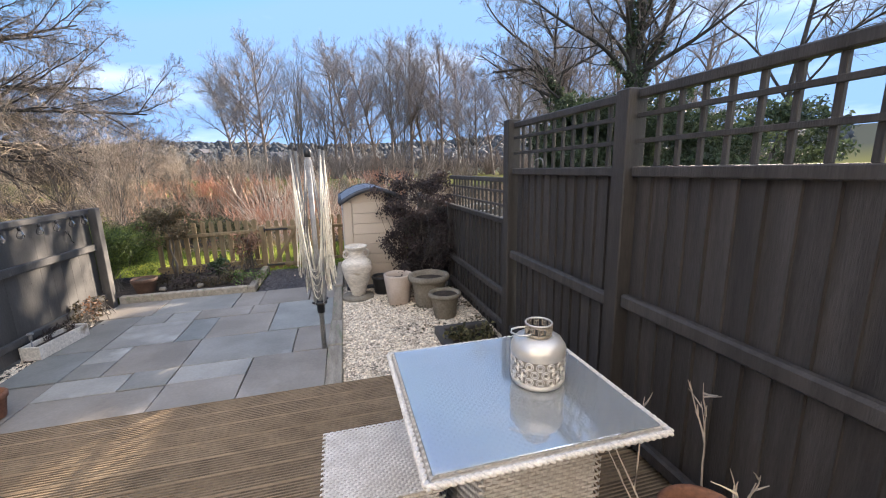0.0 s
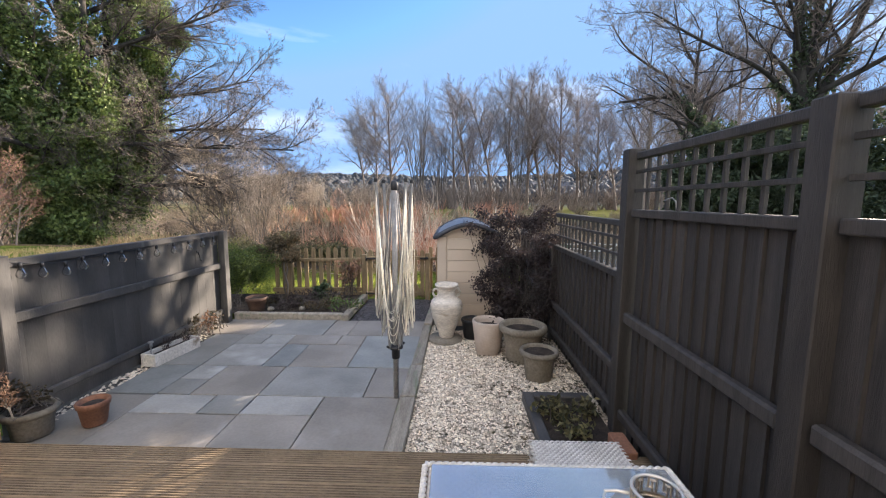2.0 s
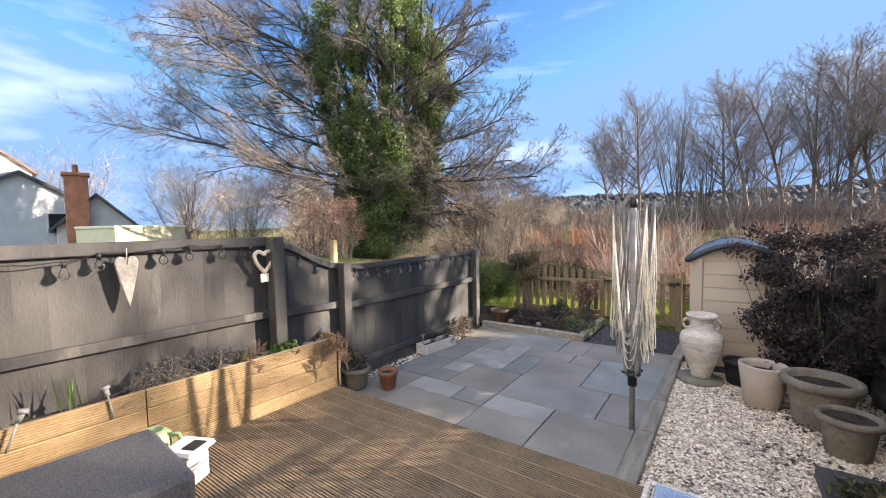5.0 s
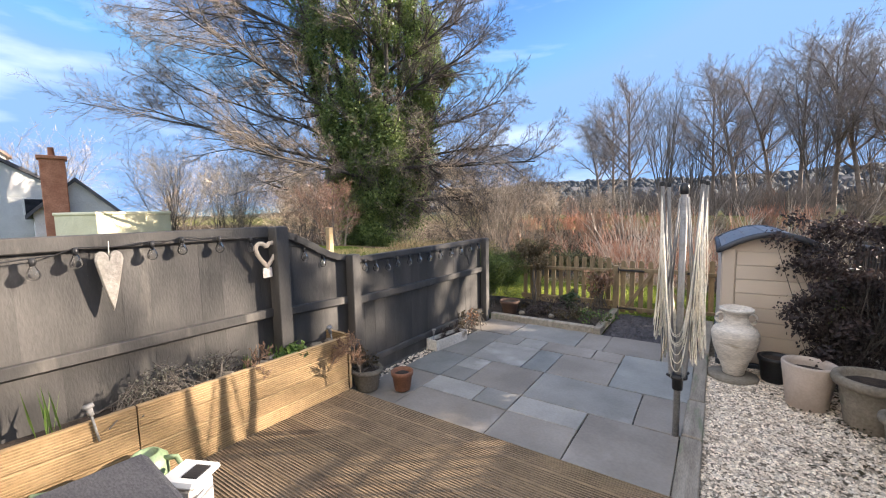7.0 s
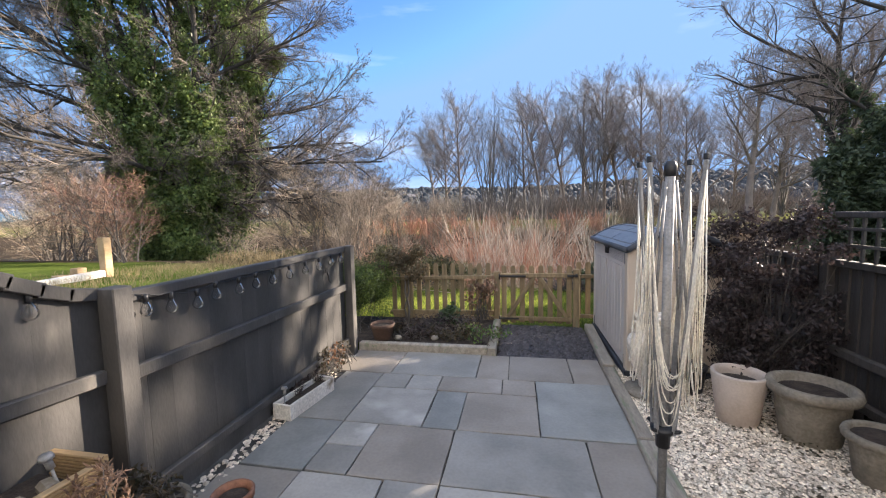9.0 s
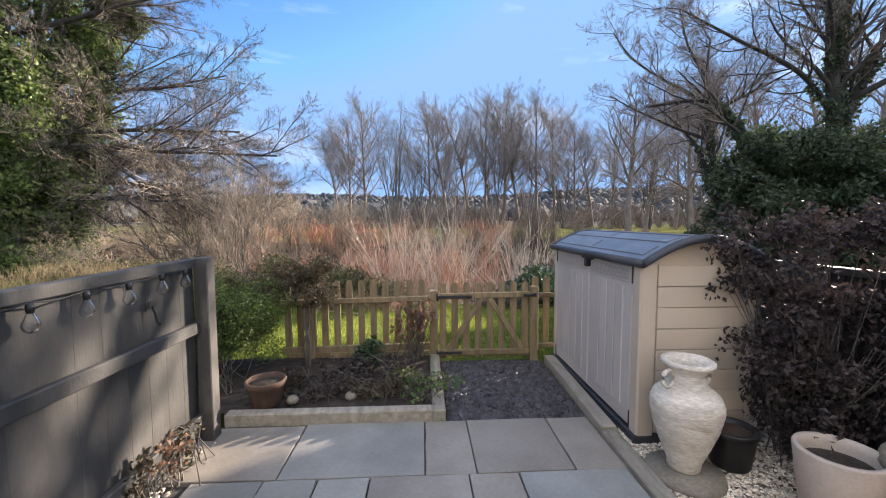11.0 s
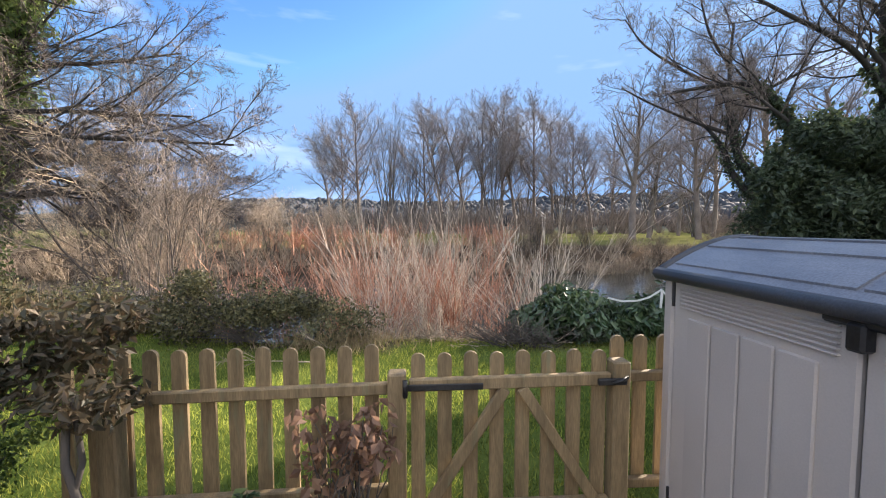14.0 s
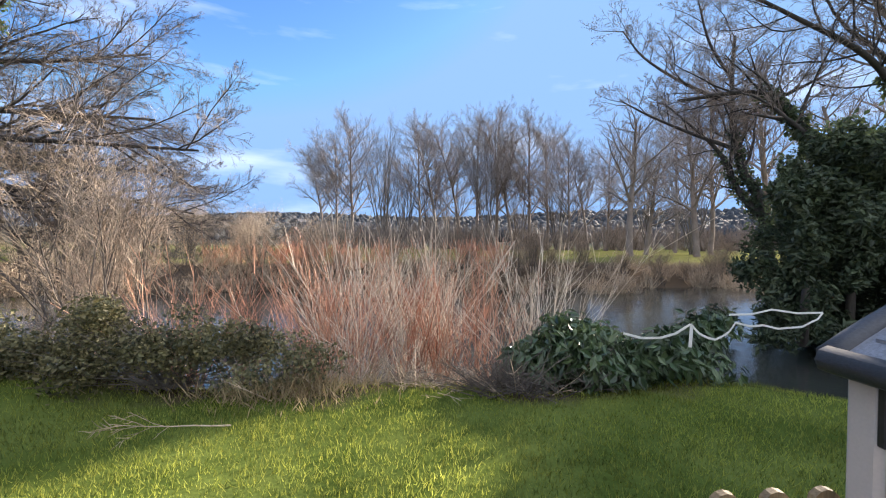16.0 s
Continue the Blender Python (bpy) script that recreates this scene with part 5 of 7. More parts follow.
# fallen pale branch on the lawn
s = Shape()
rng = random.Random(78)
grow((s, s), Vector((-1.9, 5.55, -0.12)), Vector((-1, -0.35, 0.10)).normalized(), 0.85, 0.008, 0, [(6, 0.08, -0.01, 7, 0.45, 38, 0.36, 5), (3, 0.2, 0.02, 4, 0.3, 40, 0.5, 3), (2, 0.2, 0, 0, 0, 0, 0, 3)], rng)
tagged(put("fallen_branch", s, sun_twig), "pale fallen branch lying on the lawn", "branch")

# far hillside woods, houses
s = Shape()
rng = random.Random(81)
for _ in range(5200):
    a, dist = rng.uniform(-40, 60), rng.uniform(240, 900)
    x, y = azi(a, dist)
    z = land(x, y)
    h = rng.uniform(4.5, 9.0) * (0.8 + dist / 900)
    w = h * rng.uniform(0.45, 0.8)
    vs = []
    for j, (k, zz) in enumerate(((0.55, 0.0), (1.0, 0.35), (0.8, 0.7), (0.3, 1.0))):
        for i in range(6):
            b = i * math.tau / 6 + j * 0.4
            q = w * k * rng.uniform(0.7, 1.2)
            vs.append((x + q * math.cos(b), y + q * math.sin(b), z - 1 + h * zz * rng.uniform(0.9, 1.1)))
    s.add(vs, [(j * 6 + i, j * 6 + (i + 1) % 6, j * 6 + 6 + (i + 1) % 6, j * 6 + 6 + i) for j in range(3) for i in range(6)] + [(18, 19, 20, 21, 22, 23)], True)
# the blue of distance haze is mixed into the woods' own colour
tagged(put("hillside_woods", s, surf("hazed_woods", (0.024, 0.030, 0.036), (0.046, 0.053, 0.062), 0.05, 0.95, 0.0, 1, vary=0.15, island=True)), "dark woods on the far hillside, blue-grey haze in their colour", "woods", kind="stuff")


def house(name, label, at, rz, w, d, h, roof_h, wall, roof, chimney=None, wins=(), group=""):
    t = thing(name, label, "house", at, group, rz=rz)
    part("wall", Shape().box(-w / 2, w / 2, -d / 2, d / 2, -1.0, h, 0.02).add([(-w / 2, -d / 2, h), (w / 2, -d / 2, h), (0, -d / 2, h + roof_h), (-w / 2, d / 2, h), (w / 2, d / 2, h), (0, d / 2, h + roof_h)], [(0, 1, 2), (5, 4, 3)]), wall, t)
    r = Shape()
    o, e = 0.25, 0.25
    for sg in (-1, 1):
        r.add([(sg * (w / 2 + o), -d / 2 - e, h - roof_h * o / (w / 2)), (0, -d / 2 - e, h + roof_h), (0, d / 2 + e, h + roof_h), (sg * (w / 2 + o), d / 2 + e, h - roof_h * o / (w / 2)),
               (sg * (w / 2 + o), -d / 2 - e, h - roof_h * o / (w / 2) + 0.18), (0, -d / 2 - e, h + roof_h + 0.18), (0, d / 2 + e, h + roof_h + 0.18), (sg * (w / 2 + o), d / 2 + e, h - roof_h * o / (w / 2) + 0.18)],
              [(0, 1, 2, 3), (7, 6, 5, 4), (0, 4, 5, 1), (1, 5, 6, 2), (2, 6, 7, 3), (3, 7, 4, 0)])
    ro = part("roof", r, roof, t)
    if chimney:
        cx0, cy0, cw, cz0, cz1 = chimney
        c = Shape().box(cx0 - cw / 2, cx0 + cw / 2, cy0 - cw / 2, cy0 + cw / 2, cz0, cz1, 0.03).box(cx0 - cw / 2 - 0.08, cx0 + cw / 2 + 0.08, cy0 - cw / 2 - 0.08, cy0 + cw / 2 + 0.08, cz1, cz1 + 0.15, 0.02)
        for k in (-0.22, 0.22):
            c.lathe([(0.12, cz1 + 0.15), (0.10, cz1 + 0.5), (0.12, cz1 + 0.52)], 10, (cx0, cy0 + k, 0))
        part("chimney", c, brick_mat, ro, "red brick chimney with pots")
    for wx, wz, ww, wh in wins:
        g_ = part("window", Shape().box(wx - ww / 2, wx + ww / 2, -d / 2 - 0.05, -d / 2 + 0.02, wz, wz + wh, 0.01), white_render, t)
        part("pane", Shape().box(wx - ww / 2 + 0.07, wx + ww / 2 - 0.07, -d / 2 - 0.06, -d / 2 - 0.045, wz + 0.07, wz + wh - 0.07, 0.005), glass_dark, g_)
    return t


brick_mat = surf("red_brick", (0.32, 0.13, 0.075), (0.44, 0.20, 0.12), 3, 0.85, 0.3, 25)
white_render = surf("white_render", (0.66, 0.65, 0.62), (0.76, 0.75, 0.72), 1.5, 0.85, 0.15, 40)
slate_roof = surf("dark_slate_roof", (0.06, 0.06, 0.07), (0.11, 0.105, 0.11), 2, 0.7, 0.3, 20)
tile_roof = surf("brown_tile_roof", (0.15, 0.09, 0.07), (0.22, 0.14, 0.11), 2, 0.8, 0.3, 20)
cream_wall = surf("cream_render", (0.68, 0.62, 0.42), (0.76, 0.70, 0.50), 1.5, 0.85, 0.15, 40)
glass_dark = surf("dark_window_glass", (0.02, 0.022, 0.026), (0.04, 0.042, 0.05), 3, 0.08, 0.0, 20)
x, y = azi(-78.0, 30)
house("white_house", "white rendered house with red brick chimney beyond the fence", (x + 0.5, y - 3.2, 0.6), 78, 3.0, 9, 1.3, 1.5, white_render, slate_roof, (-0.7, -4.9, 0.85, -1.0, 3.7), ((0.6, 0.2, 0.6, 0.8),))
x, y = azi(-84.5, 34)
house("slate_house", "pale house with dark slate roof further up the lane", (x + 0.44, y - 3.8, 0.6), 100, 7, 8, 2.2, 2.0, white_render, slate_roof, None, ((-1.5, 1.0, 1.0, 1.2), (1.5, 1.0, 1.0, 1.2)))
x, y = azi(-88.5, 44)
house("tiled_house", "tall house with brown tiled gable", (x + 0.44, y - 3.8, 0.8), 95, 9, 9, 5.2, 3.6, white_render, tile_roof, None, ((-1.5, 3.0, 1.2, 1.2), (1.5, 3.0, 1.2, 1.2)))
x, y = azi(-73.6, 22)
gar = thing("flat_roof_garage", "cream painted flat-roofed garage beyond the fence", "garage", (x + 0.44, y - 3.8, 0.5), rz=17)
part("wall", Shape().box(-1.22, 1.22, -1.5, 1.5, -0.8, 1.27, 0.02), cream_wall, gar)
part("roof", Shape().box(-1.26, 1.26, -1.54, 1.54, 1.27, 1.40, 0.03), cream_wall, gar, "cream flat roof edge")
x, y = azi(-16.3, 128)
house("far_cottage", "far cottage with orange brick gable", (x - 0.3, y, 0.5), 8, 4.2, 7, 2.4, 2.6, surf("orange_brick", (0.55, 0.27, 0.17), (0.62, 0.33, 0.22), 1, 0.85, 0.1, 20), tile_roof, None, ((0.0, 1.0, 0.8, 1.0),), "far cottages")
x, y = azi(6.0, 120)
house("far_cottage", "far cottage with pale brick gable", (x, y, 0.5), -6, 4.0, 7, 2.6, 2.6, brick_mat, tile_roof, None, ((0.0, 1.0, 0.8, 1.0),), "far cottages")
pale_far_wall = surf("far_pale_wall", (0.20, 0.19, 0.18), (0.27, 0.26, 0.25), 1, 0.9, 0.0, 10)
rng = random.Random(83)
for i in range(9):
    a, dist = rng.uniform(-24, 20), rng.uniform(300, 620)
    x, y = azi(a, dist)
    house("hillside_house", "small pale house among trees on the hillside", (x, y, land(x, y) + 2.5), rng.uniform(0, 180), 8, 10, 5, 3, pale_far_wall, slate_roof, None, ((0, 2, 1.5, 1.5),), "houses on the far hill")

# unseen white house wall added behind the viewer: closes the garden, bounces sunlight
hw = Shape().box(-2.9, 2.4, -6.1, -5.65, -0.1, 5.4, 0.01)
tagged(put("wall_house", hw, white_render), "unseen white rendered house wall, added to close the garden and bounce sunlight", "wall", kind="structure")

# bird table seen over the fence
bt = thing("timber_planter", "pale timber log edging and post beyond the fence", "timber edging", (-7.7, 3.0, 0.35))
part("post", Shape().beam((0, 0, -0.2), (0, 0, 0.95), 0.14, 0.14, 0.01, up=(1, 0, 0)), new_timber, bt)
part("post", Shape().beam((-0.15, -0.35, -0.2), (-0.15, -0.35, 0.45), 0.16, 0.16, 0.01, up=(1, 0, 0)), new_timber, bt)
part("post", Shape().beam((-0.2, -0.6, -0.2), (-0.2, -0.6, 0.36), 0.16, 0.16, 0.01, up=(1, 0, 0)), new_timber, bt)
part("rail", Shape().beam((-0.3, -3.2, 0.18), (0.05, -0.1, 0.32), 0.12, 0.12, 0.01), white_timber, bt)


# ---- timber planter against the left fence ----
def gboard(length, height, thick):
    """A grooved board set on edge, its ridges facing +x, running along -y."""
    s = grooved(length, height, thick, 7, 0.004)
    s.v = [(z, -x, y) for x, y, z in s.v]
    return s


raised = thing("raised_planter", "new pale timber raised planter of grooved boards", "planter", (0, 0, 0))
PX, PT = -2.14, 0.60
for j in range(4):
    z = DECK_Z - 0.02 + j * 0.125
    for k, (ya, ln) in enumerate(((-1.50, 1.5), (-3.0, 2.4))):
        o = part("board", gboard(ln - 0.006, 0.118, 0.03), new_timber, raised, at=(PX, ya, z), mat2=groove_tan)
        o.rotation_euler = (0, 0, radians(-2.5))
        if k:
            o.location.x -= 0.065
    o = part("board", gboard(0.30, 0.118, 0.03), new_timber, raised, at=(PX - 0.03, -1.462, z), mat2=groove_tan)
    o.rotation_euler = (0, 0, radians(-90))
    o.location = (PX - 0.03, -1.462, z)
part("soil", Shape().add([(PX - 0.03, -1.52, 0.52), (PX - 0.2, -5.4, 0.52), (-2.5, -5.4, 0.54), (-2.42, -1.52, 0.54)], [(0, 3, 2, 1)]), soil_mat, raised, "dark soil")


def tuft(s, at, n, h, w, rng, spread=0.25):
    for _ in range(n):
        p = Vector(at) + Vector((rng.gauss(0, 0.03), rng.gauss(0, 0.03), 0))
        s.leaf(p, Vector((rng.gauss(0, spread), rng.gauss(0, spread), 1)), rnd_dir(rng), h * rng.uniform(0.6, 1.1), w)


rng = random.Random(91)
for yy, h in ((-3.33, 0.30), (-2.06, 0.15), (-2.28, 0.12), (-3.75, 0.22)):
    s = Shape()
    tuft(s, (0, 0, 0), 8, h, 0.014, rng, 0.16)
    dt_ = thing("daffodil_shoots", "bright green daffodil shoots in the planter", "plant", (-2.31, yy, 0.53), "daffodil shoots")
    part("leaves", s, bright_leaf, dt_)
for yy, w_, h_ in ((-2.75, 0.14, 0.16), (-2.5, 0.13, 0.14), (-2.98, 0.1, 0.12)):
    lb = [((rng.uniform(-0.06, 0.06), rng.uniform(-w_, w_), rng.uniform(0.03, h_)), (0.09, 0.1, 0.06)) for _ in range(8)]
    mound("lavender", "wispy grey winter lavender in the planter", "plant", (-2.36, yy, 0.53), [((c[0], c[1], c[2] * 1.15), r) for c, r in lb], 170, 0.018, grey_leaf, int(-yy * 100), 50)
hy = bare_tree("bare_hydrangea", "bare brown hydrangea stems in the planter", 93, 0.26, 0.006, THICKET, (-2.36, -1.8, 0.53), stems=7, twigs=surf("russet_twigs", (0.15, 0.09, 0.06), (0.24, 0.155, 0.105), 3, 0.85, 0, 20, vary=0.3, island=True))
lb = [((rng.uniform(-0.05, 0.05), rng.uniform(-0.1, 0.1), 0.04), (0.07, 0.08, 0.05)) for _ in range(5)]
mound("primrose", "small green leafy plant in the planter", "plant", (-2.28, -1.95, 0.53), lb, 220, 0.05, bright_leaf, 94)
for yy, a in ((-2.2, 20), (-1.72, 60), (-2.1, 100), (-3.6, 10), (-1.6, -20), (-2.45, 40)):
    st = Shape().box(-0.05, 0.05, -0.03, 0.03, 0, 0.05, 0.015)
    o = tagged(put("edging_stone", st, stone_pot), "pale rough stone on the planter soil", "stone", "stones in the planter")
    o.matrix_world = pose(-2.27 + rng.uniform(-0.05, 0.05), yy, 0.53, 0, 0, a)


def solar_light(at, lean):
    t = thing("solar_stake_light", "small silver solar stake light", "garden light", at, "solar stake lights")
    part("stake", Shape().tube([(0, 0, -0.05), (lean[0] * 0.10, lean[1] * 0.10, 0.10)], 0.006, k=8), alu_mat, t)
    m = Vector((lean[0] * 0.10, lean[1] * 0.10, 0.10))
    part("lens", Shape().tube([m, m + Vector((lean[0] * 0.04, lean[1] * 0.04, 0.045))], 0.014, k=10), alu_mat, t)
    part("cap", Shape().tube([m + Vector((lean[0] * 0.04, lean[1] * 0.04, 0.045)), m + Vector((lean[0] * 0.052, lean[1] * 0.052, 0.062))], 0.026, 0.022, k=12), alu_mat, t)


solar_light((-2.2, -3.17, 0.53), (-0.05, -0.2))
solar_light((-2.2, -3.62, 0.53), (0.1, 0.5))
solar_light((-2.24, -1.56, 0.53), (0.0, -0.3))
solar_light((-2.28, -0.02, 0.08), (0.0, 0.1))

# ---- grey lounger cushion, green can and white caddy beside the planter ----
cush_mat = surf("grey_woven_cover", (0.10, 0.10, 0.115), (0.16, 0.16, 0.175), 40, 0.9, 1.0, 260, (1, 3, 1))
lounge = thing("garden_sofa", "low garden sofa under a grey woven cover", "sofa", (-1.66, -3.85, DECK_Z), rz=-4)
part("cover", Shape().box(-0.36, 0.36, -0.85, 0.78, 0.16, 0.33, 0.03), cush_mat, lounge, "grey ribbed fabric cover")
part("frame", Shape().box(-0.34, 0.34, -0.83, 0.75, 0.0, 0.16, 0.01), black_plastic, lounge)
green_plastic = surf("sage_green_plastic", (0.16, 0.22, 0.12), (0.21, 0.28, 0.16), 4, 0.4, 0.05, 60)
can = thing("watering_can", "sage green plastic watering can", "watering can", (-2.06, -3.02, DECK_Z))
can.scale = (1.05, 1.05, 1.1)
part("body", Shape().lathe([(0.0, 0.0), (0.095, 0.0), (0.10, 0.02), (0.095, 0.2), (0.06, 0.235), (0.05, 0.235), (0.05, 0.2), (0.0, 0.2)], 20), green_plastic, can)
part("handle", Shape().tube([(0.06, 0.06, 0.2), (0.1, 0.1, 0.2), (0.12, 0.12, 0.14), (0.09, 0.09, 0.07)], 0.014, k=8), green_plastic, can)
part("spout", Shape().tube([(0, -0.08, 0.06), (0, -0.26, 0.2), (0, -0.42, 0.26)], 0.022, 0.014, 8), green_plastic, can)
white_plastic = surf("white_plastic", (0.60, 0.59, 0.56), (0.66, 0.65, 0.62), 2, 0.35, 0.0, 60, grit=(0.98, 1.02), vary=0.02)
cad = thing("food_caddy", "white plastic caddy with black panel on its lid", "bin", (-1.75, -2.94, DECK_Z), rz=25)
cad.scale = (0.88, 0.88, 0.92)
cb = Shape()
cb.box(-0.10, 0.10, -0.09, 0.09, 0.0, 0.21, 0.03)
part("body", cb, white_plastic, cad)
cl = part("lid", Shape().box(-0.125, 0.125, -0.115, 0.115, 0.205, 0.245, 0.018), white_plastic, cad)
part("lid_panel", Shape().box(0.0, 0.10, -0.06, 0.06, 0.243, 0.25, 0.003), black_plastic, cl, "black lid panel")
part("handle", Shape().tube([(0.02, -0.125, 0.2), (0.06, -0.15, 0.17), (0.12, -0.15, 0.14), (0.15, -0.10, 0.16), (0.15, 0.0, 0.17)], 0.007, k=6), alu_mat, cad)


# ---- pots ----
def pot(name, label, at, prof, mat, soil=None, cat="plant pot", group="", seg=28):
    t = thing(name, label, cat, at, group)
    part("body", Shape().lathe(prof, seg), mat, t)
    if soil:
        part("soil", Shape().lathe([(soil[0], soil[1]), (soil[0] * 0.6, soil[1] + 0.015), (0.0, soil[1] + 0.012)], 16), soil_mat, t, "dark soil")
    return t


def plain_pot(r0, r1, h, rim, t=0.02):
    return [(0.0, 0.0), (r0, 0.0), (r0 + 0.006, 0.012), (r0 + (r1 - r0) * 0.85, h - rim), (r1 + 0.004, h - rim + 0.004), (r1 + 0.008, h - 0.008), (r1, h), (r1 - t, h - 0.004), (r1 - t - 0.004, h - 0.05), (r0 - t + 0.01, 0.05), (0.0, 0.05)]


G = "pots on the gravel"
brown_pot = surf("dark_terracotta", (0.075, 0.043, 0.03), (0.12, 0.07, 0.048), 5, 0.8, 0.2, 60)
pot("plant_pot", "pale terracotta pot, empty, on the gravel", (1.15, 0.45, 0.0), [(0.0, 0.0), (0.125, 0.0), (0.132, 0.01), (0.178, 0.36), (0.175, 0.372), (0.155, 0.372), (0.15, 0.33), (0.11, 0.06), (0.0, 0.05)], pale_terracotta, (0.145, 0.30), group=G)
pot("plant_pot", "large grey-brown stone pot with thick rolled rim", (1.49, 0.25, 0.0), [(0.0, 0.0), (0.155, 0.0), (0.162, 0.012), (0.205, 0.30), (0.21, 0.315), (0.245, 0.325), (0.252, 0.35), (0.243, 0.385), (0.215, 0.392), (0.195, 0.375), (0.185, 0.3), (0.0, 0.28)], stone_pot, (0.19, 0.33), group=G)
pot("plant_pot", "small grey-brown stone pot of dark soil", (1.565, -0.2, 0.0), [(0.0, 0.0), (0.11, 0.0), (0.117, 0.01), (0.148, 0.23), (0.152, 0.245), (0.177, 0.25), (0.182, 0.27), (0.176, 0.29), (0.155, 0.295), (0.142, 0.28), (0.138, 0.22), (0.0, 0.2)], stone_pot, (0.14, 0.265), group=G)
pot("plant_pot", "black plastic pot behind the urn", (1.0, 0.93, 0.0), plain_pot(0.10, 0.135, 0.24, 0.04), black_plastic, (0.11, 0.21), group=G)
lp = pot("plant_pot", "weathered stone pot with bare sprouting shrub", (-2.2, -1.22, 0.0), [(0.0, 0.0), (0.10, 0.0), (0.108, 0.01), (0.128, 0.15), (0.132, 0.16), (0.152, 0.165), (0.158, 0.185), (0.152, 0.205), (0.135, 0.21), (0.122, 0.2), (0.118, 0.15), (0.0, 0.14)], stone_pot, (0.12, 0.18))
rng = random.Random(95)
lb = [((rng.gauss(0, 0.07), rng.gauss(0, 0.07), rng.uniform(0.06, 0.2)), (0.07, 0.07, 0.05)) for _ in range(10)]
mound("potted_shrub", "sparse shrub with small bronze green leaves in a pot", "shrub", (-2.2, -1.22, 0.2), lb, 330, 0.032, photinia_leaf, 96, 34)
pot("plant_pot", "small terracotta pot on the slabs", (-1.9, -1.06, 0.0), plain_pot(0.068, 0.098, 0.185, 0.045, 0.012), terracotta, (0.075, 0.15))
pot("plant_pot", "terracotta pot at the bed corner", (-2.09, 1.76, 0.07), plain_pot(0.10, 0.145, 0.2, 0.05, 0.014), brown_pot, (0.12, 0.17))

# urn with two ring handles on its flat stone
urn = thing("urn", "tall cream terracotta urn with small ring handles", "urn", (0.68, 0.89, 0.025))
urn.scale = (0.93, 0.93, 0.95)
prof = [(0.0, 0.0), (0.09, 0.0), (0.097, 0.012), (0.10, 0.05), (0.14, 0.15), (0.182, 0.27), (0.205, 0.36), (0.208, 0.42), (0.19, 0.47), (0.14, 0.515), (0.108, 0.545), (0.102, 0.585), (0.108, 0.62), (0.138, 0.65), (0.152, 0.662), (0.152, 0.68), (0.138, 0.688), (0.12, 0.665), (0.09, 0.6), (0.09, 0.53), (0.0, 0.4)]
fine_prof = []
for (r0, z0), (r1, z1) in zip(prof, prof[1:]):
    nn = max(1, int(abs(z1 - z0) / 0.012)) if 0.05 < z0 < 0.5 and r0 > 0.1 else 1
    for i in range(nn):
        f = i / nn
        fine_prof.append((r0 + (r1 - r0) * f + (0.0025 * (i % 2) if nn > 1 else 0), z0 + (z1 - z0) * f))
fine_prof.append(prof[-1])
part("body", Shape().lathe(fine_prof, 40, wob=0.004), vase_mat, urn)
for sg in (0.15, math.pi + 0.15):
    ring = [(math.cos(sg) * (0.135 + 0.04 * math.cos(a)), math.sin(sg) * (0.135 + 0.04 * math.cos(a)), 0.575 + 0.05 * math.sin(a)) for a in [k * math.tau / 14 for k in range(15)]]
    part("handle", Shape().tube(ring, 0.014, k=8), vase_mat, urn)
tagged(put("flat_stone", Shape().lathe([(0.0, -0.02), (0.2, -0.02), (0.215, 0.0), (0.205, 0.022), (0.0, 0.024)], 18, (0.67, 0.86, 0), 0.03), stone_pot), "flat stone under the urn on the gravel", "stone")

# white trough against the left fence
tr = thing("trough_planter", "chipped white timber trough with dead plants", "planter", (-2.235, 0.22, 0.0), rz=-8)
part("side", Shape().box(0.065, 0.085, -0.29, 0.29, 0.0, 0.125, 0.003), white_timber, tr)
part("side", Shape().box(-0.085, -0.065, -0.29, 0.29, 0.0, 0.125, 0.003), white_timber, tr)
part("end", Shape().box(-0.064, 0.064, -0.29, -0.27, 0.0, 0.125, 0.003), white_timber, tr)
part("end", Shape().box(-0.064, 0.064, 0.27, 0.29, 0.0, 0.125, 0.003), white_timber, tr)
part("soil", Shape().box(-0.064, 0.064, -0.268, 0.268, 0.01, 0.085, 0.004), soil_mat, tr, "dark soil")
bare_tree("dead_plant", "dead brown stalks in the white trough", 97, 0.28, 0.005, THICKET, (-2.26, 0.36, 0.08), stems=4, twigs=dark_leaf)
for k, (xx, yy, sd) in enumerate(((-2.32, 0.72, 98), (-2.3, 0.95, 99), (-2.33, 1.18, 100))):
    lb = [((rng.gauss(0, 0.03), rng.gauss(0, 0.06), rng.uniform(0.04, 0.26)), (0.05, 0.06, 0.05)) for _ in range(7)]
    mound("withered_plant", "withered brown plant at the fence foot", "plant", (xx, yy, 0.0), lb, 130, 0.035, brown_leaf if k % 2 else photinia_leaf, sd, 16)
s_stones = chips("fence_foot_stones", stone_mat, (-2.38, -2.24, -1.1, 1.4), 420, 0.022, lambda x, y: -0.012, 0.6, 102, "small pale stones along the fence foot")

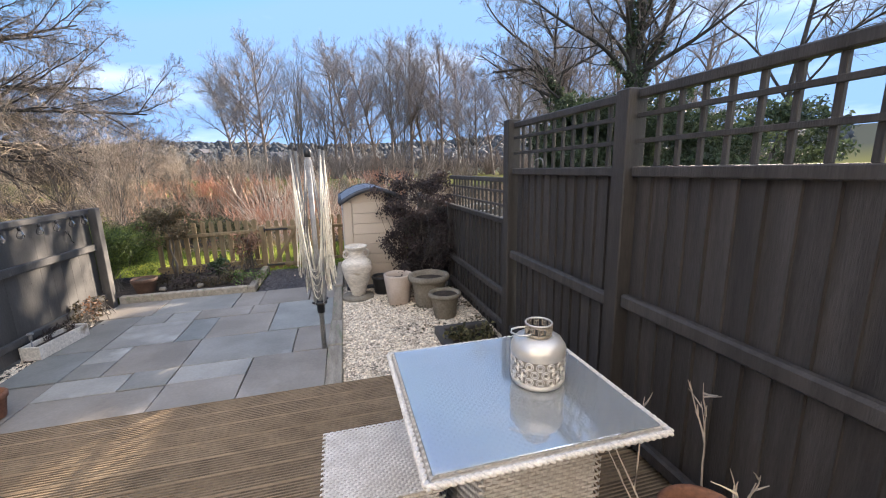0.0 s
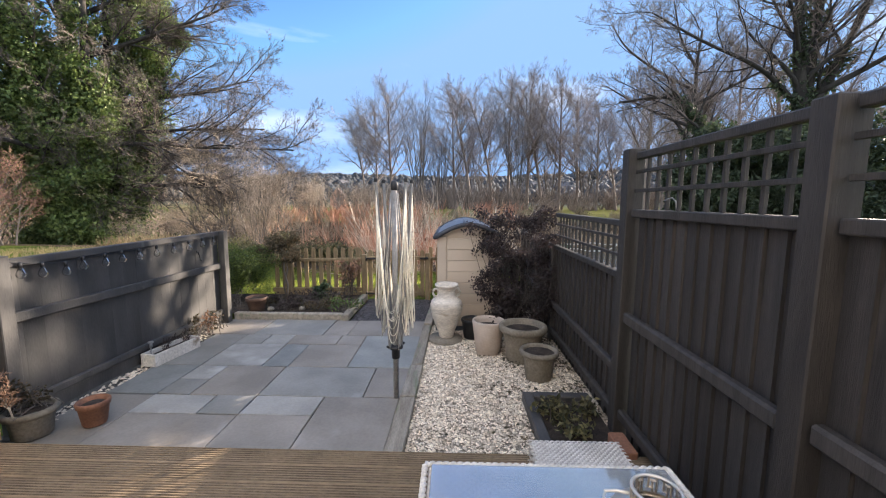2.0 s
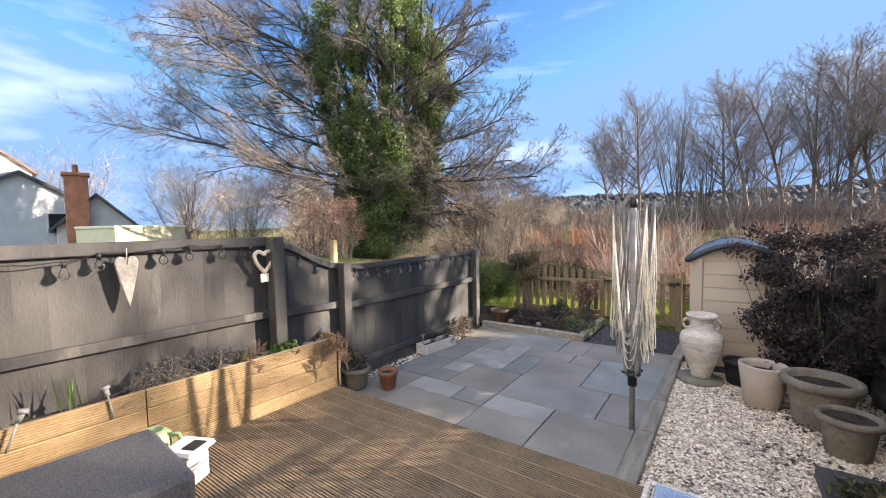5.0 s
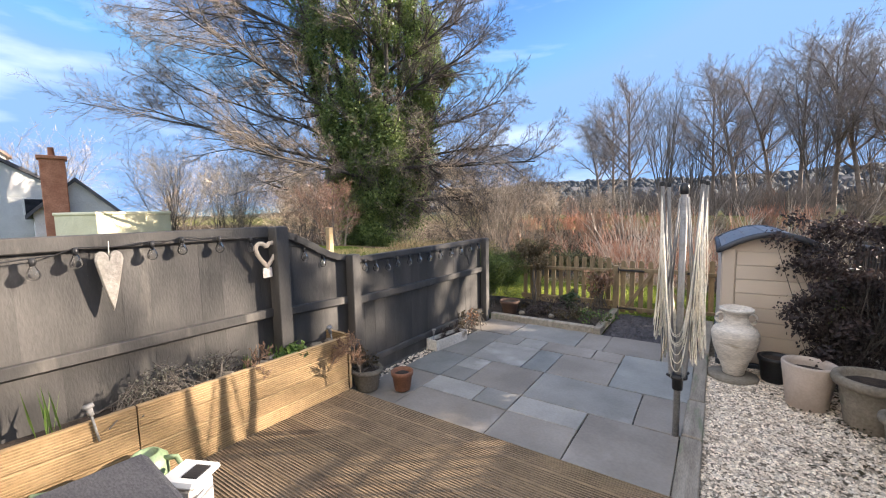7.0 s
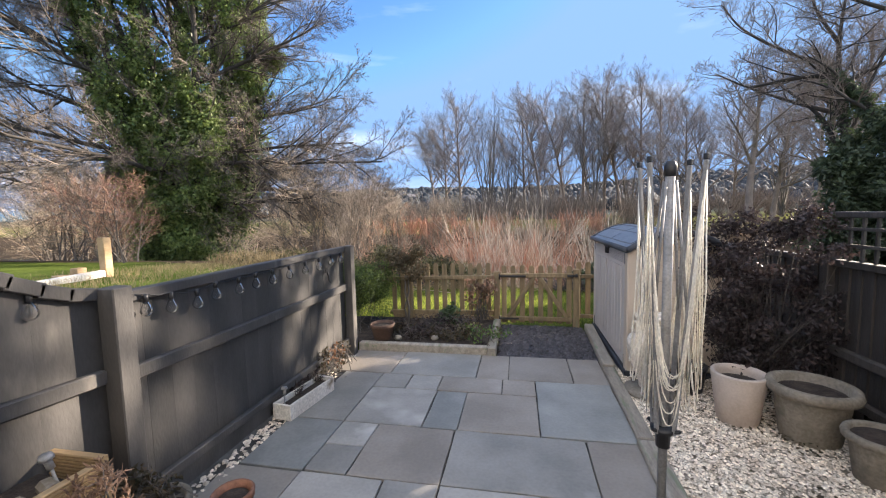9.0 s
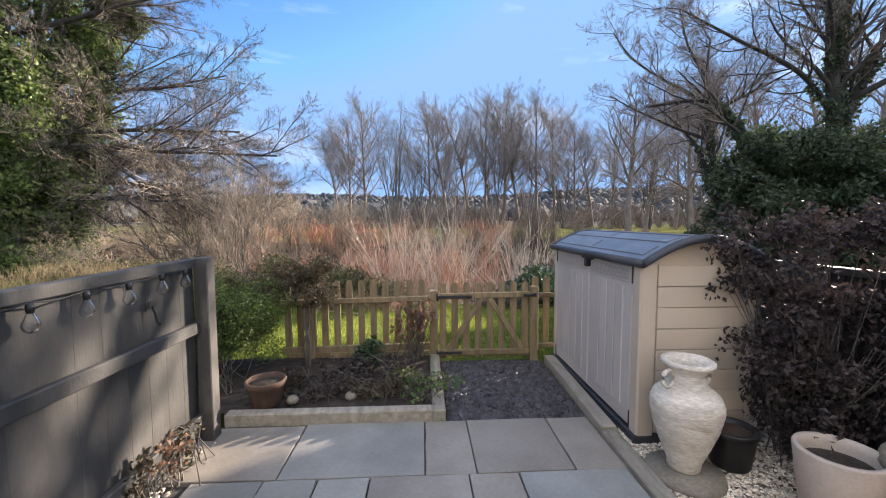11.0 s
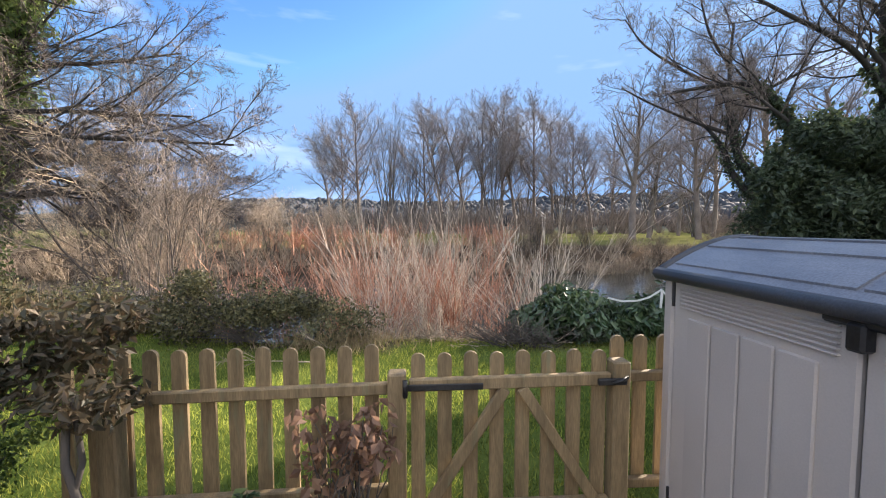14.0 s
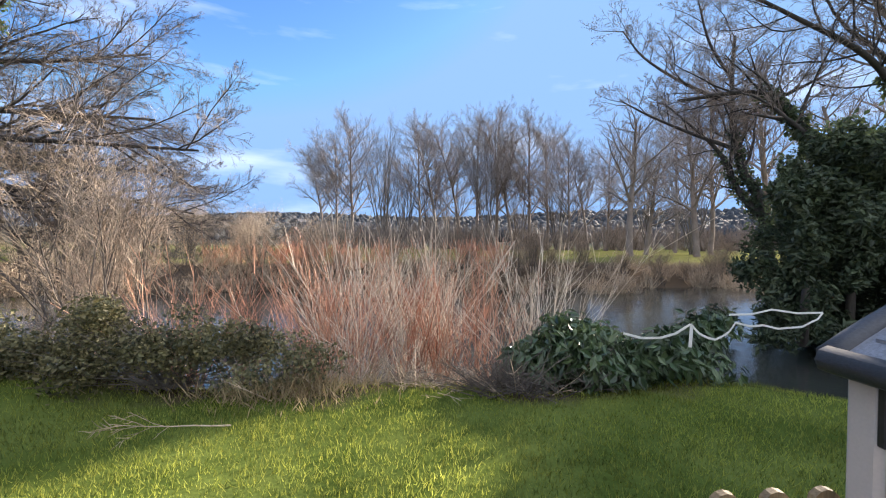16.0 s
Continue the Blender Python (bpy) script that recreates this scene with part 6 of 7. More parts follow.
# ---- flower bed by the gate ----
bedt = thing("flower_bed", "raised flower bed edged with weathered sleepers", "flower bed", kind="structure")
part("sleeper", Shape().box(-2.32, -0.80, 1.56, 1.65, -0.02, 0.085, 0.01), sleeper_mat, bedt)
part("sleeper", Shape().box(-0.80, -0.70, 1.56, 2.83, -0.02, 0.08, 0.01), sleeper_mat, bedt)
part("soil", Shape().add([(-3.6 + 2.8 * i / 14, 1.65 + 1.2 * j / 8, 0.05 + 0.025 * wavy(i * 0.5, j * 0.5, 1.0)) for j in range(9) for i in range(15)], [(j * 15 + i, j * 15 + i + 1, j * 15 + 16 + i, j * 15 + 15 + i) for j in range(8) for i in range(14)], True), soil_mat, bedt, "dark soil")
rng = random.Random(111)
lb = [((rng.uniform(-0.8, 0.28), rng.uniform(-0.3, 0.7), rng.uniform(0.12, 0.8)), (0.22, 0.22, 0.15)) for _ in range(56)]
mound("evergreen_shrub", "dense bright green evergreen shrub at the bed corner", "shrub", (-2.55, 2.12, 0.05), lb, 30000, 0.025, hedge_leaf, 112, 20)
lb = [((rng.gauss(0.06, 0.16), rng.gauss(0, 0.14), rng.uniform(0.74, 1.2)), (0.12, 0.12, 0.09)) for _ in range(22)]
std = mound("standard_photinia", "small standard tree with bronze green glossy leaves", "tree", (-2.02, 2.6, -0.05), lb, 2300, 0.046, photinia_leaf, 113, 0, 0.5, 0.3, 0.75)
part("trunk", Shape().tube([(0, 0, -0.05), (0.03, 0.02, 0.3), (-0.02, 0, 0.55), (0.0, 0.0, 0.85)], 0.02, 0.012, 8), bark_mat, std, "twisted pale trunk")
part("trunk", Shape().tube([(0.02, 0.02, -0.05), (-0.03, 0.0, 0.3), (0.03, 0.02, 0.55), (0.02, 0.0, 0.85)], 0.014, 0.01, 8), bark_mat, std)
lb = [((rng.gauss(0, 0.12), rng.gauss(0, 0.07), rng.uniform(0.25, 0.55)), (0.1, 0.09, 0.08)) for _ in range(12)]
mound("withered_shrub", "withered shrub with hanging pinkish brown leaves", "shrub", (-0.98, 2.66, 0.1), lb, 420, 0.05, brown_leaf, 114, 40, 0.9)
lb = [((rng.gauss(0, 0.06), rng.gauss(0, 0.05), rng.uniform(0.08, 0.26)), (0.08, 0.08, 0.06)) for _ in range(8)]
mound("hellebore", "dark green leafy plant against the picket fence", "plant", (-1.42, 2.55, 0.05), lb, 260, 0.07, laurel_leaf, 115, 6)
for x0, y0, n_, mt, sd, lbl in ((-1.75, 1.95, 380, dark_leaf, 1, "dark withered low plants in the bed"), (-1.3, 1.9, 420, photinia_leaf, 2, "low bronze green plant in the bed"), (-1.0, 1.95, 420, bramble_leaf, 3, "low green shrubby plant in the bed"), (-1.55, 2.25, 320, dark_leaf, 4, "dark withered low plants in the bed"), (-1.1, 2.3, 300, dark_leaf, 5, "dark withered low plants in the bed"), (-1.95, 2.0, 260, photinia_leaf, 6, "low bronze green plant in the bed"), (-0.92, 1.8, 200, bright_leaf, 7, "small bright green plant in the bed")):
    rr = random.Random(120 + sd)
    lb = [((rr.gauss(0, 0.13), rr.gauss(0, 0.10), rr.uniform(0.02, 0.17)), (0.1, 0.1, 0.055)) for _ in range(9)]
    mound("bed_plant", lbl, "plant", (x0, y0, 0.05), lb, n_, 0.036, mt, 130 + sd, 34)
for x0, y0 in ((-1.45, 1.82), (-1.9, 1.78), (-1.2, 2.05)):
    tagged(put("round_stone", Shape().lathe([(0.0, 0.0), (0.035, 0.005), (0.05, 0.03), (0.035, 0.058), (0.0, 0.064)], 12, (x0, y0, 0.055), 0.05), stone_pot), "rounded grey stone in the flower bed", "stone", "stones in the bed")

# ---- dark shrub, timber box and soil by the right fence ----
rng = random.Random(141)
lb = []
for _ in range(120):
    z = rng.uniform(0.2, 1.55)
    rx_ = max(min(rng.gauss(0, 0.25 + 0.05 * z) - 0.06, 0.36), -0.25 - 0.3 * smooth(0.4, 0.8, z))
    lb.append(((rx_, max(rng.gauss(0.0, 0.2), -0.32), z), (0.15, 0.16, 0.11)))
mound("purple_shrub", "tall dark purple-leaved shrub against fence and shed", "shrub", (1.52, 0.98, 0.0), lb, 12500, 0.036, dark_leaf, 142, 110, 0.6, 0.2)
box_ = thing("timber_box_bed", "dark timber box bed holding a low green plant", "planter")
part("side", Shape().box(1.34, 1.42, -1.42, -0.62, -0.02, 0.09, 0.008), dark_fence, box_)
part("side", Shape().box(1.42, 1.88, -0.70, -0.62, -0.02, 0.09, 0.008), dark_fence, box_)
part("soil", Shape().box(1.42, 1.88, -1.42, -0.70, -0.02, 0.05, 0.004), soil_mat, box_, "dark soil")
lb = [((rng.gauss(0, 0.09), rng.gauss(0, 0.11), rng.uniform(0.02, 0.1)), (0.09, 0.09, 0.05)) for _ in range(10)]
mound("low_green_plant", "low spreading grey-green plant in the box bed", "plant", (1.62, -1.0, 0.05), lb, 420, 0.045, bramble_leaf, 143, 8)
tagged(put("loose_brick", Shape().box(1.78, 1.88, -1.52, -1.30, -0.02, 0.16, 0.006), terracotta), "red brick standing by the fence foot", "brick")
pot("plant_pot", "terracotta pot of bare twigs beside the table", (1.70, -3.3, DECK_Z), plain_pot(0.13, 0.16, 0.26, 0.05), terracotta, (0.13, 0.22))
bare_tree("potted_sapling", "thin bare pale sapling growing in a pot", 145, 0.62, 0.006, [(6, 0.10, 0.05, 3, 0.35, 30, 0.5, 6), (4, 0.12, 0.06, 2, 0.35, 34, 0.45, 5), (3, 0.15, 0.02, 0, 0, 0, 0, 4)], (1.68, -3.32, DECK_Z + 0.22), stems=3, twigs=pale_stem, bark=pale_stem)


rng = random.Random(147)
s = Shape()
for _ in range(1500):
    x, y = 1.9 - abs(rng.gauss(0, 0.40)), rng.uniform(-1.45, 1.1)
    if x < 0.5 or noise.noise(Vector((x * 2.2, y * 2.2, 4.0))) < -0.1:
        continue
    s.leaf(Vector((x, y, 0.014 + 0.03 * smooth(0.5, 1.9, x))), Vector((rng.gauss(0, 1), rng.gauss(0, 1), rng.uniform(0, 0.3))), Vector((rng.gauss(0, 0.3), rng.gauss(0, 0.3), 1)).normalized(), rng.uniform(0.02, 0.05), rng.uniform(0.012, 0.03))
tagged(put("leaf_litter", s, photinia_leaf), "dead brown leaves scattered over the gravel", "leaf litter", kind="stuff")


# ---- rotary washing line, folded ----
airer = thing("rotary_airer", "folded rotary washing line with slack cream cords", "washing line", (0.285, -0.6, 0.0))
part("pole", Shape().tube([(0, 0, -0.1), (0, 0, 1.80)], 0.022, k=14), alu_mat, airer)
part("hub", Shape().lathe([(0.023, 0.35), (0.034, 0.355), (0.036, 0.43), (0.06, 0.44), (0.062, 0.46), (0.024, 0.47)], 16), black_plastic, airer, "black plastic hub")
part("cap", Shape().lathe([(0.023, 1.74), (0.028, 1.745), (0.03, 1.79), (0.02, 1.815), (0.0, 1.82)], 16), black_plastic, airer, "black plastic top hub")
ARM = []
for i in range(4):
    a = radians(40 + 90 * i)
    ca, sa = math.cos(a), math.sin(a)
    p0, p1 = Vector((0.055 * ca, 0.055 * sa, 0.44)), Vector((0.165 * ca, 0.165 * sa, 1.80))
    ARM.append((p0, p1))
    arm = part("arm", Shape().beam(p0, p1, 0.022, 0.016, 0.003, up=(ca, sa, 0)), alu_mat, airer)
    part("arm_cap", Shape().beam(p1, p1 + Vector((0, 0, 0.03)), 0.026, 0.022, 0.004, up=(ca, sa, 0)), black_plastic, arm)
    part("strut", Shape().tube([(0.03 * ca, 0.03 * sa, 1.72), p0.lerp(p1, 0.45)], 0.007, k=6), alu_mat, airer)
    part("arm_pin", Shape().tube([Vector((0.03 * ca, 0.03 * sa, 0.44)), Vector((0.085 * ca, 0.085 * sa, 0.47))], 0.010, k=6), black_plastic, airer)
rng = random.Random(151)
for i in range(4):
    for j in range(9):
        f = 0.28 + 0.08 * j + rng.uniform(-0.02, 0.02)
        a0, a1 = ARM[i][0].lerp(ARM[i][1], min(f, 0.99)), ARM[(i + 1) % 4][0].lerp(ARM[(i + 1) % 4][1], min(f, 0.99))
        sag = 0.18 + 0.092 * j + rng.uniform(-0.05, 0.12)
        out_ = (a0 + a1) * 0.5
        out_ = Vector((out_.x, out_.y, 0)) * (0.35 + 0.25 * rng.random())
        pts = []
        for k in range(11):
            u = k / 10
            q = a0.lerp(a1, u)
            dz = sag * (1 - abs(2 * u - 1) ** 2.6)
            pts.append(Vector((q.x, q.y, q.z - dz)) + out_ * math.sin(math.pi * u))
        part("cord", Shape().tube(pts, 0.0034, k=5), line_mat, airer)
    for j in range(5):
        a0 = ARM[i][1]
        b0 = ARM[i][0].lerp(ARM[i][1], rng.uniform(0.05, 0.3))
        off = Vector((a0.x, a0.y, 0)).normalized() * rng.uniform(0.0, 0.05) + Vector((rng.gauss(0, 0.012), rng.gauss(0, 0.012), 0))
        part("cord", Shape().tube([a0, a0.lerp(b0, 0.5) + off, b0 + off * 1.3, b0.lerp(a0, 0.2) + off * 0.6], 0.0034, k=5), line_mat, airer)

# ---- wicker table, stools and lantern ----
TX0, TX1, TY0, TY1, TZ = 0.675, 1.43, -3.36, -2.595, 0.84


def weave(x0, x1, y0, y1, z, pitch=0.0125, bw=0.0112):
    """A flat plaited sheet: bands over and under one another."""
    s = Shape()
    nx, ny = int((x1 - x0) / pitch), int((y1 - y0) / pitch)
    for j in range(ny):
        yy = y0 + (j + 0.5) * (y1 - y0) / ny
        for i in range(nx):
            if (i + j) % 2:
                continue
            xx = x0 + (i + 0.5) * (x1 - x0) / nx
            w, d = (x1 - x0) / nx, bw * 0.5
            s.add([(xx - w * 0.95, yy - d, z - 0.0016), (xx - w * 0.4, yy - d, z + 0.001), (xx + w * 0.4, yy - d, z + 0.001), (xx + w * 0.95, yy - d, z - 0.0016), (xx - w * 0.95, yy + d, z - 0.0016), (xx - w * 0.4, yy + d, z + 0.001), (xx + w * 0.4, yy + d, z + 0.001), (xx + w * 0.95, yy + d, z - 0.0016)],
                  [(0, 1, 5, 4), (1, 2, 6, 5), (2, 3, 7, 6)])
    return s


def weave_wall(s, a, b, z0, z1, pitch=0.024):
    """Plaited side from a to b."""
    a, b = Vector((*a, 0)), Vector((*b, 0))
    d = b - a
    nrm = Vector((d.y, -d.x, 0)).normalized()
    n, k = int(d.length / pitch), int((z1 - z0) / 0.014)
    u = d / n
    for j in range(k):
        z = z0 + (j + 0.5) * (z1 - z0) / k
        for i in range(n):
            if (i + j) % 2:
                continue
            c = a + u * (i + 0.5) + Vector((0, 0, z))
            h = Vector((0, 0, 0.005))
            q = [c - u * 0.95, c - u * 0.4 + nrm * 0.004, c + u * 0.4 + nrm * 0.004, c + u * 0.95]
            s.add([p - h for p in q] + [p + h for p in q], [(0, 1, 5, 4), (1, 2, 6, 5), (2, 3, 7, 6)])
    return s


dark_weave = surf("wicker_core", (0.40, 0.36, 0.31), (0.50, 0.455, 0.395), 10, 0.8, 0.2, 60)
table = thing("wicker_table", "square pale wicker garden table with glass top", "table")
part("tabletop", Shape().box(TX0 + 0.01, TX1 - 0.01, TY0 + 0.01, TY1 - 0.01, TZ - 0.04, TZ - 0.012, 0.006), dark_weave, table)
part("weave", weave(TX0 + 0.02, TX1 - 0.02, TY0 + 0.02, TY1 - 0.02, TZ - 0.008), wicker_mat, table, "plaited pale wicker top")
cor = [(TX0, TY0), (TX1, TY0), (TX1, TY1), (TX0, TY1)]
for (ax, ay), (bx, by) in zip(cor, cor[1:] + cor[:1]):
    rope = Shape()
    L_ = math.hypot(bx - ax, by - ay)
    for ph in (0, math.pi):
        pts = []
        for i in range(161):
            f = i / 160
            w = f * L_ / 0.022 * math.pi + ph
            pts.append((ax + (bx - ax) * f + (0.0045 * math.cos(w) if ax == bx else 0), ay + (by - ay) * f + (0.0045 * math.cos(w) if ay == by else 0), TZ - 0.013 + 0.0045 * math.sin(w)))
        rope.tube(pts, 0.0068, k=6)
    part("edge_braid", rope, wicker_mat, table, "twisted wicker edge")
BX0, BX1, BY0, BY1 = TX0 + 0.20, TX1 - 0.14, TY0 + 0.14, TY1 - 0.14
part("pedestal", Shape().box(BX0 + 0.006, BX1 - 0.006, BY0 + 0.006, BY1 - 0.006, DECK_Z, TZ - 0.04, 0.006), dark_weave, table)
ws = Shape()
for a, b in (((BX0, BY0), (BX1, BY0)), ((BX1, BY0), (BX1, BY1)), ((BX1, BY1), (BX0, BY1)), ((BX0, BY1), (BX0, BY0))):
    weave_wall(ws, a, b, DECK_Z, TZ - 0.045)
part("pedestal_weave", ws, wicker_mat, table, "plaited wicker sides")
glass = bpy.data.materials.new("table_glass")
glass.use_nodes = True
gb = glass.node_tree.nodes["Principled BSDF"]
gb.inputs["Base Color"].default_value = (0.82, 0.85, 0.85, 1)
gb.inputs["Roughness"].default_value, gb.inputs["IOR"].default_value, gb.inputs["Transmission Weight"].default_value = 0.05, 2.5, 0.76
pane = part("glass_top", Shape().box(TX0 + 0.02, TX1 - 0.02, TY0 + 0.02, TY1 - 0.02, TZ - 0.002, TZ + 0.004, 0.002), glass, table, "clear glass pane")
pane.visible_shadow = False


def stool(at, label):
    t = thing("wicker_stool", label, "stool", at, "wicker stools")
    part("seat", Shape().box(-0.205, 0.205, -0.205, 0.205, 0.365, 0.395, 0.008), dark_weave, t)
    part("seat_weave", weave(-0.21, 0.21, -0.21, 0.21, 0.398), wicker_mat, t, "plaited wicker seat")
    part("core", Shape().box(-0.196, 0.196, -0.196, 0.196, 0.0, 0.365, 0.006), dark_weave, t)
    q = Shape()
    c = [(-0.205, -0.205), (0.205, -0.205), (0.205, 0.205), (-0.205, 0.205)]
    for a, b in zip(c, c[1:] + c[:1]):
        weave_wall(q, a, b, 0.0, 0.39)
    part("side_weave", q, wicker_mat, t, "plaited wicker sides")


stool((0.59, -2.83, DECK_Z), "pale wicker cube stool tucked beside the table")
stool((1.34, -2.18, DECK_Z), "pale wicker cube stool beyond the table")

lan = thing("lantern", "cream metal lantern with cut circles and open collar", "lantern", (1.175, -3.0, TZ + 0.005))
lan.scale = (0.93, 0.93, 0.9)
part("shoulder", Shape().lathe([(0.104, 0.125), (0.107, 0.14), (0.104, 0.165), (0.088, 0.19), (0.06, 0.20), (0.05, 0.202), (0.05, 0.196), (0.085, 0.184), (0.10, 0.15)], 36), silver_mat, lan, "smooth pearly shoulder")
part("base", Shape().lathe([(0.0, 0.0), (0.088, 0.0), (0.098, 0.008), (0.104, 0.02), (0.10, 0.026), (0.0, 0.02)], 36), silver_mat, lan)
part("collar", Shape().lathe([(0.048, 0.20), (0.05, 0.20), (0.05, 0.212), (0.0475, 0.212)], 30), cage_mat, lan)
part("collar_rim", Shape().tube([(0.05 * math.cos(a), 0.05 * math.sin(a), 0.252) for a in [k * math.tau / 30 for k in range(31)]], 0.004, k=6), silver_mat, lan)
for k in range(10):
    a = k * math.tau / 10
    u = Shape()
    for da, z0, z1 in ((-0.16, 0.21, 0.25), (0.0, 0.21, 0.238), (0.16, 0.222, 0.25)):
        u.tube([(0.05 * math.cos(a + da), 0.05 * math.sin(a + da), z) for z in (z0, z1)], 0.003, k=4)
    for z, d0, d1 in ((0.24, -0.16, 0.1), (0.222, 0.0, 0.16)):
        u.tube([(0.05 * math.cos(a + d0 + (d1 - d0) * i / 3), 0.05 * math.sin(a + d0 + (d1 - d0) * i / 3), z) for i in range(4)], 0.003, k=4)
    part("fret", u, cage_mat, lan)
part("liner", Shape().lathe([(0.094, 0.02), (0.097, 0.07), (0.096, 0.13)], 30), surf("pale_lantern_liner", (0.34, 0.30, 0.25), (0.44, 0.40, 0.34), 8, 0.4, 0.1, 60, metal=0.4), lan)
for row, z in enumerate((0.045, 0.076, 0.107)):
    for k in range(16):
        a = (k + 0.5 * (row % 2)) * math.tau / 16
        u = Shape()
        for rr in (0.0155, 0.009):
            u.tube([((0.1035) * math.cos(a + rr * math.cos(b) / 0.1035), 0.1035 * math.sin(a + rr * math.cos(b) / 0.1035), z + rr * math.sin(b)) for b in [q * math.tau / 12 for q in range(13)]], 0.0022, k=4)
        part("ring", u, silver_mat, lan)
part("handle", Shape().tube([(-0.052, 0.01, 0.235), (-0.075, 0.022, 0.232), (-0.098, 0.034, 0.222), (-0.106, 0.02, 0.215), (-0.09, -0.008, 0.212), (-0.062, -0.025, 0.214), (-0.045, -0.03, 0.22)], 0.004, k=6), silver_mat, lan, "folded wire handle")

# ---- festoon lights and ornaments on the left fence ----
FX = LX - 0.045
fest = thing("festoon_lights", "string of clear glass festoon bulbs along the fence", "string lights")
clear = bpy.data.materials.new("clear_bulb_glass")
clear.use_nodes = True
kb = clear.node_tree.nodes["Principled BSDF"]
kb.inputs["Base Color"].default_value = (0.95, 0.95, 0.95, 1)
kb.inputs["Roughness"].default_value, kb.inputs["Transmission Weight"].default_value, kb.inputs["IOR"].default_value = 0.03, 1.0, 1.3
wire = []
bulbs = [(-3.9, 1.43), (-3.6, 1.42), (-3.3, 1.42), (-3.13, 1.46), (-2.77, 1.47), (-2.6, 1.485), (-2.36, 1.475), (-2.13, 1.45), (-1.66, 1.335), (-1.47, 1.26)]
bulbs3 = [(-1.05, 1.17), (-0.9, 1.15), (-0.72, 1.13), (-0.57, 1.15), (-0.36, 1.145), (-0.18, 1.15), (0.02, 1.145), (0.25, 1.15), (0.5, 1.15), (0.75, 1.15), (1.0, 1.16), (1.22, 1.16)]
for i, (yy, zz) in enumerate(bulbs + bulbs3):
    xx = FX if yy < -1.2 else LX + 0.06
    wire.append((xx, yy, zz + 0.035))
    if i + 1 < len(bulbs + bulbs3):
        ny, nz_ = (bulbs + bulbs3)[i + 1]
        wire.append((xx, (yy + ny) / 2, (zz + nz_) / 2 + 0.022))
part("cable", Shape().tube(wire, 0.0035, k=5), black_plastic, fest, "black cable")
for yy, zz in bulbs + bulbs3:
    xx = FX if yy < -1.2 else LX + 0.06
    sk = part("socket", Shape().lathe([(0.0, 0.0), (0.012, 0.0), (0.014, 0.02), (0.012, 0.04), (0.0, 0.042)], 10, (xx, yy, zz - 0.005)), black_plastic, fest)
    part("bulb", Shape().lathe([(0.011, 0.0), (0.016, -0.012), (0.027, -0.035), (0.03, -0.05), (0.025, -0.066), (0.012, -0.077), (0.0, -0.079)], 14, (xx, yy, zz - 0.004)), clear, sk, "clear glass bulb")
heart = thing("hanging_heart", "long grey-white timber heart hanging on the fence", "ornament", (FX + 0.01, -2.99, 1.30))
hp = []
for k in range(29):
    u = -1 + 2 * k / 28
    lobe = math.sqrt(max(0.0, 1 - (2 * abs(u) - 1) ** 2))
    hp.append((0.066 * u, 0.115 + 0.05 * lobe))
hp = hp[::-1] + [(-0.066 * (1 - f) ** 0.85, 0.115 - 0.30 * f) for f in (0.2, 0.4, 0.6, 0.8, 1.0)] + [(0.066 * (1 - f) ** 0.85, 0.115 - 0.30 * f) for f in (0.8, 0.6, 0.4, 0.2)]
hs_ = Shape()
nh = len(hp)
hs_.add([(-0.008, a, b) for a, b in hp] + [(0.008, a * 1.0, b) for a, b in hp] + [(0.014, a * 0.88, b * 0.9) for a, b in hp],
        [(i, (i + 1) % nh, nh + (i + 1) % nh, nh + i) for i in range(nh)] + [(nh + i, nh + (i + 1) % nh, 2 * nh + (i + 1) % nh, 2 * nh + i) for i in range(nh)] + [tuple(range(2 * nh, 3 * nh))])
part("body", hs_, surf("whitewashed_timber", (0.26, 0.235, 0.21), (0.36, 0.335, 0.30), 8, 0.8, 0.3, 60, spots=((0.2, 0.17, 0.14), 6, 0.66)), heart)
part("cord", Shape().tube([(0, 0, 0.12), (0.004, 0.004, 0.22)], 0.003, k=5), line_mat, heart)
ring_t = thing("wicker_heart", "small pale wicker heart wreath hung by the post", "ornament", (FX + 0.02, -2.02, 1.36))
ring_t.scale = (1.0, 1.3, 1.3)
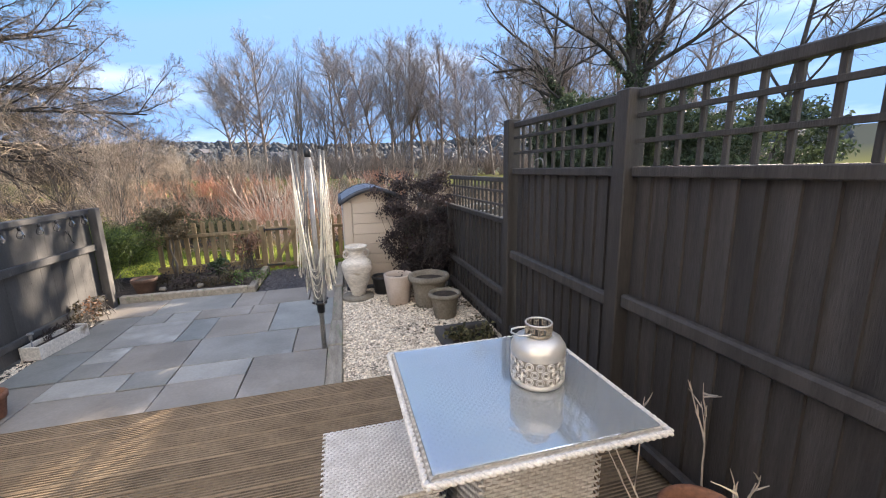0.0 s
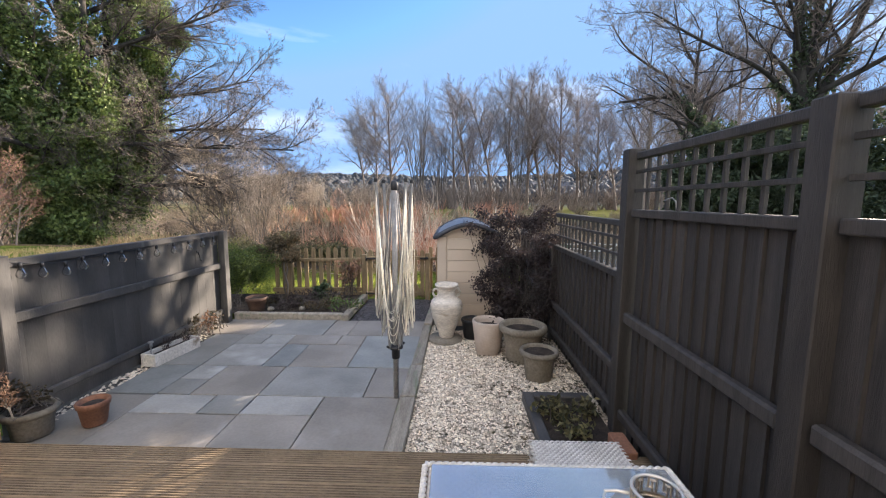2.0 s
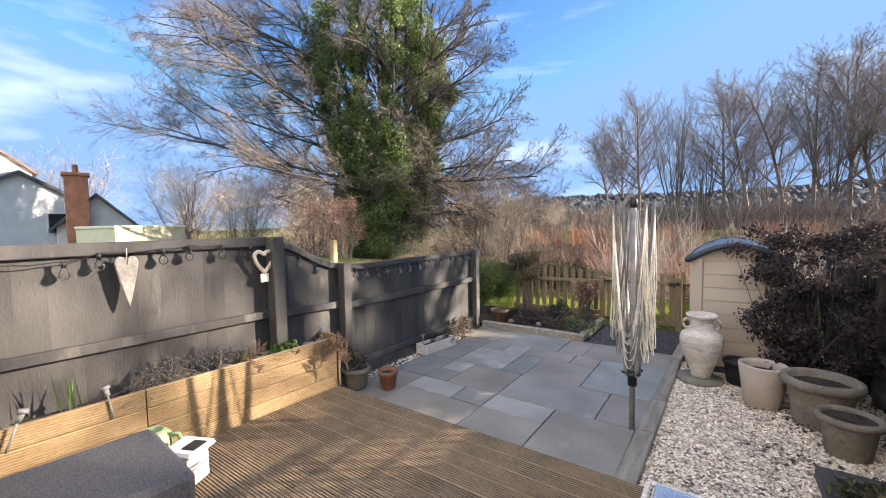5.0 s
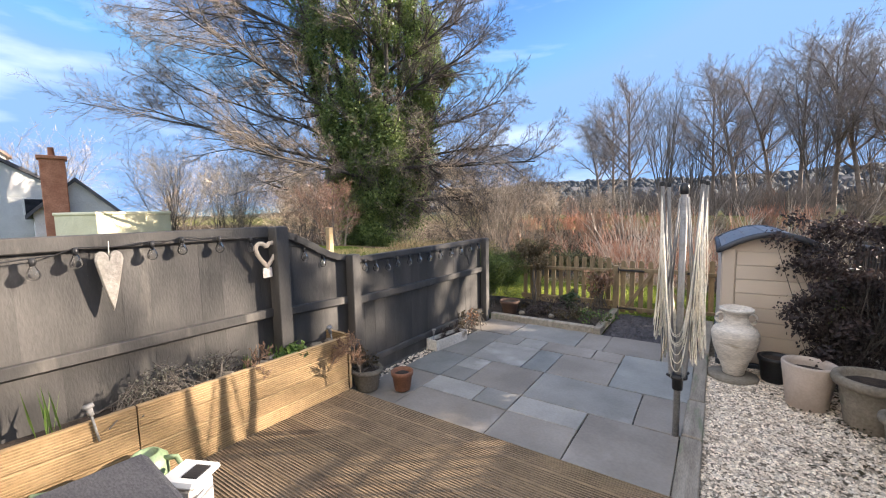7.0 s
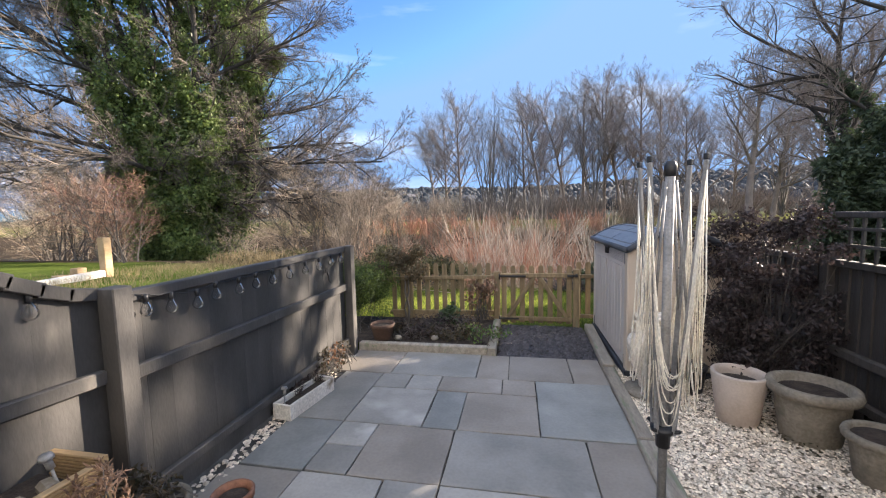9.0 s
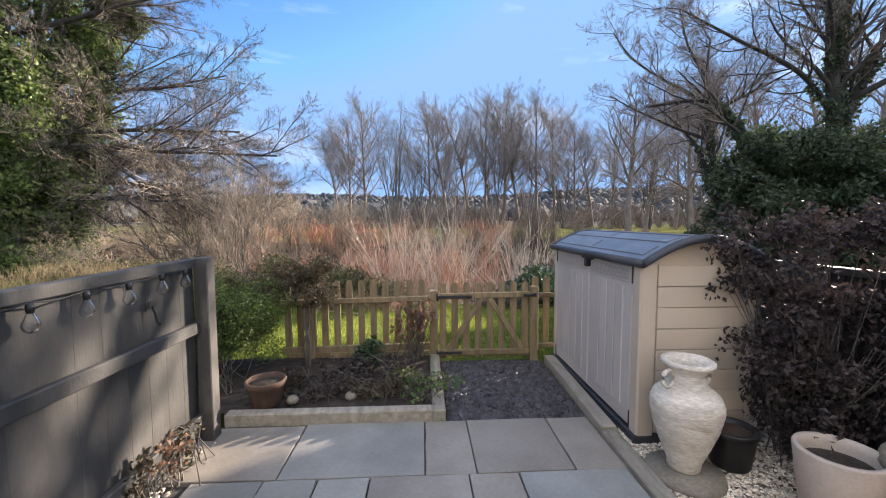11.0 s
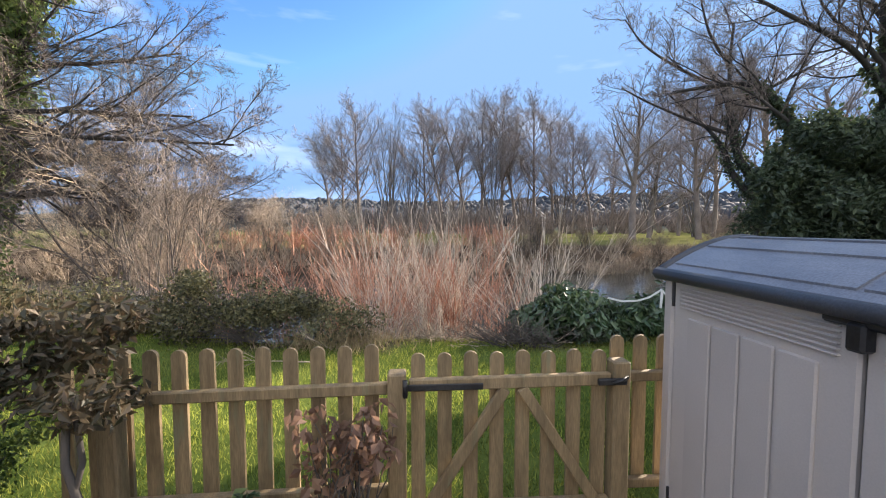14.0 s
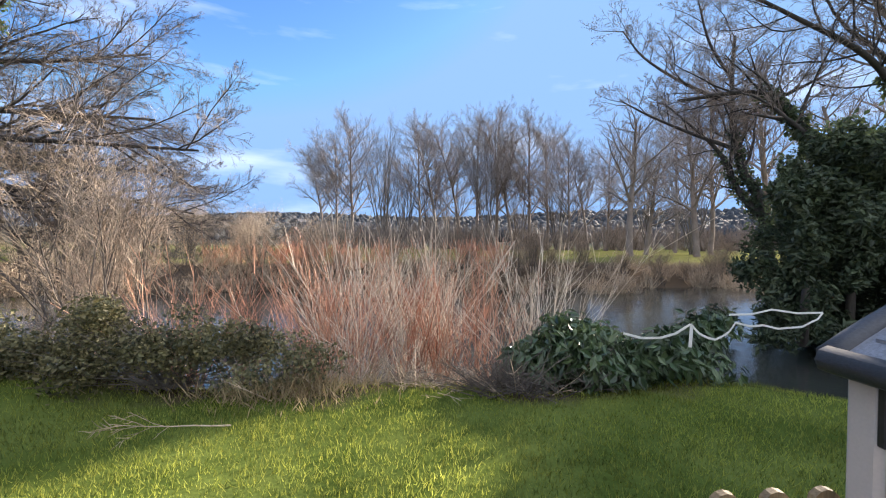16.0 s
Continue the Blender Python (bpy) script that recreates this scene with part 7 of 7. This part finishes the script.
rp = [(0.0, 0.06 * math.sin(u) ** 3 * 1.1, 0.085 * (13 * math.cos(u) - 5 * math.cos(2 * u) - 2 * math.cos(3 * u)) / 16) for u in [k * math.tau / 24 for k in range(25)]]
part("wreath", Shape().tube(rp, 0.013, k=7), pale_stem, ring_t)
part("tag", Shape().box(-0.004, 0.004, -0.03, 0.03, -0.15, -0.09, 0.004), white_timber, ring_t)
key = thing("iron_key_hook", "small black iron ornament on the fence", "ornament", (LX + 0.03, 0.95, 0.98))
part("plate", Shape().box(-0.004, 0.006, -0.03, 0.03, 0.03, 0.07, 0.004), iron_mat, key)
part("hook", Shape().tube([(0.004, 0, 0.04), (0.02, 0, 0.0), (0.02, 0.01, -0.05), (0.03, 0.02, -0.07)], 0.008, k=6), iron_mat, key)
handle = thing("wire_hook", "pale wire hook on the trellis rail", "hook", (RX - 0.06, -1.62, 1.61))
part("wire", Shape().tube([(0, -0.05, 0.0), (0, -0.04, 0.05), (0, 0.0, 0.07), (0, 0.05, 0.06), (0, 0.07, 0.055)], 0.004, k=6), alu_mat, handle)

# ribbon of white tape over the laurel
tape = thing("barrier_tape", "white plastic tape strung over the laurel and posts", "tape")
tp = [(1.55, 6.45, 0.42), (1.9, 6.3, 0.40), (2.25, 6.3, 0.55), (2.5, 6.35, 0.38), (2.8, 6.5, 0.36), (3.05, 6.6, 0.5), (3.6, 6.8, 0.42), (4.2, 7.0, 0.34), (4.6, 7.1, 0.40), (4.75, 7.1, 0.52), (4.1, 7.2, 0.55), (3.3, 7.0, 0.52)]
for a, b in zip(tp, tp[1:]):
    a, b = Vector(a) + Vector((0.5, 0, 0)), Vector(b) + Vector((0.5, 0, 0))
    m_ = (a + b) / 2 - Vector((0, 0, 0.03))
    for p, q in ((a, m_), (m_, b)):
        part("strip", Shape().beam(p, q, 0.004, 0.026, 0.001), white_plastic, tape)
part("loose_end", Shape().beam((2.75, 6.28, 0.55), (2.72, 6.26, 0.30), 0.035, 0.004, 0.001), white_plastic, tape)
